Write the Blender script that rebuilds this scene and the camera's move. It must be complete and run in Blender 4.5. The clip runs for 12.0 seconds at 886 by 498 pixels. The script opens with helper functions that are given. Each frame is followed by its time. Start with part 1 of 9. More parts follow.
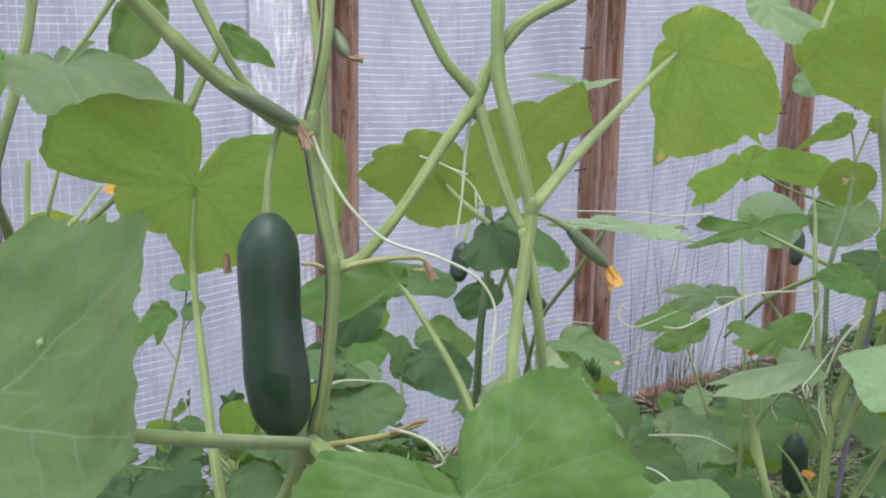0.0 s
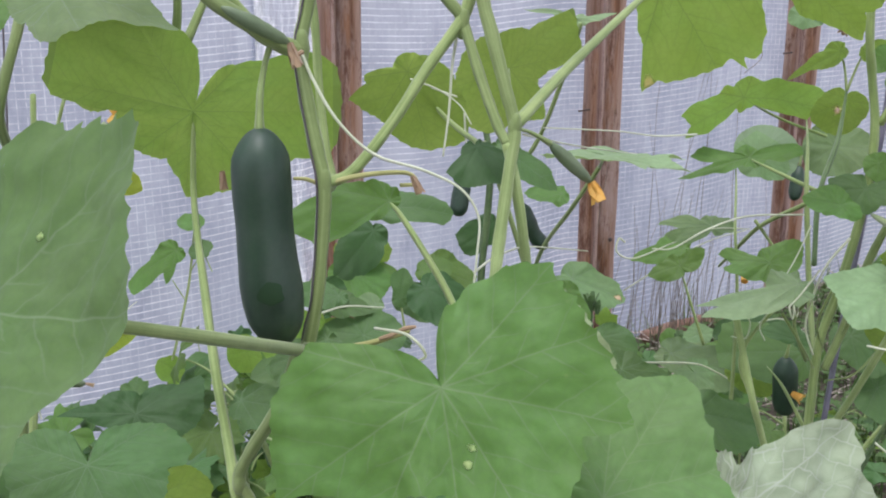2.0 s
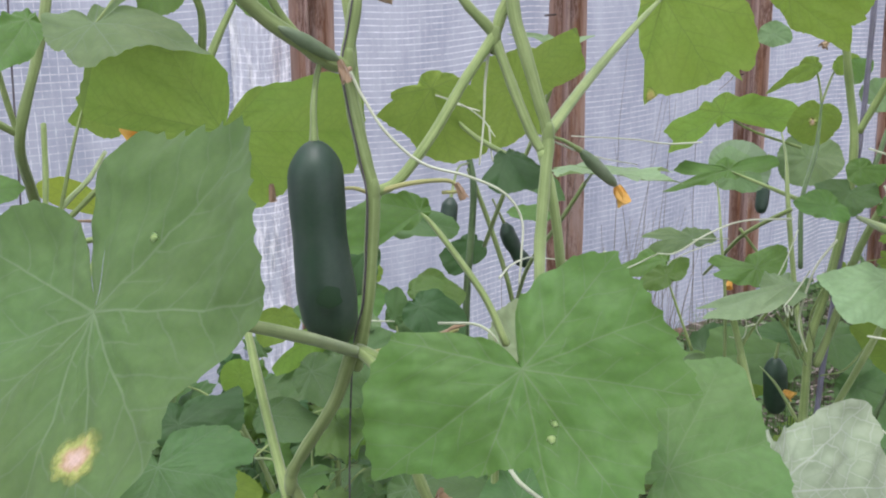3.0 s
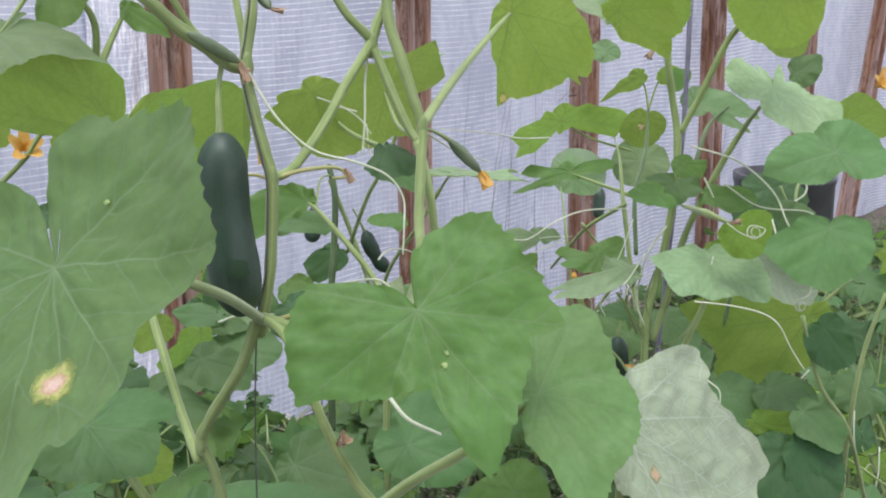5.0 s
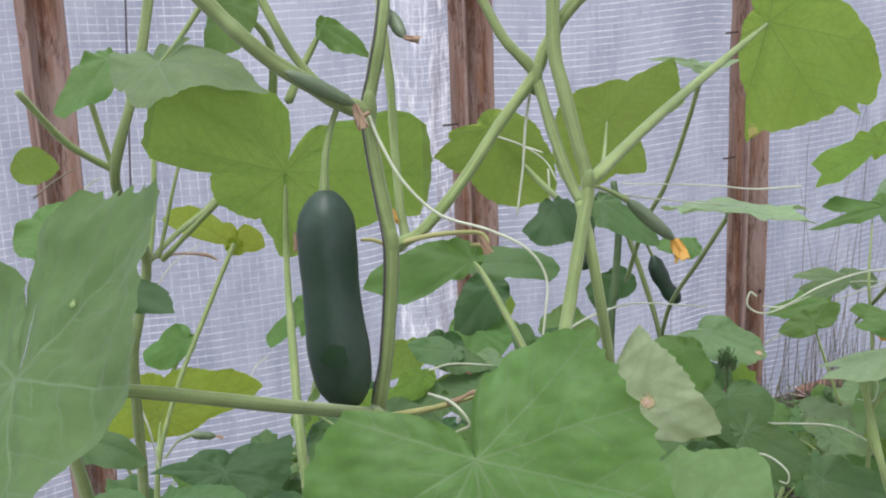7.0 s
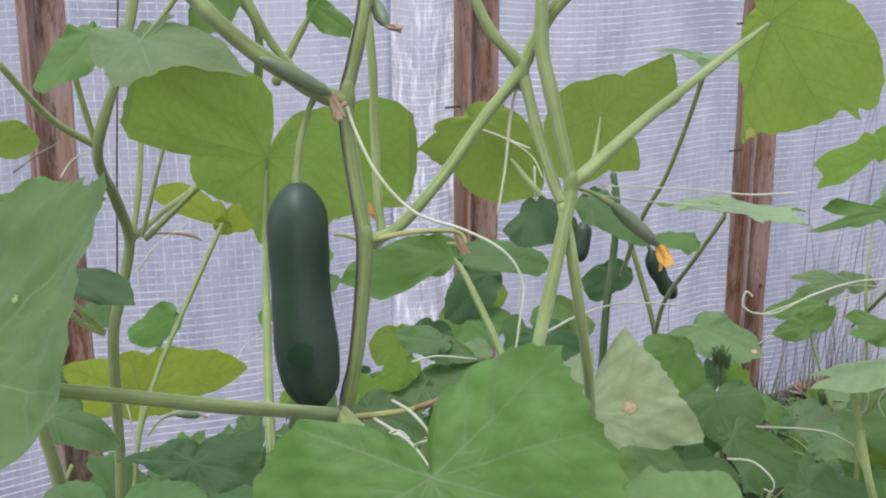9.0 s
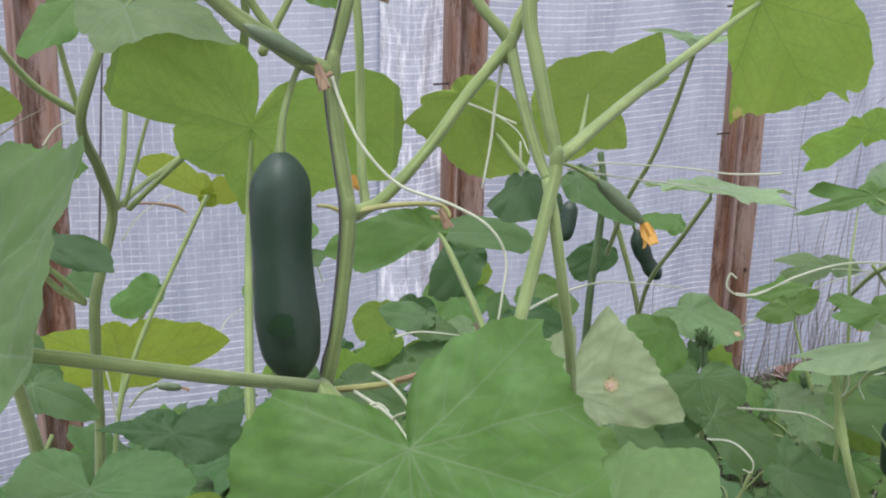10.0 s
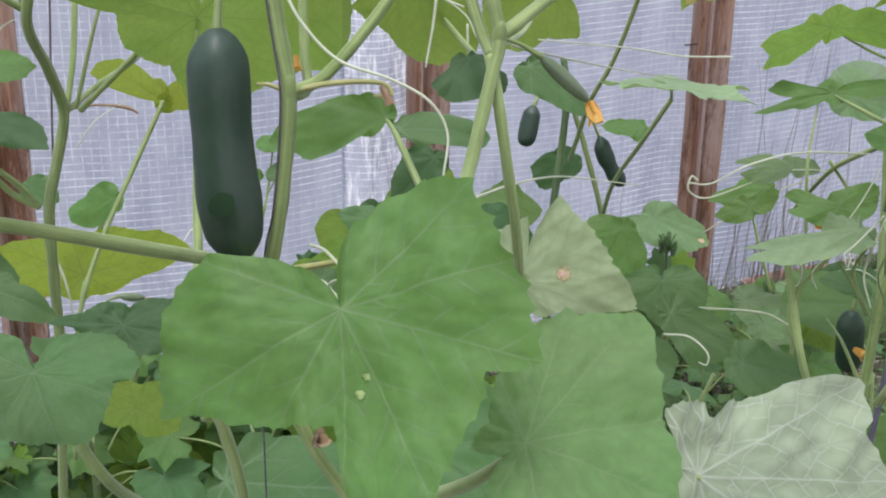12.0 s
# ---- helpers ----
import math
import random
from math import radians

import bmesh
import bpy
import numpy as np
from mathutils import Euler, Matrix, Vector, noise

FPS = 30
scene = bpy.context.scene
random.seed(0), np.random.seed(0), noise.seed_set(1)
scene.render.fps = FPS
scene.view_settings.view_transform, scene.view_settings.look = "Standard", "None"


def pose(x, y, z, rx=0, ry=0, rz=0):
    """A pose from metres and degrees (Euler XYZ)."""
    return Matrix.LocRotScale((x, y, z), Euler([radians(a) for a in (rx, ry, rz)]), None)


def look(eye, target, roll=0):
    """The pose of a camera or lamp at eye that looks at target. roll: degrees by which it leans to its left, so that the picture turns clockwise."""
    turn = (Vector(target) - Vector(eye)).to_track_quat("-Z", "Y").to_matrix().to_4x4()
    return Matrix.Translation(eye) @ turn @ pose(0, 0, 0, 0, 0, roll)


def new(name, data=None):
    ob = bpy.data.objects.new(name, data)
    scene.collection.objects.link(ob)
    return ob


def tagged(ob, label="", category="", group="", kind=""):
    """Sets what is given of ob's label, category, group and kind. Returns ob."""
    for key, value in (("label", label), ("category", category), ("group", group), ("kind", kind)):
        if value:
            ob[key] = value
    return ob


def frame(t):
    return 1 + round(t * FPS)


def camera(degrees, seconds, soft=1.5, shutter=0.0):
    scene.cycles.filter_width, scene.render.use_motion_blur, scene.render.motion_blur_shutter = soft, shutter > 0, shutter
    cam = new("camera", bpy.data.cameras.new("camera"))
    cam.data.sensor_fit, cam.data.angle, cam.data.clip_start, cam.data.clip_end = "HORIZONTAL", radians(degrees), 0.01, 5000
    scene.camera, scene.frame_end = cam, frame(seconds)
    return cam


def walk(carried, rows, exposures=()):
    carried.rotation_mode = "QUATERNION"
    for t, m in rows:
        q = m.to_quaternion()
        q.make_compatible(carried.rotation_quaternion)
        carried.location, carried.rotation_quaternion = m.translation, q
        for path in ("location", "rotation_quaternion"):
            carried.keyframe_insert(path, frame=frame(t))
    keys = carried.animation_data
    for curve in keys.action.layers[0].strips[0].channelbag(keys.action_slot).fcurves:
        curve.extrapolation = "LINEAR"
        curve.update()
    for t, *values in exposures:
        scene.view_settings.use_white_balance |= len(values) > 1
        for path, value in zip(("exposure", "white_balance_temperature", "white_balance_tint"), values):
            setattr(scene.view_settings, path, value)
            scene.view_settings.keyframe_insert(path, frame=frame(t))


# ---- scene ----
cam = camera(42.76, 12.0, 2.0)
PATH = [
    (0, (0.2182, 0.1047, 1.0707), (0.1776, 2.0494, 0.6053), 0.93),
    (0.5, (0.2186, 0.0798, 1.0608), (0.2069, 2.0174, 0.5649), 0.71),
    (1, (0.2269, 0.0773, 1.0522), (0.2501, 2.0096, 0.5368), -0.41),
    (1.5, (0.2258, 0.0746, 1.0494), (0.2546, 2.0130, 0.5579), -1.46),
    (2, (0.2349, 0.0729, 1.0547), (0.1742, 1.9955, 0.5068), 0.34),
    (2.5, (0.2147, 0.0779, 1.0448), (0.1513, 2.0052, 0.5142), -1.24),
    (2.7, (0.2004, 0.0623, 1.0463), (0.1684, 2.0014, 0.5576), -1.14),
    (4.3, (0.0451, -0.0715, 1.0478), (0.3493, 1.8361, 0.5297), 1.06),
    (4.5, (0.0709, -0.0755, 1.0400), (0.3387, 1.8416, 0.5369), 1.18),
    (5, (0.1278, -0.0866, 1.0345), (0.4488, 1.8376, 0.5934), -0.51),
    (5.5, (0.2005, -0.0289, 1.0242), (0.3576, 1.9155, 0.5834), -3.85),
    (6, (0.2611, 0.0420, 1.0220), (0.2314, 1.9877, 0.5600), -3.38),
    (6.5, (0.2904, 0.0917, 1.0314), (0.0220, 2.0076, 0.5243), -0.40),
    (7, (0.2932, 0.0968, 1.0568), (-0.0618, 2.0105, 0.5968), -2.17),
    (7.5, (0.2979, 0.1021, 1.0622), (-0.0326, 2.0135, 0.5752), -0.67),
    (7.7, (0.2952, 0.1040, 1.0638), (-0.0153, 2.0170, 0.5700), -0.20),
    (9.3, (0.3111, 0.1312, 1.0639), (-0.0619, 2.0304, 0.5597), -0.10),
    (9.5, (0.3125, 0.1335, 1.0591), (-0.0498, 2.0277, 0.5289), -0.31),
    (10, (0.3089, 0.1290, 1.0596), (-0.0330, 2.0254, 0.5244), 1.15),
    (10.5, (0.3244, 0.1342, 1.0425), (0.0057, 2.0137, 0.4378), 0.14),
    (11, (0.3304, 0.1288, 1.0295), (0.0100, 1.9964, 0.3895), 0.57),
    (11.5, (0.3314, 0.1263, 1.0258), (0.0174, 1.9907, 0.3736), 0.64),
    (12, (0.3300, 0.1277, 1.0305), (0.0351, 1.9946, 0.3764), 0.89),
]
walk(cam, [(t, look(eye, target, roll)) for t, eye, target, roll in PATH], exposures=((0.0, 1.45), (3.0, 1.46), (4.6, 1.52), (5.5, 1.52), (6.5, 1.44), (8.0, 1.41), (10.0, 1.42), (12.0, 1.45)))

# World, sun and exposure: an overcast sky over a film greenhouse.
world = bpy.data.worlds.new("overcast_sky")
scene.world = world
world.use_nodes = True
sky = world.node_tree.nodes.new("ShaderNodeTexSky")
sky.sky_type, sky.sun_disc = "NISHITA", False
sky.sun_elevation, sky.sun_rotation = radians(52), radians(-20)
sky.air_density, sky.dust_density = 1.0, 4.0
cloud = world.node_tree.nodes.new("ShaderNodeMix")
cloud.data_type = "RGBA"
cloud.inputs[0].default_value = 0.75
cloud.inputs[7].default_value = (8.4, 8.5, 9.6, 1)
back = world.node_tree.nodes["Background"]
world.node_tree.links.new(sky.outputs[0], cloud.inputs[6])
world.node_tree.links.new(cloud.outputs[2], back.inputs[0])
back.inputs[1].default_value = 0.12
sun = new("sun", bpy.data.lights.new("sun", "SUN"))
sun.data.energy, sun.data.angle, sun.data.color = 1.2, radians(20), (1.0, 0.97, 0.92)
sun.matrix_world = look((0, 0, 5), (0.5, 1.6, 0))


# ---------------------------------------------------------------- materials
def material(name):
    m = bpy.data.materials.new(name)
    m.use_nodes = True
    t = m.node_tree
    t.nodes.clear()

    def node(kind, *links, **values):
        n = t.nodes.new("ShaderNode" + kind)
        if "operation" in values:
            n.operation = values["operation"]
        if "data_type" in values:
            n.data_type, n.blend_type = values["data_type"], values["blend_type"]
        if "feature" in values:
            n.feature = values["feature"]
        if "uv_map" in values:
            n.uv_map = values["uv_map"]
        for i, v in links:
            if isinstance(v, bpy.types.NodeSocket):
                t.links.new(v, n.inputs[i])
            else:
                n.inputs[i].default_value = v
        return n

    return m, node


def maths(node, op, a, b=0.0, c=0.0):
    return node("Math", (0, a), (1, b), (2, c), operation=op).outputs[0]


def ramp(node, fac, *stops):
    r = node("ValToRGB", (0, fac))
    e = r.color_ramp.elements
    while len(e) < len(stops):
        e.new(0.5)
    for k, (p, c) in zip(e, stops):
        k.position, k.color = p, (*c, 1)
    return r.outputs[0]


def mixed(node, fac, a, b, how="MIX"):
    return node("Mix", (0, fac), (6, a), (7, b), data_type="RGBA", blend_type=how).outputs[2]


def grain(node, place, scale, detail=4, rough=0.6):
    return node("TexNoise", (0, place), (2, scale), (3, detail), (4, rough)).outputs[0]


def finish(node, shader):
    node("OutputMaterial", (0, shader))


def leaf_material(name, upper, vein, glow, sheer, gloss, bump, raised=False):
    """Leaf blade: branching veins from the blade's own coordinates, quilting between them with its crease shade in the
    colour, mottling, and light that passes through.
    """
    m, node = material(name)
    place = node("TexCoord").outputs[3]
    uv = node("UVMap", uv_map="veins").outputs[0]
    xy = node("SeparateXYZ", (0, uv)).outputs
    along = xy[1]
    drift = maths(node, "MULTIPLY_ADD", grain(node, place, 22, 2), 0.10, -0.05)
    away = maths(node, "ABSOLUTE", maths(node, "MULTIPLY_ADD", drift, maths(node, "MULTIPLY", along, 0.45), xy[0]))
    wide = maths(node, "MULTIPLY_ADD", along, -0.0055, 0.0085)
    main = node("MapRange", (0, away), (1, maths(node, "MULTIPLY", wide, 0.3)), (2, wide), (3, 1.0), (4, 0.0)).outputs[0]
    wob = maths(node, "MULTIPLY_ADD", grain(node, place, 40, 3), 0.09, -0.045)
    shift = maths(node, "MULTIPLY", node("Math", (0, xy[0]), operation="SIGN").outputs[0], 0.02)
    step = maths(node, "ADD", maths(node, "ADD", maths(node, "MULTIPLY_ADD", away, -1.05, along), wob), shift)
    saw = maths(node, "PINGPONG", step, 0.085)
    side = node("MapRange", (0, saw), (1, 0.0020), (2, 0.0080), (3, 1.0), (4, 0.0)).outputs[0]
    side = maths(node, "MULTIPLY", side, node("MapRange", (0, away), (1, 0.02), (2, 0.36), (3, 1.0), (4, 0.25)).outputs[0])
    warp = node("VectorMath", (0, place), (1, node("VectorMath", (0, node("TexNoise", (0, place), (2, 60.0)).outputs[1]), (1, (0.010, 0.010, 0.010)), operation="MULTIPLY").outputs[0]), operation="ADD").outputs[0]
    cells = node("TexVoronoi", (0, warp), (2, 95.0 if raised else 125.0), feature="DISTANCE_TO_EDGE").outputs[0]
    net = node("MapRange", (0, cells), (1, 0.0), (2, 0.09), (3, 1.0), (4, 0.0)).outputs[0]
    if raised:
        rung = maths(node, "FLOOR", maths(node, "DIVIDE", step, 0.17))
        cross = maths(node, "ADD", maths(node, "MULTIPLY_ADD", along, 0.45, away), maths(node, "MULTIPLY_ADD", rung, 0.041, maths(node, "MULTIPLY", wob, 0.8)))
        cross = maths(node, "PINGPONG", cross, 0.048)
        net = node("MapRange", (0, cross), (1, 0.001), (2, 0.006), (3, 1.0), (4, 0.0)).outputs[0]
        cells = maths(node, "MINIMUM", maths(node, "MULTIPLY", cross, 10.0), maths(node, "MULTIPLY", saw, 6.0))
    pucker = node("MapRange", (0, cells), (1, 0.0), (2, 0.45), (3, 0.0), (4, 1.0)).outputs[0]
    quilt = node("MapRange", (0, saw), (1, 0.0), (2, 0.075), (3, 0.0), (4, 1.0)).outputs[0]
    quilt = maths(node, "MULTIPLY", quilt, node("MapRange", (0, away), (1, 0.0), (2, 0.10), (3, 0.0), (4, 1.0)).outputs[0])
    veins = maths(node, "MAXIMUM", main, maths(node, "MULTIPLY", side, 0.9 if raised else 0.75))
    blotch = grain(node, place, 30, 5, 0.65)
    luck = node("ObjectInfo").outputs[5]
    dark = tuple(0.87 * c for c in upper)
    light = tuple(min(1, 1.12 * c) for c in upper)
    wash = grain(node, place, 9, 2)
    fleck = grain(node, place, 260, 3, 0.7)
    tone = maths(node, "MULTIPLY_ADD", blotch, 0.35, maths(node, "MULTIPLY_ADD", wash, 0.45, maths(node, "MULTIPLY", fleck, 0.2)))
    col = ramp(node, tone, (0.38, dark), (0.50, upper), (0.62, light))
    hue = maths(node, "MULTIPLY_ADD", luck, 0.03, maths(node, "MULTIPLY_ADD", wash, 0.05, 0.46))
    col = node("HueSaturation", (0, hue), (1, maths(node, "MULTIPLY_ADD", blotch, -0.25, 1.2)), (2, maths(node, "MULTIPLY_ADD", luck, 0.24, 0.92)), (4, col)).outputs[0]
    # Relief shade painted in: colour darker along side veins and cell edges.
    col = mixed(node, 1.0, col, ramp(node, quilt, (0.0, (0.90, 0.92, 0.90)), (0.7, (1.04, 1.04, 1.04))), "MULTIPLY")
    col = mixed(node, 1.0, col, ramp(node, pucker, (0.0, (0.93, 0.94, 0.93)), (0.8, (1.03, 1.03, 1.03))), "MULTIPLY")
    specks = node("MapRange", (0, grain(node, place, 110, 3)), (1, 0.68), (2, 0.78), (3, 0.0), (4, 0.28)).outputs[0]
    col = mixed(node, specks, col, (0.30, 0.35, 0.12, 1))
    col = mixed(node, maths(node, "MULTIPLY", net, 0.46 if raised else 0.08), col, (*vein, 1))
    col = mixed(node, maths(node, "MULTIPLY", veins, 0.66 if raised else 0.50), col, (*vein, 1))
    if raised:
        lift = maths(node, "MAXIMUM", veins, maths(node, "MULTIPLY", net, 0.55))
        height = maths(node, "MULTIPLY_ADD", lift, 1.0, maths(node, "MULTIPLY_ADD", pucker, -0.75, maths(node, "MULTIPLY_ADD", quilt, -0.2, maths(node, "MULTIPLY", fleck, 0.12))))
    else:
        height = maths(node, "MULTIPLY_ADD", veins, -1.0, maths(node, "MULTIPLY_ADD", quilt, 0.45, maths(node, "MULTIPLY_ADD", pucker, 0.45, maths(node, "MULTIPLY_ADD", blotch, 0.10, maths(node, "MULTIPLY", fleck, 0.12)))))
    relief = node("Bump", (0, bump), (1, 0.0110 if raised else 0.0048), (2, height)).outputs[0]
    body = node("BsdfPrincipled", (0, col), (2, gloss))
    body.inputs["Specular IOR Level"].default_value = 0.30
    body.inputs["Sheen Weight"].default_value = 0.10
    body.id_data.links.new(relief, body.inputs["Normal"])
    shade = mixed(node, maths(node, "MULTIPLY", maths(node, "MAXIMUM", veins, maths(node, "MULTIPLY", net, 0.25)), 0.75), (*glow, 1), (*[0.55 * g for g in glow], 1))
    shade = mixed(node, 1.0, shade, ramp(node, tone, (0.38, (0.82, 0.87, 0.82)), (0.62, (1.0, 1.0, 1.0))), "MULTIPLY")
    through_ = node("BsdfTranslucent", (0, shade))
    finish(node, node("MixShader", (0, sheer), (1, body.outputs[0]), (2, through_.outputs[0])).outputs[0])
    return m


LEAF = leaf_material("leaf_upper", (0.121, 0.213, 0.065), (0.27, 0.37, 0.18), (0.24, 0.41, 0.06), 0.38, 0.56, 1.2)
LEAF_DARK = leaf_material("leaf_bluish", (0.094, 0.168, 0.064), (0.24, 0.34, 0.19), (0.19, 0.35, 0.08), 0.30, 0.58, 0.5)
# Leaf green with light from behind put into its colour and glow.
LEAF_BACKLIT = leaf_material("leaf_backlit", (0.17, 0.27, 0.05), (0.26, 0.38, 0.12), (0.45, 0.60, 0.13), 0.58, 0.65, 0.5)
LEAF_SOFT = leaf_material("leaf_soft_green", (0.128, 0.234, 0.088), (0.28, 0.38, 0.21), (0.22, 0.36, 0.08), 0.36, 0.58, 0.8)
LEAF_FRESH = leaf_material("leaf_fresh_green", (0.150, 0.255, 0.098), (0.33, 0.44, 0.21), (0.25, 0.42, 0.08), 0.38, 0.58, 0.8)
# Brighter copy: stronger backlight painted into colour and glow.
LEAF_SUN = leaf_material("leaf_backlit_bright", (0.20, 0.31, 0.06), (0.29, 0.41, 0.13), (0.52, 0.69, 0.14), 0.64, 0.65, 0.5)
# Deep green, darkened further: shade of low, turned-away leaves put into the colour.
LEAF_DEEP_SHADE = leaf_material("leaf_deep_green_shaded", (0.055, 0.115, 0.044), (0.12, 0.20, 0.09), (0.10, 0.22, 0.04), 0.28, 0.58, 0.5)
LEAF_GREY = leaf_material("leaf_greyish", (0.172, 0.252, 0.115), (0.27, 0.35, 0.23), (0.18, 0.30, 0.09), 0.32, 0.58, 0.5)
LEAF_LIGHT = leaf_material("leaf_light", (0.295, 0.400, 0.225), (0.40, 0.50, 0.31), (0.34, 0.46, 0.17), 0.38, 0.55, 0.5)
# Lighter green: the sky's brightness on an upturned blade is put into it.
LEAF_SKYLIT = leaf_material("leaf_skylit_light", (0.38, 0.50, 0.29), (0.48, 0.58, 0.38), (0.40, 0.52, 0.20), 0.38, 0.55, 0.6)
# Yellow-green copy, again with the backlight in its colour.
LEAF_BACKLIT_YELLOW = leaf_material("leaf_backlit_yellow", (0.25, 0.32, 0.05), (0.32, 0.42, 0.12), (0.60, 0.68, 0.10), 0.62, 0.65, 0.5)
LEAF_BEIGE = leaf_material("leaf_yellowish_underside", (0.340, 0.420, 0.245), (0.38, 0.44, 0.25), (0.34, 0.42, 0.12), 0.30, 0.65, 0.8, True)
LEAF_PALE = leaf_material("leaf_underside", (0.335, 0.385, 0.265), (0.54, 0.58, 0.46), (0.26, 0.35, 0.11), 0.22, 0.65, 1.4, True)


def stem_material(name, base, tip, sheer=0.12):
    m, node = material(name)
    place = node("TexCoord").outputs[3]
    uv = node("UVMap", uv_map="veins").outputs[0]
    lines = grain(node, node("Mapping", (0, uv), (3, (7.0, 9.0, 1.0))).outputs[0], 1.0, 4, 0.65)
    blot = grain(node, place, 30, 5, 0.7)
    fac = maths(node, "MULTIPLY_ADD", lines, 0.62, maths(node, "MULTIPLY", blot, 0.38))
    low = tuple(0.86 * c for c in base)
    col = ramp(node, fac, (0.36, low), (0.46, base), (0.60, tip))
    hair = grain(node, place, 900, 2)
    relief = node("Bump", (0, 0.5), (1, 0.0012), (2, maths(node, "MULTIPLY_ADD", lines, 1.5, hair))).outputs[0]
    body = node("BsdfPrincipled", (0, col), (2, 0.6))
    body.inputs["Sheen Weight"].default_value = 0.3
    body.inputs["Specular IOR Level"].default_value = 0.3
    body.id_data.links.new(relief, body.inputs["Normal"])
    thin = node("BsdfTranslucent", (0, (*tip, 1)))
    finish(node, node("MixShader", (0, sheer), (1, body.outputs[0]), (2, thin.outputs[0])).outputs[0])
    return m


STEM = stem_material("vine_stem", (0.208, 0.277, 0.094), (0.302, 0.378, 0.148))
STEM_PALE = stem_material("pale_stalk", (0.225, 0.305, 0.10), (0.35, 0.435, 0.165))
STEM_DARK = stem_material("dark_stalk", (0.09, 0.15, 0.06), (0.17, 0.25, 0.10))
STEM_LIGHT = stem_material("light_stalk", (0.29, 0.385, 0.135), (0.43, 0.53, 0.22), 0.08)
TENDRIL = stem_material("tendril", (0.56, 0.60, 0.42), (0.78, 0.80, 0.64), 0.2)
DRY = stem_material("withered", (0.29, 0.18, 0.10), (0.54, 0.40, 0.26))
YELLOW_STALK = stem_material("yellowed_stalk", (0.36, 0.36, 0.13), (0.52, 0.50, 0.22))


def fruit_material(name, dark, mid, bloom):
    m, node = material(name)
    place = node("TexCoord").outputs[3]
    stretch = node("Mapping", (0, place), (3, (90, 90, 9))).outputs[0]
    streak = grain(node, stretch, 1.0, 4)
    blot = grain(node, place, 35, 4)
    col = ramp(node, maths(node, "MULTIPLY_ADD", streak, 0.6, maths(node, "MULTIPLY", blot, 0.4)), (0.36, dark), (0.66, mid))
    dust = node("MapRange", (0, grain(node, place, 24, 6, 0.7)), (1, 0.36), (2, 0.68), (3, 0.0), (4, 0.42)).outputs[0]
    col = mixed(node, dust, col, (*bloom, 1))
    pores = node("TexVoronoi", (0, place), (2, 420.0)).outputs[0]
    relief = node("Bump", (0, 0.12), (1, 0.001), (2, maths(node, "ADD", pores, blot))).outputs[0]
    body = node("BsdfPrincipled", (0, col), (2, 0.47))
    body.inputs["Specular IOR Level"].default_value = 0.45
    body.id_data.links.new(relief, body.inputs["Normal"])
    finish(node, body.outputs[0])
    return m


FRUIT = fruit_material("cucumber_skin", (0.012, 0.034, 0.018), (0.025, 0.058, 0.031), (0.088, 0.104, 0.090))
FRUIT_SPOT = fruit_material("cucumber_wet_spot", (0.006, 0.028, 0.006), (0.008, 0.036, 0.008), (0.010, 0.040, 0.010))
FRUIT_YOUNG = fruit_material("young_cucumber_skin", (0.105, 0.155, 0.075), (0.165, 0.218, 0.115), (0.22, 0.26, 0.18))


def plain_material(name, a, b, scale, gloss=0.6, bump=0.3, sheer=0.0):
    m, node = material(name)
    place = node("TexCoord").outputs[3]
    n = grain(node, place, scale, 5)
    col = ramp(node, n, (0.3, a), (0.7, b))
    relief = node("Bump", (0, bump), (1, 0.002), (2, n)).outputs[0]
    body = node("BsdfPrincipled", (0, col), (2, gloss))
    body.id_data.links.new(relief, body.inputs["Normal"])
    if sheer:
        thin = node("BsdfTranslucent", (0, (*b, 1)))
        finish(node, node("MixShader", (0, sheer), (1, body.outputs[0]), (2, thin.outputs[0])).outputs[0])
    else:
        finish(node, body.outputs[0])
    return m


PETAL = plain_material("cucumber_petal", (0.66, 0.33, 0.05), (0.82, 0.54, 0.15), 140, 0.6, 0.4, 0.3)
TWINE = plain_material("dark_twine", (0.05, 0.045, 0.05), (0.12, 0.10, 0.11), 300, 0.8)
STAKE = plain_material("mauve_strip", (0.145, 0.135, 0.185), (0.235, 0.22, 0.285), 60, 0.5)
STRAW = plain_material("dry_grass_stalk", (0.12, 0.10, 0.08), (0.27, 0.23, 0.17), 40, 0.8)
IRON = plain_material("rusty_nail", (0.03, 0.025, 0.025), (0.10, 0.06, 0.045), 400, 0.6)


def mark_material(name, middle, ring, rim):
    """A dry mark on a leaf: a pale middle, a yellowed ring, and a ragged edge that thins out over the blade."""
    m, node = material(name)
    place = node("TexCoord").outputs[3]
    far = node("SeparateXYZ", (0, node("UVMap", uv_map="veins").outputs[0])).outputs[0]
    far = maths(node, "ADD", far, maths(node, "MULTIPLY_ADD", grain(node, place, 220, 4, 0.7), 0.7, -0.35))
    col = ramp(node, far, (0.15, middle), (0.42, ring), (0.60, rim))
    col = mixed(node, 0.5, col, ramp(node, grain(node, place, 500, 3), (0.35, (0.7, 0.66, 0.6)), (0.65, (1.15, 1.15, 1.15))), "MULTIPLY")
    body = node("MixShader", (0, 0.10), (1, node("BsdfPrincipled", (0, col), (2, 0.7)).outputs[0]), (2, node("BsdfTranslucent", (0, col)).outputs[0]))
    thin = node("MapRange", (0, far), (1, 0.55), (2, 0.95), (3, 0.0), (4, 1.0)).outputs[0]
    finish(node, node("MixShader", (0, thin), (1, body.outputs[0]), (2, node("BsdfTransparent").outputs[0])).outputs[0])
    return m


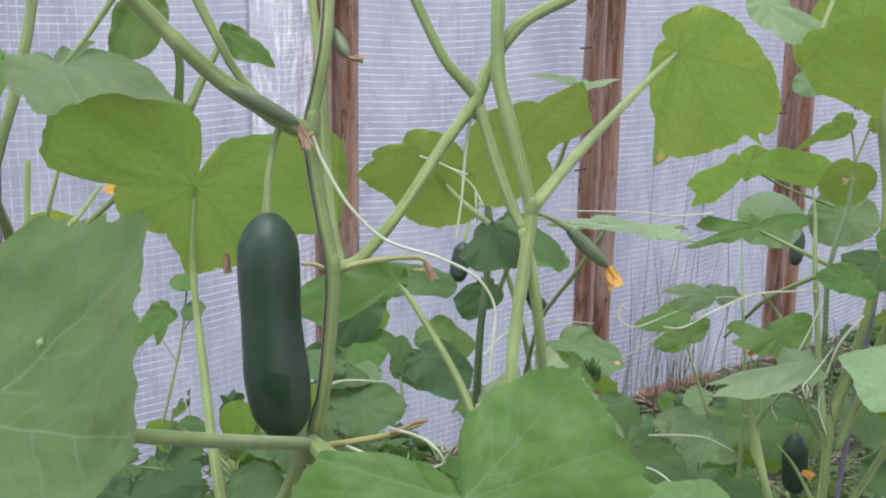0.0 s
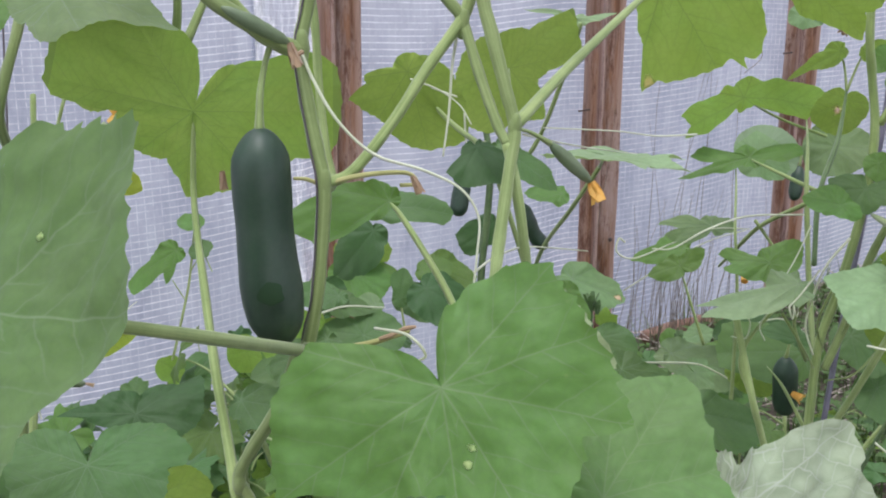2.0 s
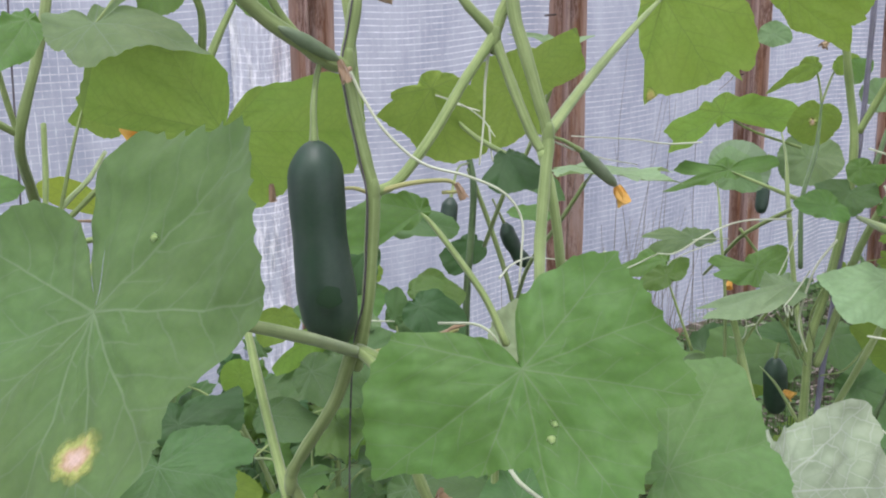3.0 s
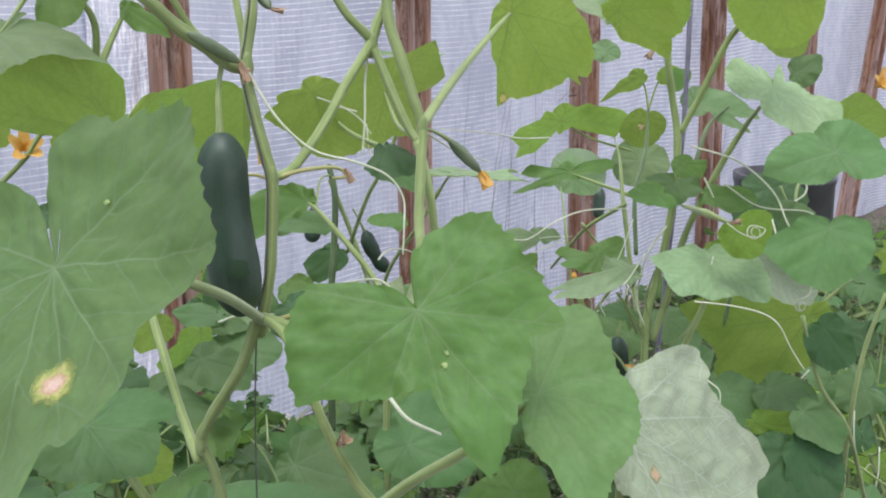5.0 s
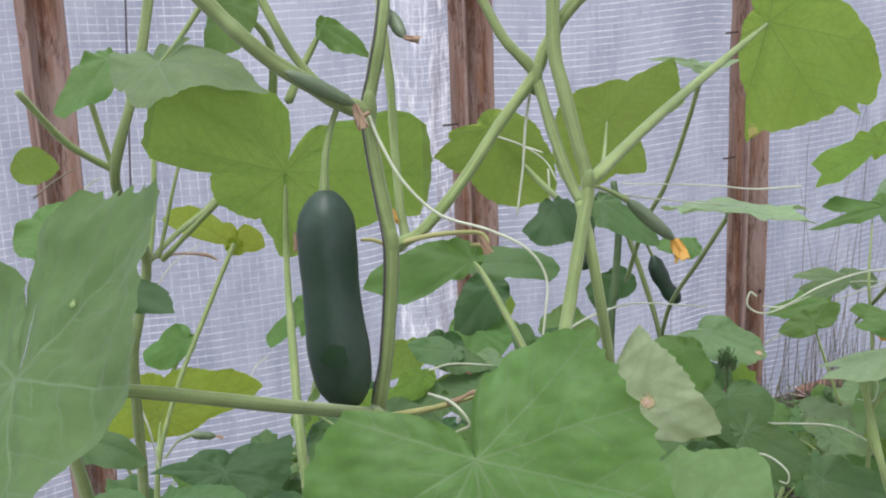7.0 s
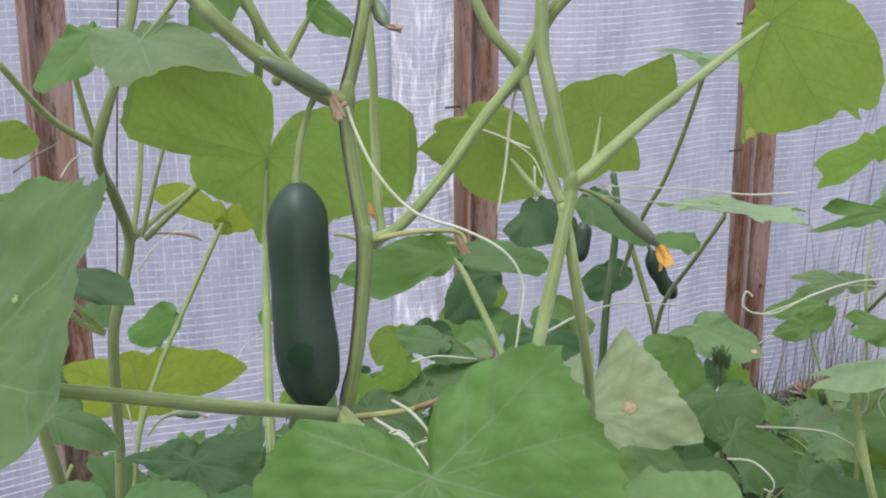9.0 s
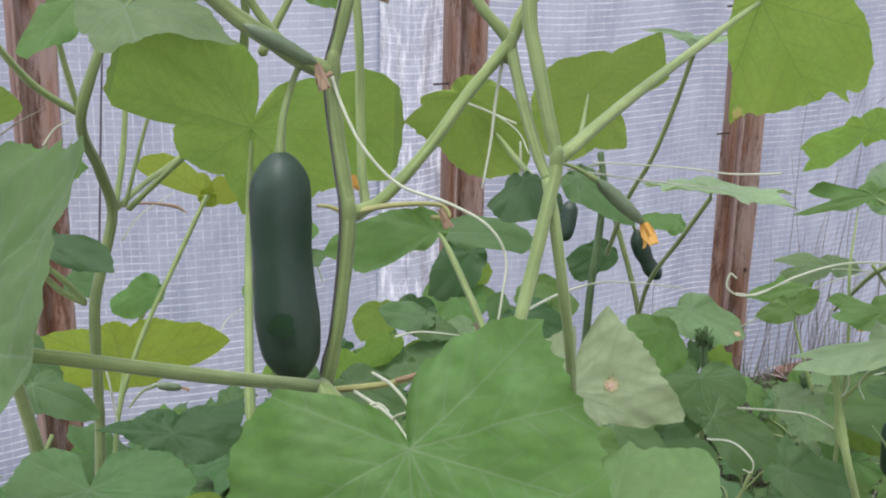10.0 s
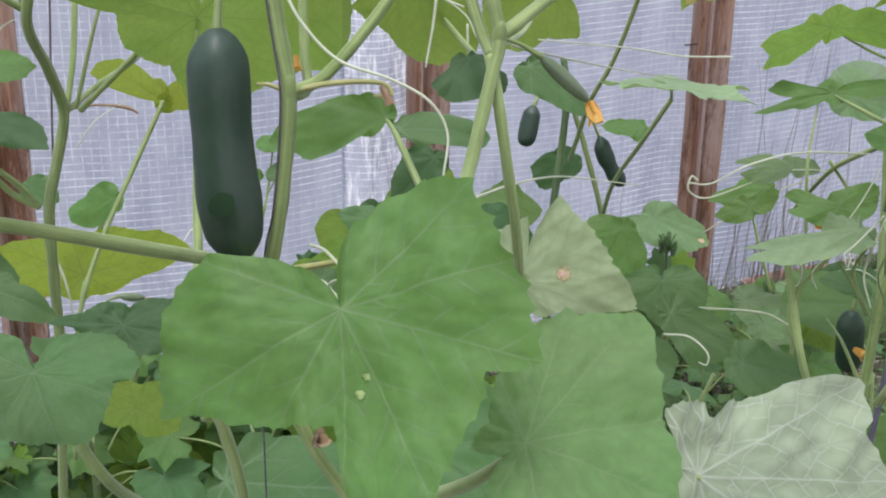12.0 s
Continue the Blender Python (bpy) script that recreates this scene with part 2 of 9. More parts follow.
SPOT_BURN = mark_material("leaf_burn", (0.58, 0.42, 0.35), (0.42, 0.29, 0.16), (0.36, 0.40, 0.11))
SPOT_TAN = mark_material("leaf_dry_spot", (0.52, 0.36, 0.27), (0.46, 0.33, 0.20), (0.42, 0.38, 0.18))
SPOT_PALE = mark_material("leaf_pale_speck", (0.32, 0.41, 0.15), (0.26, 0.36, 0.12), (0.20, 0.31, 0.10))
SPOT_RIM = mark_material("leaf_yellow_tip", (0.58, 0.50, 0.18), (0.50, 0.46, 0.12), (0.36, 0.42, 0.09))


def wood_material():
    m, node = material("weathered_post_wood")
    place = node("TexCoord").outputs[3]
    luck = node("ObjectInfo").outputs[5]
    shift = node("VectorMath", (0, place), (1, node("CombineXYZ", (0, luck), (1, luck), (2, maths(node, "MULTIPLY", luck, 7.0))).outputs[0]), operation="ADD").outputs[0]
    long_ = node("Mapping", (0, shift), (3, (55, 55, 3.2))).outputs[0]
    rings = grain(node, long_, 1.0, 6, 0.7)
    fine = grain(node, node("Mapping", (0, shift), (3, (260, 260, 14))).outputs[0], 1.0, 3)
    col = ramp(node, rings, (0.32, (0.07, 0.030, 0.018)), (0.46, (0.20, 0.086, 0.042)), (0.56, (0.33, 0.165, 0.095)), (0.72, (0.42, 0.26, 0.18)))
    wear = node("MapRange", (0, grain(node, node("Mapping", (0, shift), (3, (14, 14, 3.0))).outputs[0], 1.0, 5, 0.7)), (1, 0.45), (2, 0.58), (3, 0.0), (4, 0.65)).outputs[0]
    across = maths(node, "ABSOLUTE", node("SeparateXYZ", (0, place)).outputs[0])
    rim = node("MapRange", (0, maths(node, "MULTIPLY_ADD", rings, 0.030, across)), (1, 0.026), (2, 0.044), (3, 0.0), (4, 0.55)).outputs[0]
    col = mixed(node, maths(node, "MAXIMUM", wear, rim), col, (0.47, 0.36, 0.33, 1))
    rot = node("MapRange", (0, grain(node, node("Mapping", (0, shift), (3, (30, 30, 6))).outputs[0], 1.0, 6, 0.8)), (1, 0.51), (2, 0.60), (3, 0.0), (4, 0.85)).outputs[0]
    col = mixed(node, rot, col, (0.12, 0.045, 0.022, 1))
    relief = node("Bump", (0, 0.6), (1, 0.003), (2, maths(node, "ADD", rings, fine))).outputs[0]
    body = node("BsdfPrincipled", (0, col), (2, 0.75))
    body.id_data.links.new(relief, body.inputs["Normal"])
    finish(node, body.outputs[0])
    return m


WOOD = wood_material()


def film_material(name, clear, shade=0.7, streaks=0.0, milky=1.0):
    """Thread-reinforced greenhouse film: milky sheet with a square net of pale threads."""
    m, node = material(name)
    uv = node("UVMap", uv_map="net").outputs[0]
    xy = node("SeparateXYZ", (0, uv)).outputs
    place = node("TexCoord").outputs[3]
    wob = maths(node, "MULTIPLY_ADD", grain(node, place, 9, 3), 0.004, -0.002)
    rows = maths(node, "PINGPONG", maths(node, "ADD", xy[1], wob), 0.0064)
    cols = maths(node, "PINGPONG", maths(node, "ADD", xy[0], wob), 0.0075)
    worn = grain(node, place, 26, 6, 0.75)
    row_line = node("MapRange", (0, rows), (1, 0.0006), (2, 0.0013), (3, 1.0), (4, 0.0)).outputs[0]
    col_line = node("MapRange", (0, cols), (1, 0.0005), (2, 0.0013), (3, 0.55), (4, 0.0)).outputs[0]
    row_line = maths(node, "MULTIPLY", row_line, node("MapRange", (0, grain(node, place, 1.7, 3)), (1, 0.40), (2, 0.62), (3, 0.35), (4, 1.0)).outputs[0])
    row_line = maths(node, "MULTIPLY", row_line, node("MapRange", (0, worn), (1, 0.38), (2, 0.58), (3, 0.15), (4, 1.0)).outputs[0])
    col_line = maths(node, "MULTIPLY", col_line, node("MapRange", (0, grain(node, place, 60, 4, 0.7)), (1, 0.42), (2, 0.60), (3, 0.1), (4, 1.0)).outputs[0])
    col_line = maths(node, "MULTIPLY", col_line, node("MapRange", (0, grain(node, place, 1.1, 2)), (1, 0.42), (2, 0.58), (3, 0.15), (4, 1.0)).outputs[0])
    net = maths(node, "MAXIMUM", row_line, col_line)
    # Random dirt tone; its contrast also paints the film's broad glare.
    dirt_glare = grain(node, node("Mapping", (0, place), (3, (3.0, 3.0, 1.3))).outputs[0], 2.0, 8, 0.78)
    tint = ramp(node, dirt_glare, (0.40, (0.283, 0.316, 0.396)), (0.60, (0.410, 0.445, 0.524)))
    tint = mixed(node, net, tint, (0.69, 0.705, 0.765, 1))
    tint = mixed(node, min(1.0, milky - 1.0), tint, (0.9, 0.9, 0.93, 1))
    if streaks:
        # Glare on the puckered film, painted as white streaks into the tint.
        glare_crease = grain(node, node("Mapping", (0, place), (3, (85, 85, 14))).outputs[0], 1.0, 6, 0.75)
        glare_crease = node("MapRange", (0, glare_crease), (1, 0.50), (2, 0.68), (3, 0.0), (4, 0.9)).outputs[0]
        tint = mixed(node, glare_crease, tint, (0.92, 0.93, 0.97, 1))
    relief = node("Bump", (0, 0.35), (1, 0.002), (2, maths(node, "MULTIPLY_ADD", net, 1.0, grain(node, place, 60, 3)))).outputs[0]
    milk = node("BsdfTranslucent", (0, tint))
    skin = node("BsdfDiffuse", (0, tint), (2, relief))
    see = node("BsdfTransparent", (0, (shade, shade * 1.01, min(1.0, shade * 1.12), 1)))
    shine = node("BsdfGlossy", (0, (1, 1, 1, 1)), (1, 0.22))
    shine.id_data.links.new(relief, shine.inputs["Normal"])
    half = node("MixShader", (0, 0.35), (1, milk.outputs[0]), (2, skin.outputs[0])).outputs[0]
    open_ = maths(node, "MULTIPLY_ADD", net, -0.8 * clear, clear)
    body = node("MixShader", (0, open_), (1, half), (2, see.outputs[0])).outputs[0]
    edge = node("Fresnel", (0, 1.45)).outputs[0]
    if streaks:
        fold = grain(node, node("Mapping", (0, place), (3, (60, 60, 7))).outputs[0], 1.0, 6, 0.8)
        fold = node("MapRange", (0, fold), (1, 0.50), (2, 0.62), (3, 0.0), (4, streaks)).outputs[0]
        edge = maths(node, "MAXIMUM", edge, fold)
    finish(node, node("MixShader", (0, edge), (1, body), (2, shine.outputs[0])).outputs[0])
    return m


FILM = film_material("reinforced_film", 0.22, 0.62)
FILM_FOLD = film_material("reinforced_film_fold", 0.14, 0.80, 0.45, 1.10)
FILM_CLEAR = film_material("reinforced_film_roof", 0.72, 0.95)


def soil_material():
    m, node = material("garden_soil")
    place = node("TexCoord").outputs[3]
    a = grain(node, place, 9, 6, 0.7)
    b = grain(node, place, 75, 5, 0.7)
    col = ramp(node, maths(node, "MULTIPLY_ADD", a, 0.5, maths(node, "MULTIPLY", b, 0.5)), (0.32, (0.035, 0.028, 0.022)), (0.5, (0.085, 0.066, 0.052)), (0.68, (0.19, 0.15, 0.125)))
    relief = node("Bump", (0, 0.9), (1, 0.01), (2, maths(node, "ADD", a, b))).outputs[0]
    body = node("BsdfPrincipled", (0, col), (2, 0.9))
    body.id_data.links.new(relief, body.inputs["Normal"])
    finish(node, body.outputs[0])
    return m


SOIL = soil_material()
BARREL = plain_material("dark_plastic", (0.028, 0.030, 0.033), (0.065, 0.064, 0.068), 12, 0.45, 0.1)
LITTER = plain_material("straw_litter", (0.24, 0.19, 0.16), (0.56, 0.48, 0.43), 50, 0.85)
LOG = plain_material("brown_pole", (0.16, 0.075, 0.05), (0.36, 0.22, 0.17), 45, 0.8, 0.6)
GRASS = plain_material("grass_blades", (0.055, 0.105, 0.03), (0.15, 0.22, 0.07), 35, 0.55, 0.2, 0.25)
MOSS = plain_material("low_weeds", (0.05, 0.10, 0.025), (0.11, 0.20, 0.05), 30, 0.6, 0.3, 0.25)


# ---------------------------------------------------------------- building blocks
def mesh_of(name, verts, faces, mat, uvs=None, layer="veins", smooth=True):
    me = bpy.data.meshes.new(name)
    me.from_pydata([tuple(v) for v in verts], [], faces)
    if uvs is not None:
        lay = me.uv_layers.new(name=layer)
        for loop in me.loops:
            lay.data[loop.index].uv = uvs[loop.vertex_index]
    me.materials.append(mat)
    if smooth:
        me.polygons.foreach_set("use_smooth", [True] * len(me.polygons))
    me.update()
    return me


def child(name, me, parent, label=""):
    """One mesh object, in world metres, under a thing or a part."""
    ob = new(name, me)
    if parent is not None:
        ob.parent = parent
        ob.matrix_parent_inverse = Matrix.Translation(-parent.location)
    return tagged(ob, label)


def smooth_line(points, per=6):
    """A Catmull-Rom line through the points."""
    p = [Vector(q) for q in points]
    p = [2 * p[0] - p[1]] + p + [2 * p[-1] - p[-2]]
    line = []
    for i in range(1, len(p) - 2):
        for k in range(per):
            t = k / per
            a, b, c, d = p[i - 1], p[i], p[i + 1], p[i + 2]
            line.append(0.5 * (2 * b + (c - a) * t + (2 * a - 5 * b + 4 * c - d) * t * t + (3 * b - a - 3 * c + d) * t ** 3))
    return line + [p[-2]]


def tube_mesh(name, points, radii, mat, sides=10, ridge=0.0, per=6, knobs=0.0, seed=0):
    """A swept tube with a tapering, ridged and slightly uneven section and rounded ends."""
    line = smooth_line(points, per) if len(points) > 1 else points
    rnd = random.Random(seed + len(line))
    n = len(line)
    axis = Vector((0, 0, 1))
    verts, faces, uvs, prev = [], [], [], None
    off, gone = rnd.random() * 9, 0.0
    for i, c in enumerate(line):
        d = (line[min(i + 1, n - 1)] - line[max(i - 1, 0)]).normalized()
        if prev is None:
            side = d.cross(axis if abs(d.z) < 0.9 else Vector((1, 0, 0))).normalized()
        else:
            side = (prev - d * prev.dot(d)).normalized()
        prev = side
        gone += (c - line[i - 1]).length if i else 0.0
        up = d.cross(side)
        f = i / (n - 1) * (len(radii) - 1)
        k = min(int(f), len(radii) - 2) if len(radii) > 1 else 0
        r = radii[0] if len(radii) == 1 else radii[k] + (radii[k + 1] - radii[k]) * (f - k)
        r *= 1 + knobs * noise.noise((off, i * 0.35, 0))
        for s in range(sides):
            a = 2 * math.pi * s / sides
            q = r * (1 + ridge * math.cos(5 * a))
            verts.append(c + side * (q * math.cos(a)) + up * (q * math.sin(a)))
            uvs.append((abs(1 - 2 * s / sides) + off, gone))
    for i in range(n - 1):
        for s in range(sides):
            t = (s + 1) % sides
            faces.append((i * sides + s, i * sides + t, (i + 1) * sides + t, (i + 1) * sides + s))
    for end in (0, n - 1):
        d = (line[1] - line[0]).normalized() if end == 0 else (line[-2] - line[-1]).normalized()
        f = radii[0] if end == 0 else radii[-1]
        verts.append(line[end] - d * f * 0.6)
        uvs.append((off, gone if end else 0.0))
        k = len(verts) - 1
        for s in range(sides):
            a, b = end * sides + s, end * sides + (s + 1) % sides
            faces.append((b, a, k) if end == 0 else (a, b, k))
    return mesh_of(name, verts, faces, mat, uvs)


# Reach of a cucumber blade from its stalk, by the angle from the tip.
REACH = ((0, 1.0), (7, 0.88), (20, 0.74), (30, 0.70), (40, 0.82), (47, 0.95), (54, 0.82), (68, 0.66), (80, 0.70), (91, 0.83), (97, 0.88), (105, 0.76), (120, 0.66), (132, 0.70), (142, 0.78), (150, 0.70), (162, 0.62), (171, 0.46), (176, 0.22), (180, 0.04))
VEINS = (-142, -97, -47, 0, 47, 97, 142)


def reach(a):
    for (a0, r0), (a1, r1) in zip(REACH, REACH[1:]):
        if a <= a1:
            f = (a - a0) / (a1 - a0)
            return r0 + (r1 - r0) * f
    return REACH[-1][1]


def blade_mesh(name, base, tip, face, width, mat, cup, fold, droop, wave, seed, rings, shape=None, veins=VEINS):
    """A cucumber leaf blade: lobed toothed outline round the stalk, sunk veins, waved edge, folded along the midrib and drooping."""
    rnd = random.Random(seed)
    lift = 1 if mat not in (LEAF_PALE, LEAF_BEIGE) else -1
    base, tip, face = Vector(base), Vector(tip), Vector(face)
    long_ = (tip - base).length
    y = (tip - base).normalized()
    z = (face - y * face.dot(y)).normalized()
    x = y.cross(z)
    half = width / 2 / 0.92 if shape is None else long_
    angles = sorted({*[k * (4.0 if rings < 7 else 1.5) for k in range(46 if rings < 7 else 121)], 47, 97, 142, 174, 178})
    ring = [0.0] + [((k + 1) / rings) ** 0.85 for k in range(rings)]
    verts, uvs, flat, faces = [], [], [], []
    off = rnd.random() * 50
    skew = [1 + 0.10 * (rnd.random() - 0.5) for _ in range(24)]
    full = [-a for a in reversed(angles)] + angles[1:]
    for a in full:
        near = min(veins, key=lambda v: abs(a - v))
        g = radians(a - near)
        if shape is None:
            edge = reach(abs(a)) * skew[int((a + 180) // 16) % 24]
        elif isinstance(shape[0], tuple):
            edge = float(np.interp(a, [p[0] for p in shape], [p[1] for p in shape]))
        else:
            f = (a + 180) / 360 * (len(shape) - 1)
            k = min(int(f), len(shape) - 2)
            edge = shape[k] + (shape[k + 1] - shape[k]) * (f - k)
        tooth = ((a + 2.5 * noise.noise((a * 0.05, off, 9))) / (7.5 if rings > 6 else 13.0)) % 1.0
        tooth = (tooth / 0.75 if tooth < 0.75 else (1 - tooth) / 0.25) ** 2.2 * (0.034 if shape is None or rings > 13 else 0.026) * (1 + 0.7 * noise.noise((a * 0.07, off, 6)))
        tooth *= min(1, 0.8 / edge)
        edge *= 1 + 0.022 * noise.noise((a * 0.10, off, 3)) + (tooth - 0.012 if abs(a) < 168 else 0)
        for r in ring:
            q = r * edge
            u, v = q * math.sin(radians(a)), q * math.cos(radians(a))
            h = -cup * q * q - droop * max(0, v) ** 2 + fold * abs(u) * (1 if abs(a) < 150 else 0.8)
            h += wave * r ** 3 * (math.sin(radians(a) * 5 + off) + 0.6 * math.sin(radians(a) * 9 + 2 * off))
            h += 0.085 * noise.noise((1.9 * u + off, 1.9 * v, 0.3)) * (0.3 + r) + 0.030 * noise.noise((6 * u + off, 6 * v, 4.3)) * (0.4 + r) + (0.010 * noise.noise((17 * u + off, 17 * v, 8.1)) if rings > 8 else 0)
            h -= 0.006 * math.exp(-((q * math.sin(g)) / 0.05) ** 2) * min(1, 3 * r)
            h += lift * (0.0045 if lift > 0 else 0.006) * abs(math.sin((q * math.cos(g) - 1.05 * abs(q * math.sin(g))) * math.pi / 0.17)) * min(1, abs(q * math.sin(g)) / 0.06)
            verts.append(base + x * (u * half) + y * (v * long_) + z * (h * (long_ + half) / 2))
            uvs.append((q * math.sin(g), q * math.cos(g)))
            flat.append((u, v))
    m = len(ring)
    for i in range(len(full) - 1):
        for k in range(m - 1):
            faces.append((i * m + k, i * m + k + 1, (i + 1) * m + k + 1, (i + 1) * m + k))
    me = mesh_of(name, verts, faces, mat, uvs)
    lay = me.uv_layers.new(name="place")
    for loop in me.loops:
        lay.data[loop.index].uv = flat[loop.vertex_index]
    return me


def leaf(plant, base, tip, face, width, mat, stalk=(), cup=0.06, fold=0.05, droop=0.06, wave=0.03, seed=1, thick=0.0021, rings=7, label="", stalk_mat=None, shape=None, veins=VEINS):
    ob = child("leaf", blade_mesh("leaf", base, tip, face, width, mat, cup, fold, droop, wave, seed, rings, shape, veins), plant, label)
    if stalk:
        child("leaf_stalk", tube_mesh("leaf_stalk", [*stalk, Vector(base) - (Vector(face).normalized() * 0.0022 if mat is not LEAF_PALE else Vector())], [thick * 1.15, thick, thick * 0.85, thick * 0.4], stalk_mat or STEM_PALE, 8, 0.10, 6, 0.1, seed), ob)
    return ob


def spot(leaf_part, place, face, size, mat, name="leaf_spot", seed=0):
    """A small dry patch lying on a blade."""
    rnd = random.Random(seed)
    face = Vector(face).normalized()
    a = face.orthogonal().normalized()
    b = face.cross(a)
    verts = [Vector(place) + face * 0.0012]
    for k in range(40):
        w = 2 * math.pi * k / 40
        r = size * (0.85 + 0.3 * noise.noise((1.2 * math.cos(w), 1.2 * math.sin(w), seed * 3.7)) + 0.03 * rnd.random())
        verts.append(Vector(place) + face * 0.0006 + a * (r * math.cos(w)) + b * (r * math.sin(w)))
    faces = [(0, k + 1, (k + 1) % 40 + 1) for k in range(40)]
    return child(name, mesh_of(name, verts, faces, mat, [(0.0, 0.0)] + [(1.0, k / 40) for k in range(40)]), leaf_part)


def leaf_mark(leaf_part, angle, reach_, size, mat, seed=0, lift=0.001):
    """A dry mark that follows the blade: its place by the angle from the tip and the reach from the stalk, its size in blade lengths."""
    me = leaf_part.data
    lay = me.uv_layers["place"].data
    flat, co, out = (np.zeros((len(me.vertices), k)) for k in (2, 3, 3))
    for loop in me.loops:
        v = loop.vertex_index
        flat[v], co[v], out[v] = lay[loop.index].uv, me.vertices[v].co, me.vertices[v].normal
    out *= np.where(out[:, 1:2] > 0, -1, 1)

    def on_blade(u, v, up):
        far = np.hypot(flat[:, 0] - u, flat[:, 1] - v)
        near = np.argsort(far)[:5]
        w = 1 / (far[near] + 1e-4)
        return Vector((w[:, None] * (co[near] + out[near] * up)).sum(0) / w.sum())

    mu, mv = reach_ * math.sin(radians(angle)), reach_ * math.cos(radians(angle))
    verts, faces = [on_blade(mu, mv, lift)], []
    for ring in (0.5, 1.0):
        for k in range(24):
            w = 2 * math.pi * k / 24
            r = size * ring * (0.9 + 0.25 * noise.noise((1.4 * math.cos(w), 1.4 * math.sin(w), seed * 3.7)))
            verts.append(on_blade(mu + r * math.cos(w), mv + r * math.sin(w), lift if ring < 1 else lift * 0.6))
    for k in range(24):
        n = (k + 1) % 24
        faces += [(0, 1 + k, 1 + n), (1 + k, 25 + k, 25 + n, 1 + n)]
    return child("leaf_spot", mesh_of("leaf_spot", verts, faces, mat, [(0.0, 0.0)] + [(ring, k / 24) for ring in (0.5, 1.0) for k in range(24)]), leaf_part)


def fruit_mesh(name, top, bottom, radius, mat, shape, bend=(0, 0, 0), sides=28, rows=30, warts=0.0, seed=0):
    """A cucumber: a turned profile (shape: radii along it) on a slightly bent axis, with shallow ribs and warts."""
    top, bottom, bend = Vector(top), Vector(bottom), Vector(bend)
    d = (bottom - top).normalized()
    a = d.orthogonal().normalized()
    b = d.cross(a)
    rnd = random.Random(seed)
    verts, faces = [top], []
    for i in range(1, rows):
        t = 0.5 - 0.5 * math.cos(math.pi * i / rows)
        f = t * (len(shape) - 1)
        k = min(int(f), len(shape) - 2)
        w = f - k
        w = w * w * (3 - 2 * w)
        r = radius * (shape[k] + (shape[k + 1] - shape[k]) * w) * math.sqrt(max(0.0, 1 - abs(2 * t - 1) ** 7))
        c = top + (bottom - top) * t + bend * math.sin(math.pi * t)
        for s in range(sides):
            g = 2 * math.pi * s / sides
            q = r * (1 + 0.012 * math.cos(6 * g + 1) + 0.015 * noise.noise((math.cos(g) * 2, math.sin(g) * 2, t * 6 + seed)) + warts * max(0, noise.noise((math.cos(g) * 7, math.sin(g) * 7, t * 26 + seed)) - 0.25))
            verts.append(c + a * (q * math.cos(g)) + b * (q * math.sin(g)))
    verts.append(bottom)
    for s in range(sides):
        t = (s + 1) % sides
        faces.append((0, 1 + t, 1 + s))
        for i in range(rows - 2):
            p = 1 + i * sides
            faces.append((p + s, p + t, p + sides + t, p + sides + s))
        p = 1 + (rows - 2) * sides
        faces.append((p + s, p + t, len(verts) - 1))
    return mesh_of(name, verts, faces, mat)


def fruit(plant, top, bottom, radius, mat, shape=(0.80, 1.0, 0.98, 0.94, 0.98, 1.0, 0.82), stalk=(), bend=(0, 0, 0), label="", seed=0, warts=0.05, stalk_r=0.0022):
    ob = child("cucumber", fruit_mesh("cucumber", top, bottom, radius, mat, shape, bend, warts=warts, seed=seed), plant, label)
    if stalk:
        inside = Vector(top) + (Vector(bottom) - Vector(top)) * 0.02
        child("fruit_stalk", tube_mesh("fruit_stalk", [*stalk, inside], [stalk_r * 0.9, stalk_r * 0.8, stalk_r, stalk_r * 1.5], STEM, 10, 0.08), ob)
    return ob


def blossom(owner, place, aim, size, mat, seed=0, label="", open_=0.45, name="flower"):
    """A small half-closed or withered flower: crumpled petals round a tube."""
    rnd = random.Random(seed)
    d = Vector(aim).normalized()
    a = d.orthogonal().normalized()
    b = d.cross(a)
    verts, faces = [], []
    for p in range(5):
        w = 2 * math.pi * (p + 0.3 * rnd.random()) / 5
        out = a * math.cos(w) + b * math.sin(w)
        side = d.cross(out)
        flare = open_ * (0.6 + 0.8 * rnd.random())
        start = len(verts)
        for i in range(5):
            t = i / 4
            c = Vector(place) + d * (size * t * (1 - 0.2 * rnd.random())) + out * (size * (0.12 + flare * t * t))
            h = size * (1 if open_ > 0.25 else 0.6) * (0.16 + 0.22 * math.sin(math.pi * min(1, t * 0.8 + 0.1)))
            for s in (-1, 0, 1):
                verts.append(c + side * (s * h * 0.8) + out * (-abs(s) * h * 0.35 + size * 0.06 * (rnd.random() - 0.5)))
        for i in range(4):
            for s in range(2):
                k = start + i * 3 + s
                faces.append((k, k + 1, k + 4, k + 3))
    return child(name, mesh_of(name, verts, faces, mat), owner, label)


def stem(plant, points, radii, mat=None, name="stem", label="", sides=20, ridge=0.05, seed=0):
    return child(name, tube_mesh(name, points, radii, mat or STEM, sides, ridge, 8, 0.12, seed), plant, label)


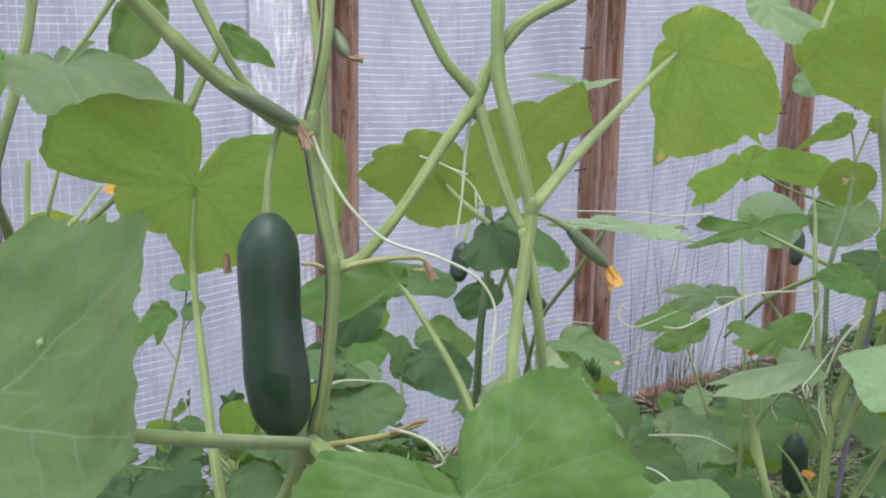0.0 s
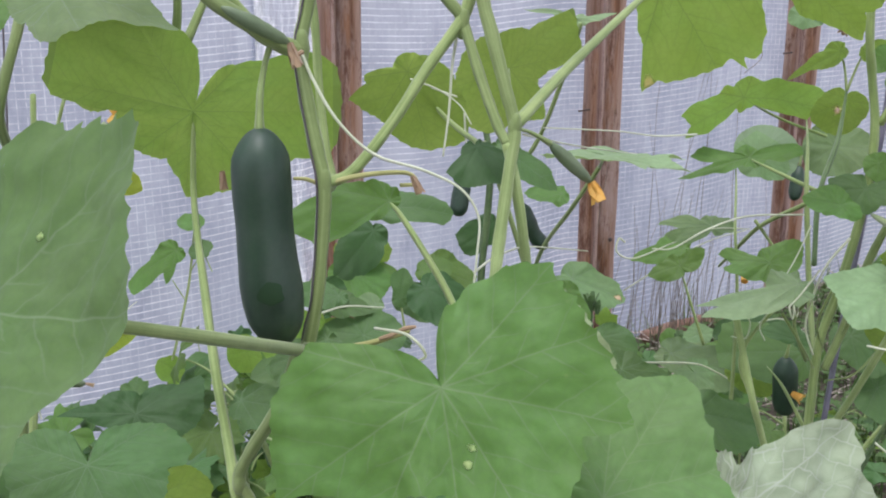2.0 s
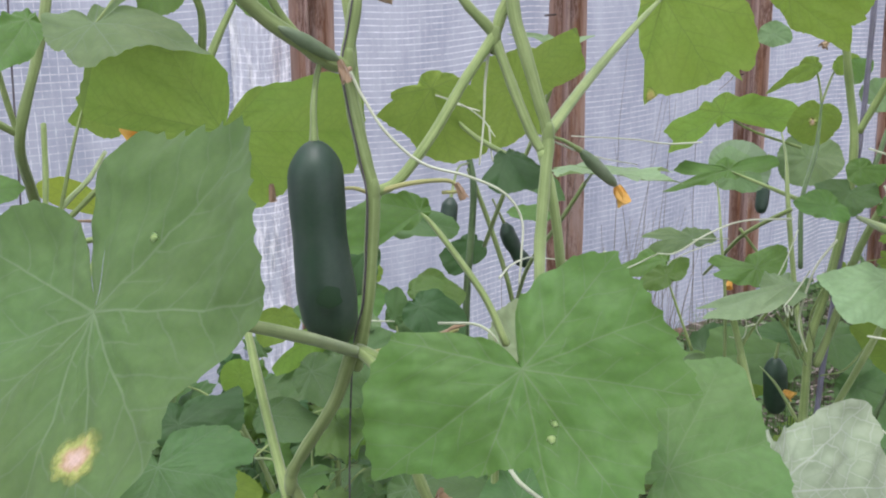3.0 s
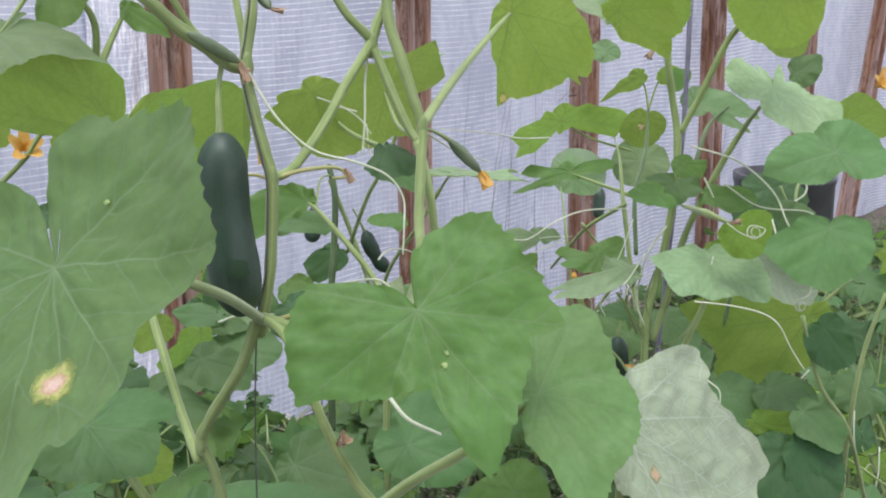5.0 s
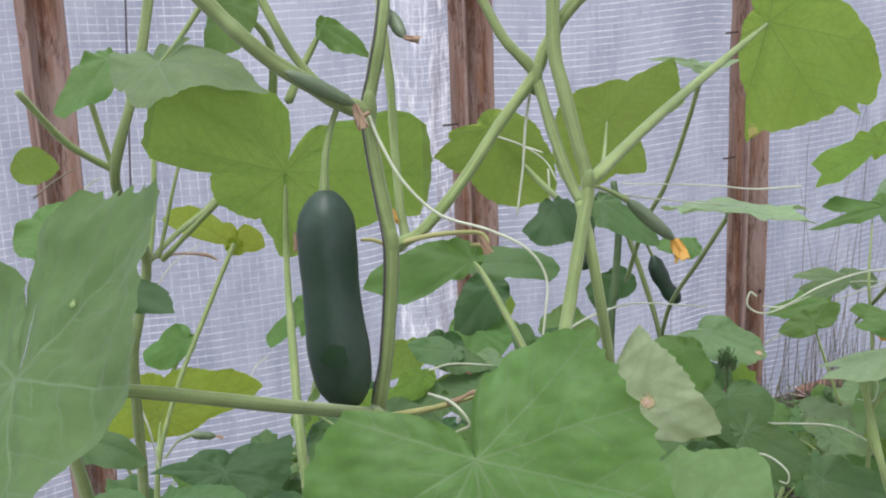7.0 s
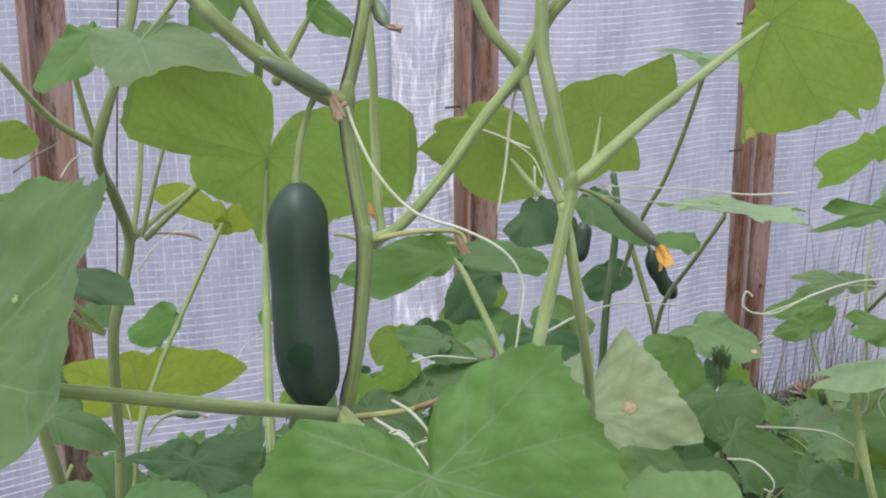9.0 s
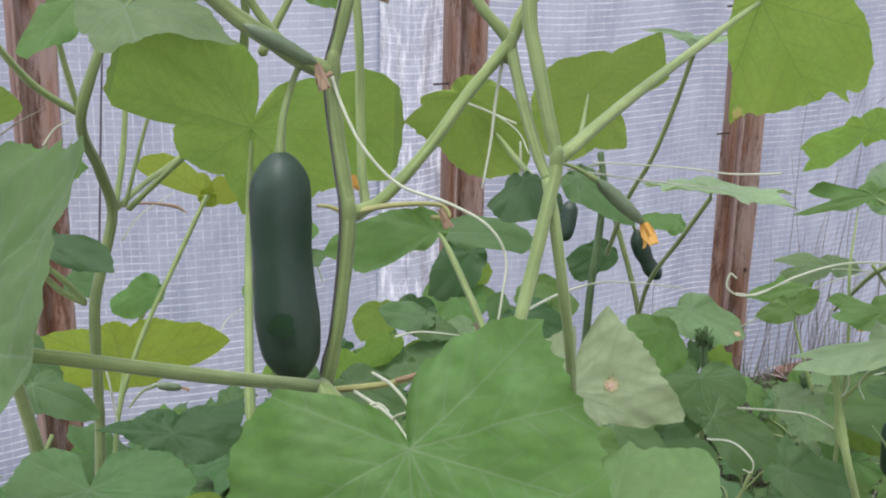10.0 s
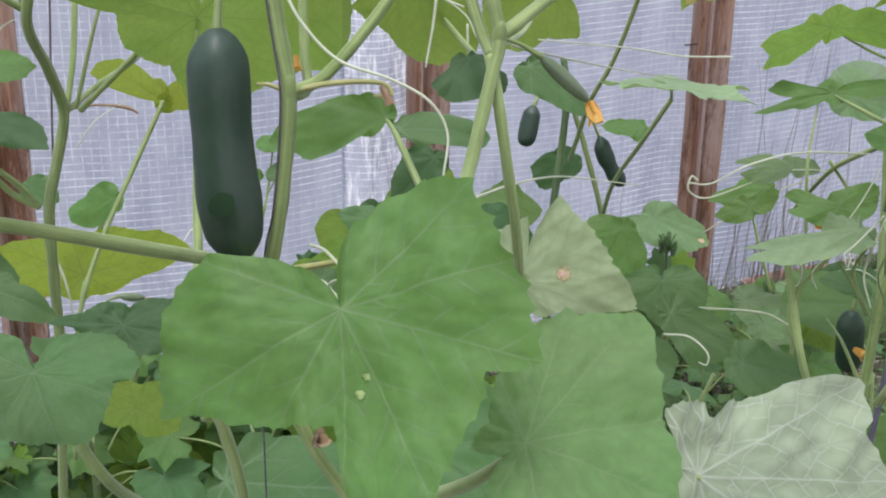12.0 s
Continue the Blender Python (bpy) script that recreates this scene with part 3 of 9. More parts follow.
def tendril(plant, points, r=0.0009, coil=0, coil_r=0.006, axis=(0, 1, 0), mat=None, label=""):
    """A thread-like tendril; coil: turns of the spring at its end."""
    pts = [Vector(p) for p in points]
    line = smooth_line(pts, 7)
    if coil:
        e, ax = line[-1], Vector(axis).normalized()
        d = (line[-1] - line[-2]).normalized()
        s = ax.cross(d).normalized()
        d = s.cross(ax).normalized()
        mid = e + s * coil_r
        for k in range(1, int(coil * 14)):
            w = 2 * math.pi * k / 14
            q = coil_r * (1 - 0.5 * k / (coil * 14))
            line.append(mid - s * (q * math.cos(w)) + d * (q * math.sin(w)) + ax * (0.0009 * k / 3))
    me = tube_mesh("tendril", line, [r * 1.2, r, r * 0.7], mat or TENDRIL, 6, 0.0, 1)
    return child("tendril", me, plant, label)


def plant_at(x, y, label, z=0.0):
    ob = new("cucumber_plant")
    ob.location = (x, y, z)
    ob.empty_display_size = 0.05
    return tagged(ob, label, "cucumber plant", "cucumber plants in the greenhouse")


# ---------------------------------------------------------------- the greenhouse
ALONG, OUT = Vector((0.7799, 0.6259, 0)), Vector((-0.6259, 0.7799, 0))  # along the film wall, and outwards through it
FOOT = Vector((0.0, 2.176, 0))  # a point of the wall's inner face
WEST, EAST, DEPTH, EAVES = -2.6, 4.6, 3.4, 2.15


def wall_point(s, out=0.0, z=0.0):
    return FOOT + ALONG * s + OUT * out + Vector((0, 0, z))


def film_sheet(name, corner, side, up, cols, rows, mat, slack, seed=0, bays=0.62):
    """Film stretched over posts: a fine sheet that sags between them and puckers along the fixings."""
    verts, uvs, faces = [], [], []
    wide, high = side.length, up.length
    n = side.cross(up).normalized()
    for i in range(cols + 1):
        for k in range(rows + 1):
            s, z = wide * i / cols, high * k / rows
            bay = abs(math.sin(math.pi * s / bays))
            h = slack * bay * (0.6 + 0.5 * noise.noise((s * 1.3 + seed, z * 1.1, 2)))
            h += slack * 0.35 * noise.noise((s * 4 + seed, z * 1.4, 7)) + slack * 0.22 * noise.noise((s * 16, z * 1.8 + seed, 3)) * (1.2 - bay)
            dip = -0.010 * bay + 0.012 * noise.noise((s * 2.2, z * 0.7, 5 + seed))
            verts.append(corner + side * (i / cols) + up * (k / rows) + n * h)
            uvs.append((s, z - dip))
    for i in range(cols):
        for k in range(rows):
            p = i * (rows + 1) + k
            faces.append((p, p + rows + 1, p + rows + 2, p + 1))
    return mesh_of(name, verts, faces, mat, uvs, "net")


def beam_mesh(name, length, wide, deep, mat, seed=0, rows=24, chip=0.004):
    """A sawn square post along z with eased, chipped edges."""
    rnd = random.Random(seed)
    prof = []
    e = 0.12
    for sx, sy in ((1, 1), (-1, 1), (-1, -1), (1, -1)):
        for k in range(3):
            a = math.atan2(sy, sx) - math.pi / 4 + k * math.pi / 4
            prof.append((sx * (0.5 - e / 2) + e / 2 * math.cos(a), sy * (0.5 - e / 2) + e / 2 * math.sin(a)))
        nx, ny = (-sy, sx)
        prof.append((sx * 0.5 * (1 if nx == 0 else 0.33), sy * 0.5 * (1 if ny == 0 else 0.33)))
    verts, faces = [], []
    m = len(prof)
    for i in range(rows + 1):
        z = length * i / rows
        for j, (px, py) in enumerate(prof):
            w = 1 + chip / wide * noise.noise((px * 3 + seed, py * 3, z * 9))
            verts.append(Vector((px * wide * w, py * deep * w, z)))
    for i in range(rows):
        for j in range(m):
            k = (j + 1) % m
            faces.append((i * m + j, i * m + k, (i + 1) * m + k, (i + 1) * m + j))
    faces.append(tuple(range(m - 1, -1, -1)))
    faces.append(tuple(rows * m + j for j in range(m)))
    return mesh_of(name, verts, faces, mat, smooth=False)


def setting(name, label, category):
    ob = new(name)
    return tagged(ob, label, category, kind="structure")


def bank(x, y):
    """Height of the soil heaped against the film's foot."""
    across = (FOOT - Vector((x, y, 0))).dot(OUT)
    return 0.085 * math.exp(-(across / 0.26) ** 2)


def ground_sheet():
    """One sheet to the horizon, fine and lumpy inside the house."""
    def spread(n, near, far):
        t = np.linspace(-1, 1, n)
        return np.sign(t) * (near * np.abs(t) + (far - near) * np.abs(t) ** 12)
    xs, ys = spread(181, 2.6, 3000) + 0.5, spread(181, 2.6, 3000) + 1.7
    verts, faces = [], []
    for x in xs:
        for y in ys:
            near = math.exp(-((x - 0.5) ** 2 + (y - 1.7) ** 2) / 9)
            z = near * (0.022 * noise.noise((x * 3, y * 3, 1)) + 0.012 * noise.noise((x * 11, y * 11, 4)) + 0.006 * noise.noise((x * 31, y * 31, 8))) + bank(x, y)
            verts.append((x, y, z))
    n = len(ys)
    for i in range(len(xs) - 1):
        for k in range(n - 1):
            faces.append((i * n + k, (i + 1) * n + k, (i + 1) * n + k + 1, i * n + k + 1))
    ob = new("ground", mesh_of("ground", verts, faces, SOIL))
    return tagged(ob, "bare brown garden soil with bits of straw", "soil", kind="structure")


ground = ground_sheet()
wall = setting("wall_north", "greenhouse wall of reinforced film on weathered posts", "wall")
for s0, s1, n in ((WEST, -0.183, 88), (-0.046, EAST, 168)):
    child("film", film_sheet("film", wall_point(s0, 0.040, -0.02), ALONG * (s1 - s0), Vector((0, 0, EAVES)), n, 44, FILM, 0.022, 3), wall, "milky reinforced greenhouse film with a thread grid")
POSTS = (-2.3, -1.55, -0.772, -0.03, 0.65, 1.354, 2.09, 2.80, 3.52, 4.2)
for i, s in enumerate(POSTS):
    post = child("post", beam_mesh("post", EAVES + 0.02, 0.062, 0.062, WOOD, i), wall, "weathered brown square wooden post")
    post.matrix_basis = Matrix.Translation(wall_point(s - (0.27 if s == 3.52 else 0), 0.0, -0.02)) @ Matrix.Rotation(math.atan2(ALONG.y, ALONG.x) + radians((i * 37 % 5) - 2), 4, "Z") @ Matrix.Rotation(radians(15 if s == 3.52 else 0), 4, "Y")
    post.matrix_parent_inverse = Matrix()
for s, z in ((0.612, 0.667), (0.612, 0.93), (-0.065, 0.80), (1.318, 0.75)):
    child("nail", tube_mesh("nail", [wall_point(s - 0.022, 0.012, z), wall_point(s + 0.004, 0.004, z + 0.002)], [0.0022, 0.0022], IRON, 6), wall, "small dark nail in the post side")
child("knot", fruit_mesh("knot", wall_point(0.664, -0.0335, 0.372), wall_point(0.664, -0.0290, 0.372), 0.0055, IRON, (0.6, 1.0, 1.0), sides=10, rows=6), wall, "dark knot in the post")
board = child("base_board", beam_mesh("base_board", EAST - WEST, 0.035, 0.11, WOOD, 31, 60), wall, "half-buried weathered base board")
board.matrix_basis = Matrix.Translation(wall_point(WEST, 0.075, -0.012)) @ Matrix.Rotation(math.atan2(ALONG.y, ALONG.x), 4, "Z") @ Matrix.Rotation(radians(90), 4, "Y") @ Matrix.Rotation(radians(90), 4, "Z")
board.matrix_parent_inverse = Matrix()
child("film_overlap", film_sheet("film_overlap", wall_point(-0.190, 0.034, -0.02), ALONG * 0.150, Vector((0, 0, EAVES)), 60, 70, FILM_FOLD, 0.012, 8, 0.150), wall, "puckered film overlap beside a post, white glare painted in")
UP = Vector((0, 0, EAVES))
for name, corner, side in (("wall_south", wall_point(WEST, -DEPTH), ALONG * (EAST - WEST)), ("wall_west", wall_point(WEST, -DEPTH), OUT * (DEPTH + 0.04)), ("wall_east", wall_point(EAST, -DEPTH), OUT * (DEPTH + 0.04))):
    w = new(name, film_sheet(name, corner, side, UP, 60, 20, FILM_CLEAR, 0.015, 9))
    tagged(w, "milky reinforced greenhouse film wall", "wall", kind="structure")
roof = new("ceiling", film_sheet("ceiling", wall_point(WEST, -DEPTH - 0.02, EAVES), ALONG * (EAST - WEST), OUT * (DEPTH + 0.08), 60, 40, FILM_CLEAR, 0.03, 5))
tagged(roof, "stretched greenhouse film roof", "ceiling", kind="structure")


# ---------------------------------------------------------------- the plants
rear_plant = plant_at(0.30, 1.70, "small cucumber plant with short fruits by the film wall")
vine = plant_at(0.10, 0.72, "tall cucumber vine with a ripe fruit, backlit leaves and tendrils")
stem(vine, [(0.1276, 0.8582, 1.1336), (0.1315, 0.8074, 1.0627), (0.1314, 0.7879, 1.0309), (0.1277, 0.7801, 1.0055), (0.1242, 0.7732, 0.9833), (0.1273, 0.7667, 0.9579), (0.1348, 0.7583, 0.9229), (0.1397, 0.7532, 0.9013), (0.1384, 0.7497, 0.8706), (0.1350, 0.7431, 0.8305), (0.1278, 0.7420, 0.7937)], [0.00378, 0.00437, 0.0047, 0.0047, 0.0042], STEM, name='main_stem', label='pale green ridged main stem')
stem(vine, [(0.1231, 0.7381, 0.7959), (0.1105, 0.7414, 0.7606), (0.0868, 0.7546, 0.7193), (0.0767, 0.7603, 0.6959), (0.0847, 0.7643, 0.6708), (0.0929, 0.7717, 0.6154), (0.0862, 0.7931, 0.5261), (0.0736, 0.8204, 0.4153)], [0.00437, 0.0042, 0.00403, 0.0042], STEM, name='lower_stem')
stem(vine, [(-0.0196, 0.7217, 1.1239), (0.0190, 0.7259, 1.0748), (0.0460, 0.7333, 1.0451), (0.0619, 0.7322, 1.0301), (0.0771, 0.7412, 1.0143), (0.0960, 0.7513, 0.9996), (0.1108, 0.7663, 0.9865), (0.1249, 0.7729, 0.9817)], [0.0042, 0.00462, 0.00496, 0.00538], STEM, name='side_shoot')
stem(vine, [(0.0346, 0.7694, 1.1063), (0.0654, 0.7597, 1.0506), (0.0757, 0.7565, 1.0321), (0.0840, 0.7589, 1.0163), (0.0957, 0.7621, 1.0009), (0.1091, 0.7663, 0.9877)], [0.00269, 0.00269, 0.00252], STEM_PALE, name='side_shoot')
stem(vine, [(0.0989, 0.8962, 1.1380), (0.1178, 0.8499, 1.0353), (0.1241, 0.8385, 0.9902), (0.1273, 0.8284, 0.9520), (0.1339, 0.8080, 0.9125), (0.1393, 0.7942, 0.8970), (0.1418, 0.7681, 0.8963), (0.1397, 0.7529, 0.9000)], [0.00286, 0.00286, 0.00319], STEM_PALE, name='side_shoot')
stem(vine, [(0.1397, 0.7532, 0.9013), (0.1569, 0.7638, 0.9083), (0.1807, 0.7815, 0.9367), (0.2014, 0.7996, 0.9682), (0.2225, 0.8169, 0.9968), (0.2300, 0.8234, 1.0148), (0.2488, 0.8347, 1.0425), (0.2792, 0.8557, 1.0587), (0.3190, 0.8794, 1.0787)], [0.00353, 0.00353, 0.00386, 0.0042, 0.00353], STEM_PALE, name='side_shoot')
stem(vine, [(0.1477, 0.8483, 1.1225), (0.1757, 0.8291, 1.0724), (0.1940, 0.8225, 1.0363), (0.2049, 0.8195, 1.0182), (0.2189, 0.8181, 1.0034), (0.2244, 0.8162, 0.9929), (0.2353, 0.7991, 0.9622), (0.2464, 0.7881, 0.9341), (0.2529, 0.7809, 0.9229)], [0.00302, 0.00319, 0.00378, 0.00353, 0.00336], STEM, name='side_shoot')
stem(vine, [(0.2347, 0.8568, 1.1310), (0.2352, 0.8298, 1.0719), (0.2354, 0.8093, 1.0174), (0.2422, 0.7994, 0.9888), (0.2514, 0.7898, 0.9556), (0.2574, 0.7843, 0.9318), (0.2542, 0.7716, 0.9075), (0.2481, 0.7435, 0.8679), (0.2452, 0.7160, 0.8470), (0.2422, 0.6833, 0.8077)], [0.00437, 0.00437, 0.0042, 0.00386, 0.00336], STEM, name='side_shoot')
stem(vine, [(0.2529, 0.7809, 0.9229), (0.2588, 0.7767, 0.8963), (0.2645, 0.7786, 0.8615), (0.2702, 0.7956, 0.8128), (0.2715, 0.8218, 0.7732)], [0.00353, 0.00336, 0.00319], STEM_LIGHT, name='side_shoot')
ripe = fruit(vine, (0.1041, 0.7359, 0.9392), (0.1138, 0.7264, 0.8041), 0.0186, FRUIT, shape=(0.80, 0.99, 0.97, 0.93, 0.97, 1.03, 1.0, 0.80), stalk=[(0.1070, 0.7650, 0.9846), (0.1052, 0.7567, 0.9752), (0.1040, 0.7451, 0.9606), (0.1042, 0.7376, 0.9451)], bend=(-0.0025, 0, 0), label="ripe dark green cucumber hanging from its stalk", seed=3, warts=0.03)
spot(ripe, (0.1128, 0.7084, 0.8442), (0.05, -1, 0.15), 0.0085, FRUIT_SPOT, "wet_spot", 7)
bud_fruit = fruit(vine, (0.0850, 0.7350, 1.0095), (0.1202, 0.7576, 0.9869), 0.0044, FRUIT_YOUNG, shape=(0.5, 0.8, 1.0, 1.0, 0.85, 0.6), label="young pale green cucumber on the shoot", seed=5, warts=0.25)
blossom(bud_fruit, (0.1202, 0.7576, 0.9869), (0.0054, -0.0030, -0.0143), 0.016, DRY, 4, "withered brown flower", 0.15)
blossom(vine, (0.1309, 0.7975, 0.9146), (0.2, -0.3, -0.6), 0.010, PETAL, 8, "small orange flower bud", 0.15)
bud_fruit_b = fruit(vine, (0.1325, 0.8053, 1.0401), (0.1449, 0.7914, 1.0242), 0.0042, FRUIT_YOUNG, shape=(0.5, 0.85, 1.0, 1.0, 0.85, 0.55), stalk=[(0.1281, 0.8076, 1.0501)], label="young cucumber with a withered flower", seed=8, warts=0.25, stalk_r=0.0014)
blossom(bud_fruit_b, (0.1449, 0.7914, 1.0242), (0.0116, -0.0003, -0.0025), 0.011, DRY, 9, "withered pale flower", 0.15)
flower_fruit = fruit(vine, (0.2806, 0.7962, 0.9207), (0.3100, 0.8146, 0.8912), 0.0046, FRUIT_YOUNG, shape=(0.55, 0.85, 1.0, 1.0, 0.8, 0.55), stalk=[(0.2574, 0.7844, 0.9324), (0.2685, 0.7907, 0.9282)], label="young cucumber with an orange flower", seed=6, warts=0.3, stalk_r=0.0014)
blossom(flower_fruit, (0.3100, 0.8146, 0.8912), (0.0090, -0.0035, -0.0186), 0.015, PETAL, 5, "wilting orange flower", 0.28)
stem(vine, [(0.1397, 0.7532, 0.9013), (0.1615, 0.7587, 0.9059), (0.1815, 0.7679, 0.9062), (0.1920, 0.7745, 0.9037), (0.1956, 0.7735, 0.8979), (0.1854, 0.7734, 0.8968)], [0.00168, 0.00143, 0.00118], YELLOW_STALK, name='spur')
stem(vine, [(0.1397, 0.7529, 0.9000), (0.1292, 0.7521, 0.9045), (0.1214, 0.7508, 0.9052)], [0.00143, 0.00101], YELLOW_STALK, name='spur')
stem(vine, [(0.1279, 0.7418, 0.7931), (0.1533, 0.7283, 0.8030), (0.1747, 0.7238, 0.8099), (0.1936, 0.7289, 0.8151)], [0.00218, 0.00185, 0.00151], YELLOW_STALK, name='spur')
stem(vine, [(0.1761, 0.7208, 0.8125), (0.1843, 0.7217, 0.8152), (0.1908, 0.7226, 0.8185), (0.1980, 0.7231, 0.8199)], [0.00118, 0.00151, 0.00101, 0.0016, 0.00101], DRY, name='withered_spur')
blossom(vine, (0.1941, 0.7541, 0.9069), (0.3, 0, -0.6), 0.013, DRY, 14, "withered brown flower", 0.12)
tendril(vine, [(0.1255, 0.7675, 0.9807), (0.1341, 0.7592, 0.9641), (0.1492, 0.7504, 0.9414), (0.1718, 0.7441, 0.9222), (0.2014, 0.7420, 0.9134), (0.2244, 0.7382, 0.9029), (0.2354, 0.7356, 0.8861), (0.2348, 0.7296, 0.8649), (0.2329, 0.7239, 0.8461)], r=0.0009)
tendril(vine, [(0.1839, 0.9071, 0.9468), (0.2041, 0.9089, 0.9389), (0.2203, 0.9092, 0.9275), (0.2292, 0.8974, 0.9151)], r=0.00066)
tendril(vine, [(0.2182, 0.9103, 0.9336), (0.1820, 0.9368, 0.9415), (0.1695, 0.9349, 0.9432)], r=0.00057, coil=2, coil_r=0.005, axis=(0.1, -1, 0.1))
tendril(vine, [(0.2241, 0.8883, 0.9248), (0.2261, 0.8831, 0.9014), (0.2309, 0.8721, 0.8955)], r=0.00074)
tendril(vine, [(0.2201, 0.8199, 0.9908), (0.2167, 0.8134, 0.9665), (0.2151, 0.8064, 0.9386), (0.2117, 0.7990, 0.9107)], r=0.00098)
tendril(vine, [(0.2633, 0.7945, 0.9266), (0.2907, 0.8785, 0.9063), (0.3297, 0.9847, 0.8816), (0.3785, 1.0927, 0.8568)], r=0.00066)
tendril(vine, [(0.2327, 0.8915, 0.8035), (0.2508, 0.9956, 0.7858), (0.2779, 1.1005, 0.7648), (0.3122, 1.2043, 0.7352), (0.3547, 1.2600, 0.7164)], r=0.0009)
tendril(vine, [(0.1502, 0.7270, 0.8005), (0.1831, 0.6733, 0.8123), (0.2019, 0.6358, 0.8166)], r=0.00098)
tendril(vine, [(0.1787, 0.6917, 0.8056), (0.1755, 0.6919, 0.8086)], r=0.00066, coil=2.4, coil_r=0.0055, axis=(0, -1, 0.2))
child("node", fruit_mesh("node", (0.2584, 0.7843, 0.9422), (0.2564, 0.7843, 0.9214), 0.0045, STEM, (0.7, 1.0, 0.8), sides=12, rows=8, warts=0.5, seed=990), vine)
child("node", fruit_mesh("node", (0.1407, 0.7530, 0.9118), (0.1387, 0.7530, 0.8894), 0.0048, STEM, (0.7, 1.0, 0.8), sides=12, rows=8, warts=0.5, seed=622), vine)
child("node", fruit_mesh("node", (0.1282, 0.7418, 0.8053), (0.1262, 0.7418, 0.7821), 0.0050, STEM, (0.7, 1.0, 0.8), sides=12, rows=8, warts=0.5, seed=586), vine)
child("node", fruit_mesh("node", (0.1256, 0.7729, 0.9944), (0.1236, 0.7729, 0.9696), 0.0053, STEM, (0.7, 1.0, 0.8), sides=12, rows=8, warts=0.5, seed=587), vine)
child("node", fruit_mesh("node", (0.2246, 0.8164, 1.0042), (0.2226, 0.8164, 0.9842), 0.0043, STEM, (0.7, 1.0, 0.8), sides=12, rows=8, warts=0.5, seed=903), vine)
child("node", fruit_mesh("node", (0.0776, 0.7602, 0.7061), (0.0756, 0.7602, 0.6841), 0.0047, STEM, (0.7, 1.0, 0.8), sides=12, rows=8, warts=0.5, seed=358), vine)
child("node", fruit_mesh("node", (0.2647, 0.9462, 0.7299), (0.2627, 0.9462, 0.7131), 0.0036, STEM, (0.7, 1.0, 0.8), sides=12, rows=8, warts=0.5, seed=1027), vine)
tendril(vine, [(0.1298, 0.7378, 0.7963), (0.1226, 0.7279, 0.8035), (0.1193, 0.7216, 0.8022)], r=0.00098)
tendril(vine, [(0.1272, 0.7627, 0.9813), (0.1235, 0.7591, 0.9785), (0.1222, 0.7559, 0.9717)], r=0.00131, mat=DRY)
leaf(vine, (0.0119, 0.9438, 0.9151), (0.0025, 0.9409, 0.8455), (0.1865, -0.9823, 0.0161), 0.1000, LEAF_BACKLIT, stalk=[(0.0737, 0.7627, 0.6786), (0.0597, 0.7999, 0.7077), (0.0471, 0.8288, 0.7442), (0.0287, 0.8810, 0.7922), (0.0107, 0.9349, 0.8464)], rings=10, label='backlit yellow-green leaf', cup=0.03, seed=11, thick=0.0037, shape=(0.62, 0.38, 0.14, 0.29, 0.53, 0.64, 0.70, 0.85, 0.98, 1.41, 1.59, 1.67, 1.66, 1.66, 1.66, 1.65, 1.64, 1.61, 1.23, 1.16, 1.09, 1.01, 1.01, 1.00, 0.99, 0.99, 0.98, 0.98, 0.99, 0.99, 1.00, 0.80, 0.74, 0.68, 0.62, 0.66, 0.69, 0.72, 0.76, 0.80, 0.87, 0.86, 0.86, 0.85, 0.82, 1.51, 1.61, 1.65, 1.66, 1.65, 1.64, 1.54, 1.37, 1.30, 1.20, 1.08, 1.02, 0.94, 0.88, 0.75, 0.67))
front_leaf = leaf(vine, (0.2192, 0.5561, 0.8507), (0.2480, 0.5006, 0.7745), (-0.1105, -0.8231, 0.5571), 0.1000, LEAF, stalk=[(0.1281, 0.7331, 0.8007), (0.1703, 0.6713, 0.8030), (0.2010, 0.6000, 0.8250)], rings=22, label='broad green toothed leaf with small pale spots', cup=0.03, droop=-0.02, fold=0.02, seed=12, thick=0.0037, veins=(-122, -92, -62, -16, 8, 40, 72, 122),
                  shape=((-180, 0.05), (-172, 0.12), (-166, 0.30), (-162, 0.39), (-154, 0.46), (-151, 0.54), (-145, 0.57), (-122, 0.80), (-116, 0.75), (-98, 0.75), (-86, 0.78), (-74, 0.83), (-62, 0.91), (-57, 0.80), (-54, 0.68), (-49, 0.73), (-38, 0.76), (-23, 0.83), (-7, 1.01), (0, 1.11), (4, 0.93), (10, 0.64), (13, 0.50), (30, 0.52), (48, 0.60), (61, 0.71), (67, 0.77), (72, 0.92), (88, 0.85), (102, 0.80), (116, 0.73), (126, 0.66), (131, 0.52), (144, 0.30), (160, 0.14), (170, 0.04), (180, 0.05)))
tendril(vine, [(0.1800, 0.6500, 0.8450), (0.2005, 0.6050, 0.8580), (0.2100, 0.5980, 0.8500), (0.2020, 0.6020, 0.8425), (0.2110, 0.5950, 0.8330)], r=0.0007, coil=2, coil_r=0.004)
leaf_mark(front_leaf, -3, 0.38, 0.028, SPOT_PALE, 635)
leaf_mark(front_leaf, -11, 0.32, 0.028, SPOT_PALE, 648)
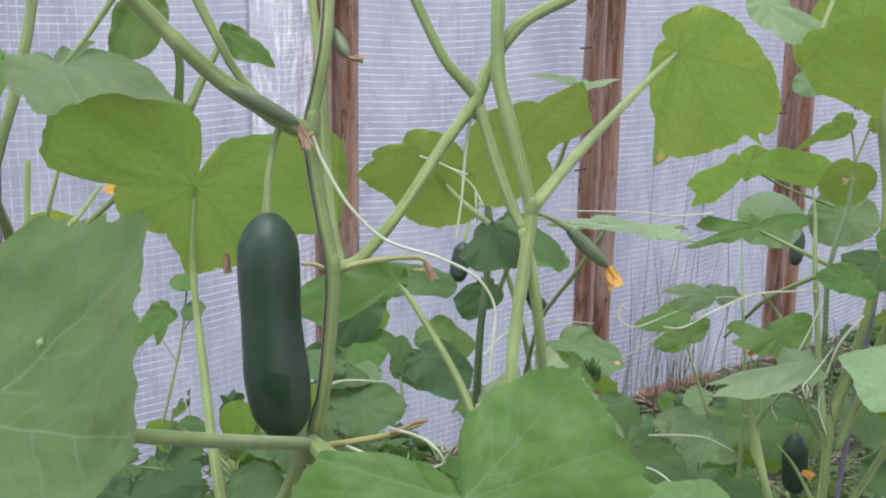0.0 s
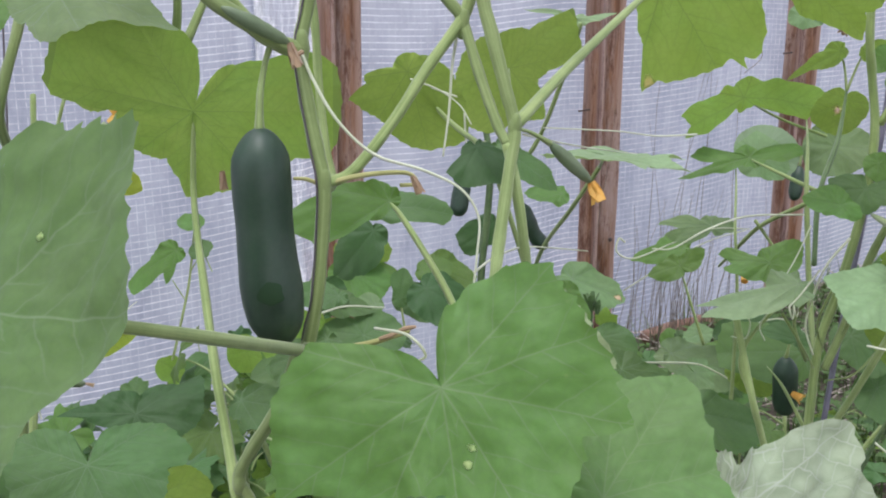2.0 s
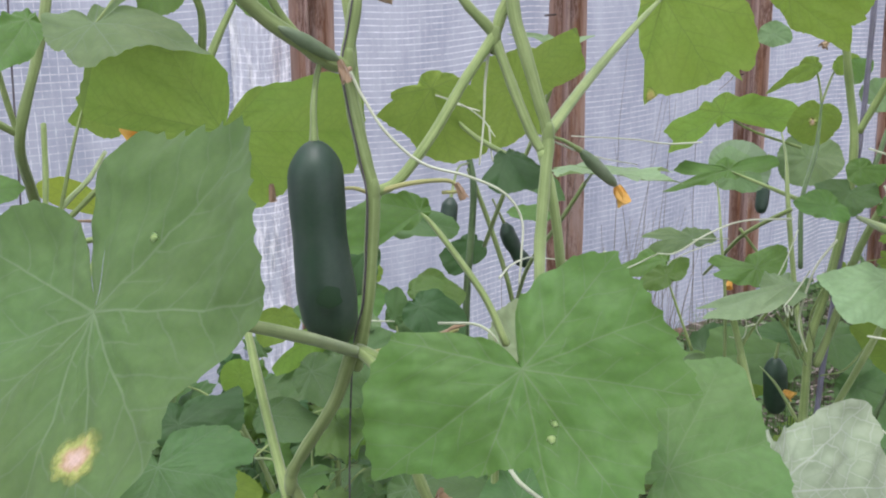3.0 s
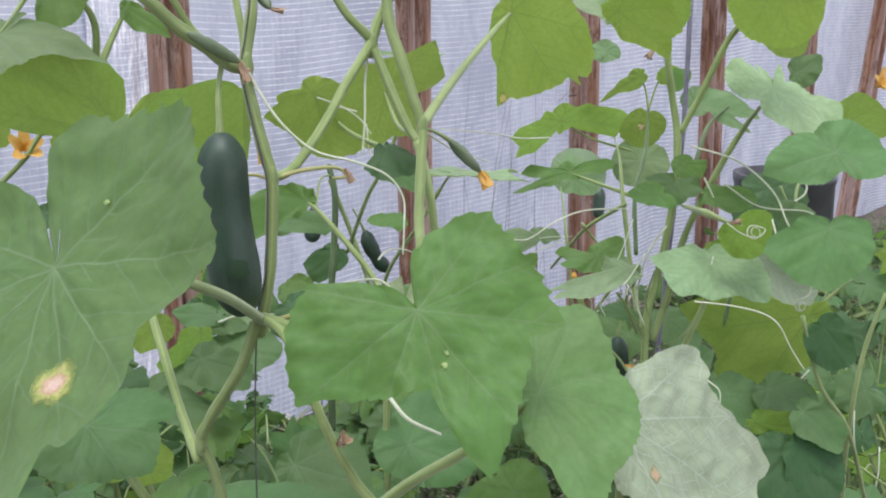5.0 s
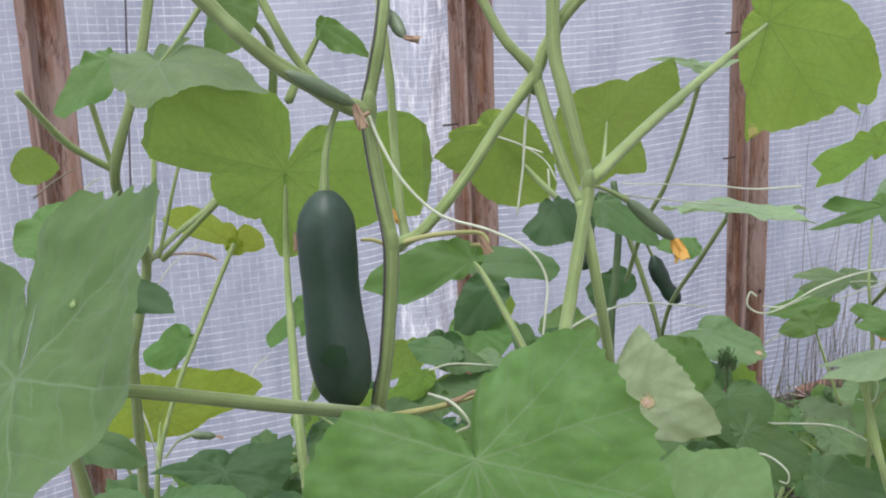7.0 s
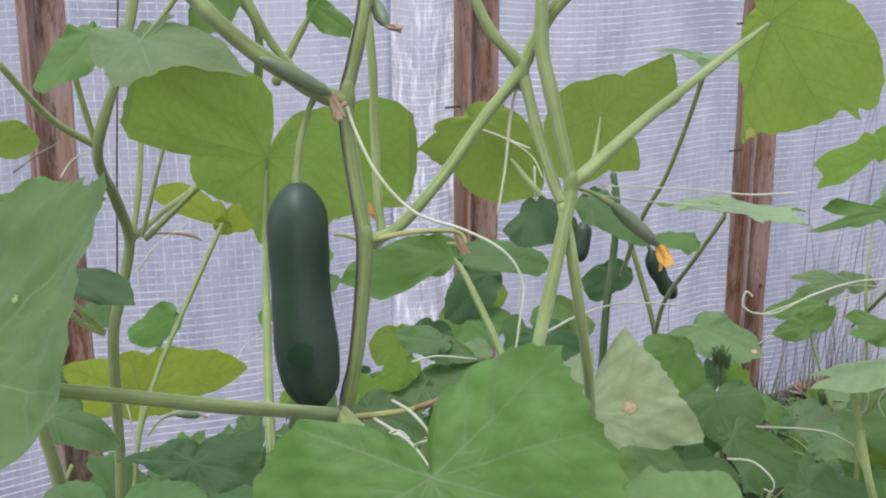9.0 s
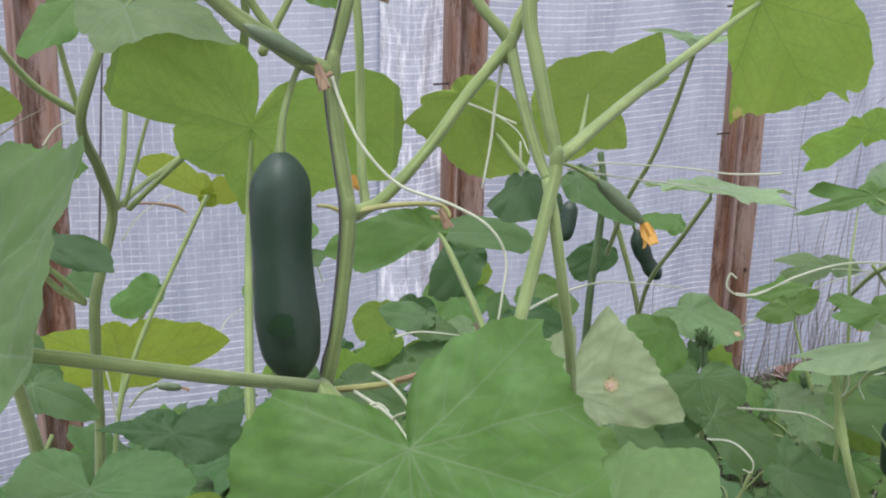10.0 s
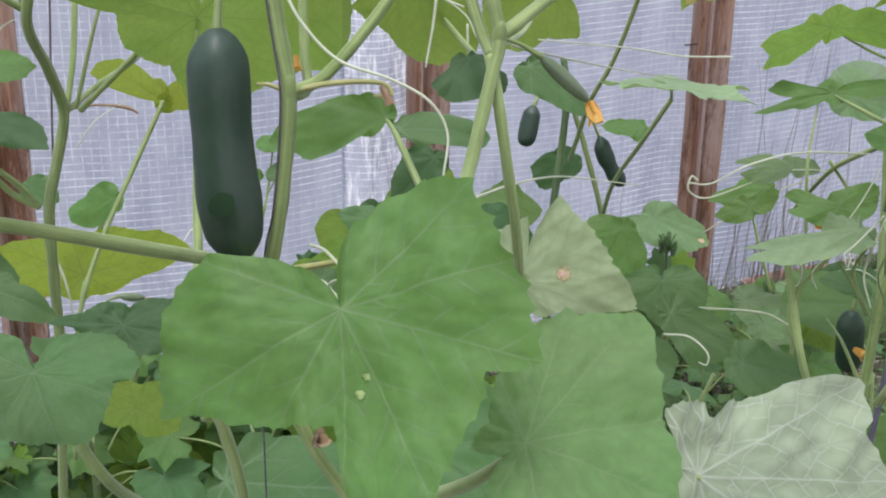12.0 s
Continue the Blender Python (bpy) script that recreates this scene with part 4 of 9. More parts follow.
leaf(vine, (0.2979, 0.5728, 0.7863), (0.3605, 0.5487, 0.7644), (0.0782, -0.5544, 0.8286), 0.1000, LEAF_FRESH, stalk=[(0.1579, 0.7212, 0.6005), (0.2159, 0.6722, 0.6791), (0.2678, 0.6154, 0.7381)], rings=20, cup=0.05, seed=13, thick=0.0042, label='fresh green leaf beside the broad leaf', veins=(-142, -108, -86, -48, -15, 48, 84, 143),
     shape=((-180, 0.26), (-176, 0.29), (-155, 0.40), (-142, 0.54), (-128, 0.56), (-119, 0.70), (-115, 0.93), (-108, 1.11), (-102, 1.10), (-88, 1.31), (-82, 1.29), (-71, 1.08), (-48, 0.92), (-29, 1.00), (0, 0.97), (27, 0.96), (41, 1.13), (50, 1.25), (62, 1.00), (66, 0.79), (84, 0.61), (96, 0.38), (112, 0.16), (122, 0.22), (143, 0.34), (165, 0.30), (180, 0.26)))
burnt_leaf = leaf(vine, (0.0204, 0.5266, 0.8929), (0.0027, 0.4433, 0.7980), (-0.50, -0.60, 0.62), 0.1000, LEAF_SOFT, stalk=[(0.128, 0.738, 0.797), (0.105, 0.620, 0.848), (0.075, 0.550, 0.880), (0.045, 0.528, 0.890)], rings=20, wave=0.02, fold=0.0, droop=0.0, thick=0.0035, stalk_mat=STEM_PALE, label='large green leaf with a dry burnt patch', cup=-0.16, seed=14, veins=(-132, -84, -40, -20, 2, 42, 79, 117),
                  shape=((-180, 0.63), (-172, 0.70), (-156, 0.73), (-132, 0.88), (-118, 0.80), (-99, 0.81), (-82, 0.88), (-76, 0.82), (-71, 0.75), (-54, 0.65), (-49, 0.75), (-38, 0.88), (-30, 0.92), (-22, 0.96), (-17, 0.86), (-14, 1.10), (-9, 1.37), (3, 1.16), (23, 0.96), (30, 0.89), (40, 0.91), (50, 0.97), (65, 0.99), (79, 0.94), (97, 0.85), (117, 0.85), (133, 0.71), (142, 0.62), (154, 0.42), (160, 0.06), (164, 0.25), (170, 0.55), (180, 0.63)))
leaf_mark(burnt_leaf, -17, 0.60, 0.135, SPOT_BURN, 2)
leaf_mark(burnt_leaf, -138, 0.35, 0.024, SPOT_PALE, 14)
leaf_mark(burnt_leaf, -10, 1.12, 0.060, SPOT_BURN, 13)
leaf(vine, (0.0063, 0.6737, 0.7473), (0.0348, 0.6411, 0.7205), (0.0839, -0.5876, 0.8048), 0.1000, LEAF_DARK, stalk=[(0.0371, 0.7411, 0.6199), (0.0449, 0.6696, 0.6875)], rings=14, cup=0.03, seed=15, thick=0.0037,
     shape=((-180, 0.46), (-174, 0.15), (-150, 0.07), (-142, 0.28), (-135, 0.44), (-128, 0.50), (-115, 0.64), (-94, 0.96), (-71, 1.20), (-63, 1.14), (-58, 0.92), (-46, 0.97), (-15, 1.12), (5, 0.84), (40, 0.83), (77, 0.88), (100, 0.90), (143, 0.96), (164, 0.72), (180, 0.46)))
leaf(vine, (-0.0169, 0.8400, 0.7054), (0.0259, 0.8687, 0.7291), (0.1000, -0.7200, 0.6900), 0.1000, LEAF_DEEP_SHADE, stalk=[(-0.0177, 0.8399, 0.6396), (-0.0100, 0.8600, 0.7090)], fold=0.03, cup=0.06, rings=12, seed=16, thick=0.0026, shape=((-180, 0.38), (-173, 0.38), (-148, 0.65), (-144, 1.03), (-129, 0.56), (-47, 0.26), (-4, 0.68), (0, 1.0), (17, 0.92), (44, 0.83), (66, 0.65), (91, 0.5), (122, 0.35), (180, 0.38)))
leaf(vine, (0.1703, 0.8748, 0.8621), (0.1231, 0.8486, 0.8362), (0.1593, -0.8244, 0.5431), 0.1000, LEAF, stalk=[(0.2295, 0.7804, 0.7860), (0.2141, 0.8071, 0.8164), (0.1820, 0.8584, 0.8522)], thick=0.0026, rings=8, seed=17, shape=(0.15, 0.15, 0.14, 0.14, 0.14, 0.13, 0.13, 0.12, 0.12, 0.12, 0.11, 0.11, 0.10, 0.15, 0.20, 0.26, 0.31, 0.37, 1.00, 1.11, 1.37, 1.19, 0.82, 0.70, 0.55, 0.37, 0.34, 0.31, 0.27, 0.24, 0.20, 0.17, 0.17, 0.16, 0.16, 0.16, 0.15))
leaf(vine, (0.1808, 0.9227, 0.9505), (0.1975, 0.9214, 0.8890), (0.1864, -0.9799, 0.0708), 0.1000, LEAF_BACKLIT, stalk=[(0.2424, 0.8377, 0.9064), (0.2099, 0.9187, 0.9165)], thick=0.002, rings=8, seed=18, shape=(0.22, 0.22, 0.22, 0.23, 0.23, 0.23, 0.27, 0.31, 0.34, 0.40, 0.48, 0.55, 0.61, 0.75, 0.88, 1.04, 1.09, 1.02, 1.00, 0.92, 0.84, 0.76, 0.67, 0.65, 0.68, 0.71, 0.78, 0.51, 0.53, 0.35, 0.19, 0.20, 0.20, 0.20, 0.21, 0.21, 0.22))
leaf(vine, (0.2600, 1.0500, 0.9382), (0.2687, 1.0484, 0.8928), (0.1864, -0.9799, 0.0708), 0.1000, LEAF_BACKLIT, stalk=[(0.2561, 0.7927, 0.9250), (0.2594, 0.9494, 0.9166)], thick=0.0018, rings=9, seed=19, veins=(-121, -91, -28, 26, 82, 128),
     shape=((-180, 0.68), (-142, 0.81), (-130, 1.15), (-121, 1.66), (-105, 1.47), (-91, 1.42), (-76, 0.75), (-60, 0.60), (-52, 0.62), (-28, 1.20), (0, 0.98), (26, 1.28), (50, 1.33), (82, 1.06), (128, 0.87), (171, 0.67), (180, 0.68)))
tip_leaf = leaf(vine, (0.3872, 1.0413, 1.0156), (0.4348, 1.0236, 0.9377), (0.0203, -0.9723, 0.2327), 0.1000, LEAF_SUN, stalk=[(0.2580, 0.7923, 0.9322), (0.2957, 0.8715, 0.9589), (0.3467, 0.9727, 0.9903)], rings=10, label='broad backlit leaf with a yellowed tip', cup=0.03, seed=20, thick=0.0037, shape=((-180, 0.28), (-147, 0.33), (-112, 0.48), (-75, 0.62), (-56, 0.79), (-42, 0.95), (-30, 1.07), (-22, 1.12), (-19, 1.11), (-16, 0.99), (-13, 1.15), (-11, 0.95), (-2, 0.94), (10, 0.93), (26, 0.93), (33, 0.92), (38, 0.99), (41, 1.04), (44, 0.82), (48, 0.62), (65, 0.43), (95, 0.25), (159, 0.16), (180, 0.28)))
leaf_mark(tip_leaf, 38, 0.94, 0.10, SPOT_RIM, 6)
leaf(vine, (0.4923, 1.0230, 1.0159), (0.5405, 1.0051, 0.9775), (0.0152, -0.8988, 0.4381), 0.1000, LEAF_SUN, stalk=[(0.5785, 1.1610, 1.1555), (0.5367, 1.1025, 1.0864), (0.5061, 1.0498, 1.0407)], thick=0.0022, rings=8, seed=21, shape=((-180, 0.2), (-100, 0.45), (-72, 1.0), (-50, 0.95), (-22, 1.1), (-12, 0.92), (2, 1.12), (10, 0.85), (26, 0.6), (47, 0.5), (85, 0.26), (148, 0.3), (180, 0.25)))
leaf(vine, (0.4665, 1.0936, 1.0554), (0.5194, 1.0754, 1.0307), (0.0100, -0.7942, 0.6076), 0.1000, LEAF_LIGHT, rings=8, seed=22, shape=(0.19, 0.17, 0.16, 0.14, 0.12, 0.15, 0.17, 0.19, 0.21, 0.23, 0.25, 0.27, 0.29, 0.31, 0.33, 0.35, 0.37, 0.99, 1.03, 1.06, 1.05, 0.83, 0.46, 0.44, 0.42, 0.40, 0.38, 0.36, 0.34, 0.33, 0.31, 0.29, 0.27, 0.25, 0.23, 0.21, 0.19))
pale_leaf = leaf(vine, (0.2614, 0.9477, 0.7207), (0.3536, 0.9311, 0.7035), (-0.0483, -0.8367, 0.5455), 0.1000, LEAF_BEIGE, rings=12, label='pale upturned leaf showing its underside', seed=23, shape=(0.37, 0.38, 0.40, 0.41, 0.42, 0.44, 0.45, 0.47, 0.48, 0.49, 0.51, 0.52, 0.53, 0.55, 0.30, 0.52, 0.79, 0.77, 0.74, 0.73, 0.73, 0.73, 0.74, 0.75, 0.76, 0.77, 0.82, 0.88, 0.92, 0.96, 0.74, 0.65, 0.51, 0.41, 0.39, 0.37, 0.35, 0.33, 0.31, 0.24, 0.17, 0.11, 0.12, 0.14, 0.15, 0.16, 0.18, 0.19, 0.21, 0.22, 0.23, 0.25, 0.26, 0.27, 0.29, 0.30, 0.31, 0.33, 0.34, 0.36, 0.37))
leaf_mark(pale_leaf, -29, 0.36, 0.085, SPOT_TAN, 4)
folded_leaf = leaf(vine, (0.381, 0.650, 0.734), (0.490, 0.705, 0.665), (0.50, -0.76, 0.42), 0.1000, LEAF_PALE, stalk=[(0.4022, 0.7225, 0.5542), (0.3993, 0.7089, 0.6374)], rings=24, label='pale folded leaf underside with raised veins', cup=0.0, fold=0.0, droop=0.0, wave=0.01, seed=24, thick=0.0037, veins=(-137, -100, -70, -41, -16, 10, 45),
     shape=((-180, 0.14), (-150, 0.17), (-139, 0.28), (-125, 0.28), (-98, 0.27), (-92, 0.22), (-84, 0.24), (-74, 0.34), (-63, 0.39), (-56, 0.52), (-47, 0.82), (-41, 1.00), (-34, 0.95), (-29, 0.89), (-20, 0.99), (-12, 1.27), (-4, 1.44), (4, 1.28), (13, 1.13), (30, 0.80), (60, 0.42), (120, 0.20), (180, 0.14)))
leaf_mark(folded_leaf, 38, 0.36, 0.055, SPOT_TAN, 21)
leaf(vine, (0.2345, 0.8273, 0.9127), (0.2223, 0.8006, 0.8942), (0.1182, -0.6008, 0.7906), 0.1000, LEAF_DEEP_SHADE, rings=8, seed=25, shape=(0.21, 0.23, 0.25, 0.27, 0.29, 0.31, 0.33, 0.35, 0.52, 0.76, 0.87, 0.97, 1.00, 0.98, 0.95, 0.95, 0.97, 0.98, 1.00, 0.97, 0.94, 0.43, 0.39, 0.35, 0.30, 0.26, 0.22, 0.18, 0.14, 0.10, 0.09, 0.11, 0.13, 0.15, 0.17, 0.19, 0.21))
leaf(vine, (0.2536, 1.0513, 0.8697), (0.3055, 1.0353, 0.8385), (0.1474, -0.7593, 0.6338), 0.1000, LEAF_DARK, rings=8, seed=26, shape=(0.08, 0.09, 0.10, 0.12, 0.13, 0.15, 0.16, 0.18, 0.19, 0.21, 0.22, 0.24, 0.25, 0.27, 0.28, 0.30, 0.56, 0.80, 1.00, 0.83, 0.67, 0.52, 0.44, 0.41, 0.39, 0.36, 0.34, 0.31, 0.29, 0.26, 0.23, 0.21, 0.18, 0.16, 0.13, 0.11, 0.08))
leaf(vine, (-0.1557, 0.9998, 1.0032), (-0.1723, 0.9431, 0.9626), (0.3309, -0.6115, 0.7188), 0.1000, LEAF, cup=0.03, rings=8, seed=27, shape=(0.14, 0.13, 0.13, 0.12, 0.11, 0.10, 0.11, 0.14, 0.18, 0.21, 0.25, 0.29, 0.32, 0.36, 0.43, 0.54, 0.66, 0.76, 0.99, 0.96, 0.65, 0.49, 0.41, 0.34, 0.31, 0.29, 0.27, 0.24, 0.21, 0.21, 0.20, 0.19, 0.18, 0.17, 0.16, 0.15, 0.14))
leaf(vine, (-0.0828, 0.9359, 1.0033), (0.0100, 0.9184, 0.9926), (-0.0006, -0.5233, 0.8521), 0.1000, LEAF_GREY, stalk=[(-0.0039, 0.9960, 1.1185), (-0.0344, 0.9749, 1.0761), (-0.0513, 0.9630, 1.0491), (-0.0673, 0.9491, 1.0225)], cup=0.02, fold=0.0, droop=0.05, thick=0.0026, rings=8, seed=28, shape=(0.43, 0.41, 0.37, 0.26, 0.11, 0.13, 0.15, 0.17, 0.19, 0.20, 0.22, 0.24, 0.26, 0.33, 0.22, 0.45, 0.65, 0.77, 1.00, 0.83, 0.68, 0.60, 0.54, 0.56, 0.57, 0.59, 0.54, 0.48, 0.42, 0.36, 0.38, 0.39, 0.40, 0.41, 0.42, 0.43, 0.44))
leaf(vine, (-0.0291, 0.9713, 1.0443), (-0.0492, 0.9551, 1.0050), (-0.0605, -0.9114, 0.4070), 0.1000, LEAF, stalk=[(-0.0163, 0.9983, 0.9410), (-0.0091, 0.9927, 1.0096)], rings=8, seed=29, thick=0.0037, shape=(0.38, 0.39, 0.39, 0.40, 0.40, 0.41, 0.42, 0.45, 0.47, 0.50, 0.52, 0.56, 0.60, 0.67, 0.73, 0.80, 0.87, 0.93, 1.00, 0.89, 0.79, 0.68, 0.60, 0.55, 0.52, 0.48, 0.45, 0.41, 0.38, 0.34, 0.35, 0.36, 0.36, 0.37, 0.37, 0.38, 0.38))
leaf(vine, (0.0106, 1.0813, 1.0230), (0.0529, 1.0765, 0.9951), (0.1731, -0.8926, 0.4163), 0.1000, LEAF, stalk=[(-0.0196, 1.0603, 0.9585), (-0.0050, 1.0710, 0.9920)], rings=8, seed=30, thick=0.0037, shape=(0.14, 0.14, 0.14, 0.15, 0.15, 0.15, 0.15, 0.16, 0.16, 0.16, 0.16, 0.18, 0.23, 0.27, 0.32, 0.38, 0.54, 0.77, 1.00, 0.71, 0.63, 0.53, 0.44, 0.34, 0.31, 0.28, 0.25, 0.22, 0.19, 0.16, 0.13, 0.13, 0.13, 0.13, 0.14, 0.14, 0.14))
leaf(vine, (0.0512, 0.8493, 0.5782), (0.2266, 0.8411, 0.5906), (-0.0845, -0.4996, 0.8621), 0.1000, LEAF_DARK, rings=8, seed=31, shape=(0.04, 0.04, 0.06, 0.08, 0.10, 0.12, 0.14, 0.16, 0.18, 0.20, 0.22, 0.24, 0.27, 0.28, 0.39, 0.48, 0.63, 0.77, 1.00, 1.02, 0.83, 0.60, 0.42, 0.35, 0.29, 0.23, 0.17, 0.16, 0.14, 0.13, 0.12, 0.10, 0.09, 0.08, 0.06, 0.05, 0.04))
leaf(vine, (0.1551, 1.0365, 0.5517), (0.2299, 1.0056, 0.5368), (-0.0984, -0.6157, 0.7818), 0.1000, LEAF_DARK, rings=8, seed=32, shape=(0.23, 0.23, 0.22, 0.21, 0.22, 0.28, 0.34, 0.40, 0.45, 0.51, 0.57, 0.64, 0.72, 0.80, 0.87, 0.91, 0.95, 1.00, 1.03, 0.94, 0.84, 0.75, 0.64, 0.58, 0.50, 0.42, 0.33, 0.32, 0.31, 0.30, 0.29, 0.28, 0.27, 0.26, 0.25, 0.24, 0.23))
leaf(vine, (-0.1302, 0.7472, 0.6889), (-0.0747, 0.7073, 0.6497), (-0.1165, -0.7736, 0.6229), 0.1000, LEAF_DARK, rings=8, seed=33, shape=(0.44, 0.43, 0.40, 0.36, 0.33, 0.29, 0.26, 0.23, 0.27, 0.30, 0.33, 0.35, 0.38, 0.41, 0.44, 0.47, 0.50, 0.68, 1.00, 1.02, 1.05, 1.03, 1.00, 0.96, 0.92, 0.88, 0.85, 0.79, 0.74, 0.69, 0.63, 0.58, 0.53, 0.46, 0.46, 0.45, 0.44))
leaf(vine, (0.2316, 0.7007, 0.7044), (0.2712, 0.6821, 0.6928), (-0.1059, -0.6793, 0.7262), 0.1000, LEAF_DARK, rings=8, seed=34, shape=(0.58, 0.58, 0.58, 0.58, 0.58, 0.71, 0.82, 0.94, 1.05, 1.13, 1.19, 1.25, 1.29, 1.30, 1.30, 1.31, 1.29, 1.22, 1.15, 1.08, 1.00, 0.92, 0.83, 0.75, 0.67, 0.60, 0.60, 0.60, 0.59, 0.59, 0.59, 0.59, 0.59, 0.59, 0.59, 0.59, 0.58))
leaf(vine, (0.0183, 0.7752, 0.6758), (0.0495, 0.7631, 0.6702), (-0.0984, -0.6157, 0.7818), 0.1000, LEAF_BACKLIT, rings=8, seed=35, shape=(0.90, 0.84, 0.77, 0.70, 0.63, 0.56, 0.50, 0.48, 0.55, 0.62, 0.70, 0.77, 0.84, 0.91, 0.99, 1.06, 1.06, 1.06, 1.06, 0.95, 0.85, 0.74, 0.64, 0.54, 0.44, 0.39, 0.45, 0.50, 0.56, 0.61, 0.67, 0.73, 0.78, 0.84, 0.89, 0.96, 0.90))
leaf(vine, (0.2969, 0.6359, 0.6909), (0.2591, 0.6280, 0.6704), (-0.1224, -0.8297, 0.5446), 0.1000, LEAF, rings=8, seed=36, shape=(0.57, 0.57, 0.56, 0.58, 0.61, 0.64, 0.67, 0.70, 0.73, 0.76, 0.78, 0.80, 0.82, 0.84, 0.86, 0.89, 0.92, 0.96, 1.00, 0.92, 0.84, 0.76, 0.68, 0.61, 0.53, 0.45, 0.38, 0.42, 0.45, 0.48, 0.51, 0.54, 0.58, 0.59, 0.58, 0.58, 0.57))
stem(vine, [(0.1281, 0.7331, 0.8007), (0.1440, 0.6960, 0.7960), (0.1602, 0.6630, 0.7612), (0.1727, 0.6627, 0.7270), (0.1891, 0.6720, 0.6917), (0.2081, 0.6796, 0.6511), (0.2209, 0.7080, 0.5277)], [0.00353, 0.00336, 0.00353, 0.0042], STEM_PALE, name='side_shoot')
stem(vine, [(0.2175, 0.7123, 0.7411), (0.2166, 0.7143, 0.7084), (0.2169, 0.7137, 0.6667), (0.2194, 0.7196, 0.5712)], [0.00252, 0.00252], STEM_PALE, name='side_shoot')
tendril(vine, [(0.2195, 0.7115, 0.7391), (0.2264, 0.6591, 0.7416), (0.2406, 0.6071, 0.7499)], r=0.00148)
blossom(vine, (0.1767, 0.6617, 0.7252), (0.3, -0.3, 0.4), 0.012, DRY, 31, "withered brown flower", 0.3)
left_plant = plant_at(-0.28, 1.2, "slender cucumber plant tied to dark twine")
stem(left_plant, [(-0.1685, 1.1764, 1.1715), (-0.1712, 1.1180, 1.0361), (-0.1816, 1.0966, 0.9670), (-0.1973, 1.0726, 0.8920), (-0.2092, 1.1241, 0.8349), (-0.2117, 1.1505, 0.7879), (-0.2214, 1.1451, 0.7372), (-0.2272, 1.1317, 0.6933), (-0.2291, 1.1309, 0.6202), (-0.2348, 1.1382, 0.5406), (-0.2497, 1.1459, 0.4012), (-0.2841, 1.1717, 0.1584)], [0.0047, 0.00517, 0.00564, 0.0047], STEM, name='main_stem')
stem(left_plant, [(-0.2467, 1.0066, 0.9767), (-0.2283, 1.0458, 0.9267), (-0.2000, 1.0735, 0.8970)], [0.00329, 0.00329], STEM_PALE, name='side_shoot')
stem(left_plant, [(-0.2080, 1.0604, 0.9650), (-0.2037, 1.0698, 0.9240), (-0.1985, 1.0738, 0.8970)], [0.00282, 0.00282], STEM_PALE, name='side_shoot')
stem(left_plant, [(-0.2187, 1.2078, 0.8880), (-0.2138, 1.1832, 0.8342), (-0.2090, 1.1517, 0.7900)], [0.00301, 0.00301], STEM_PALE, name='side_shoot')
stem(left_plant, [(-0.2030, 1.3740, 0.7542), (-0.2238, 1.3319, 0.6895), (-0.2425, 1.2668, 0.6132), (-0.2504, 1.2163, 0.5438), (-0.2514, 1.1957, 0.4708), (-0.2493, 1.1723, 0.3856)], [0.00282, 0.00282, 0.00263], STEM_PALE, name='side_shoot')
stem(left_plant, [(-0.3054, 1.0882, 0.7723), (-0.2824, 1.1052, 0.7458), (-0.2580, 1.1200, 0.7103), (-0.2367, 1.1302, 0.6945)], [0.00301, 0.0032], STEM_PALE, name='side_shoot')
stem(left_plant, [(-0.2658, 1.1068, 0.7403), (-0.2483, 1.1154, 0.7212), (-0.2368, 1.1305, 0.6956)], [0.00282, 0.0032], STEM_PALE, name='side_shoot')
stem(left_plant, [(-0.2098, 1.1619, 0.7893), (-0.1831, 1.1680, 0.7930), (-0.1550, 1.1727, 0.7906), (-0.1436, 1.1733, 0.7851)], [0.00132, 0.00113, 0.00188, 0.00094], DRY, name='withered_spur')
leaf(left_plant, (-0.2058, 1.3844, 0.7517), (-0.2911, 1.3914, 0.7974), (0.1689, -0.8774, 0.4490), 0.1000, LEAF_BACKLIT_YELLOW, rings=7, seed=37, shape=(0.12, 0.12, 0.12, 0.12, 0.12, 0.12, 0.13, 0.13, 0.13, 0.13, 0.13, 0.13, 0.14, 0.14, 0.14, 0.14, 0.57, 1.03, 1.02, 0.87, 0.63, 0.35, 0.32, 0.28, 0.23, 0.19, 0.14, 0.10, 0.10, 0.10, 0.11, 0.11, 0.11, 0.11, 0.11, 0.11, 0.12))
stem(left_plant, [(-0.2100, 1.1509, 0.7879), (-0.2050, 1.2174, 0.8035), (-0.2011, 1.2910, 0.8145), (-0.2042, 1.3750, 0.8303)], [0.00301, 0.00282], STEM_PALE, name='side_shoot')
leaf(left_plant, (-0.2052, 1.3845, 0.7517), (-0.1707, 1.3892, 0.7478), (0.1689, -0.8774, 0.4490), 0.1000, LEAF_BACKLIT_YELLOW, rings=6, seed=38, shape=(0.31, 0.30, 0.29, 0.27, 0.26, 0.24, 0.49, 0.81, 0.86, 0.92, 1.00, 1.02, 1.05, 0.75, 0.46, 0.44, 0.43, 0.41, 0.40, 0.38, 0.37, 0.36, 0.34, 0.33, 0.31))
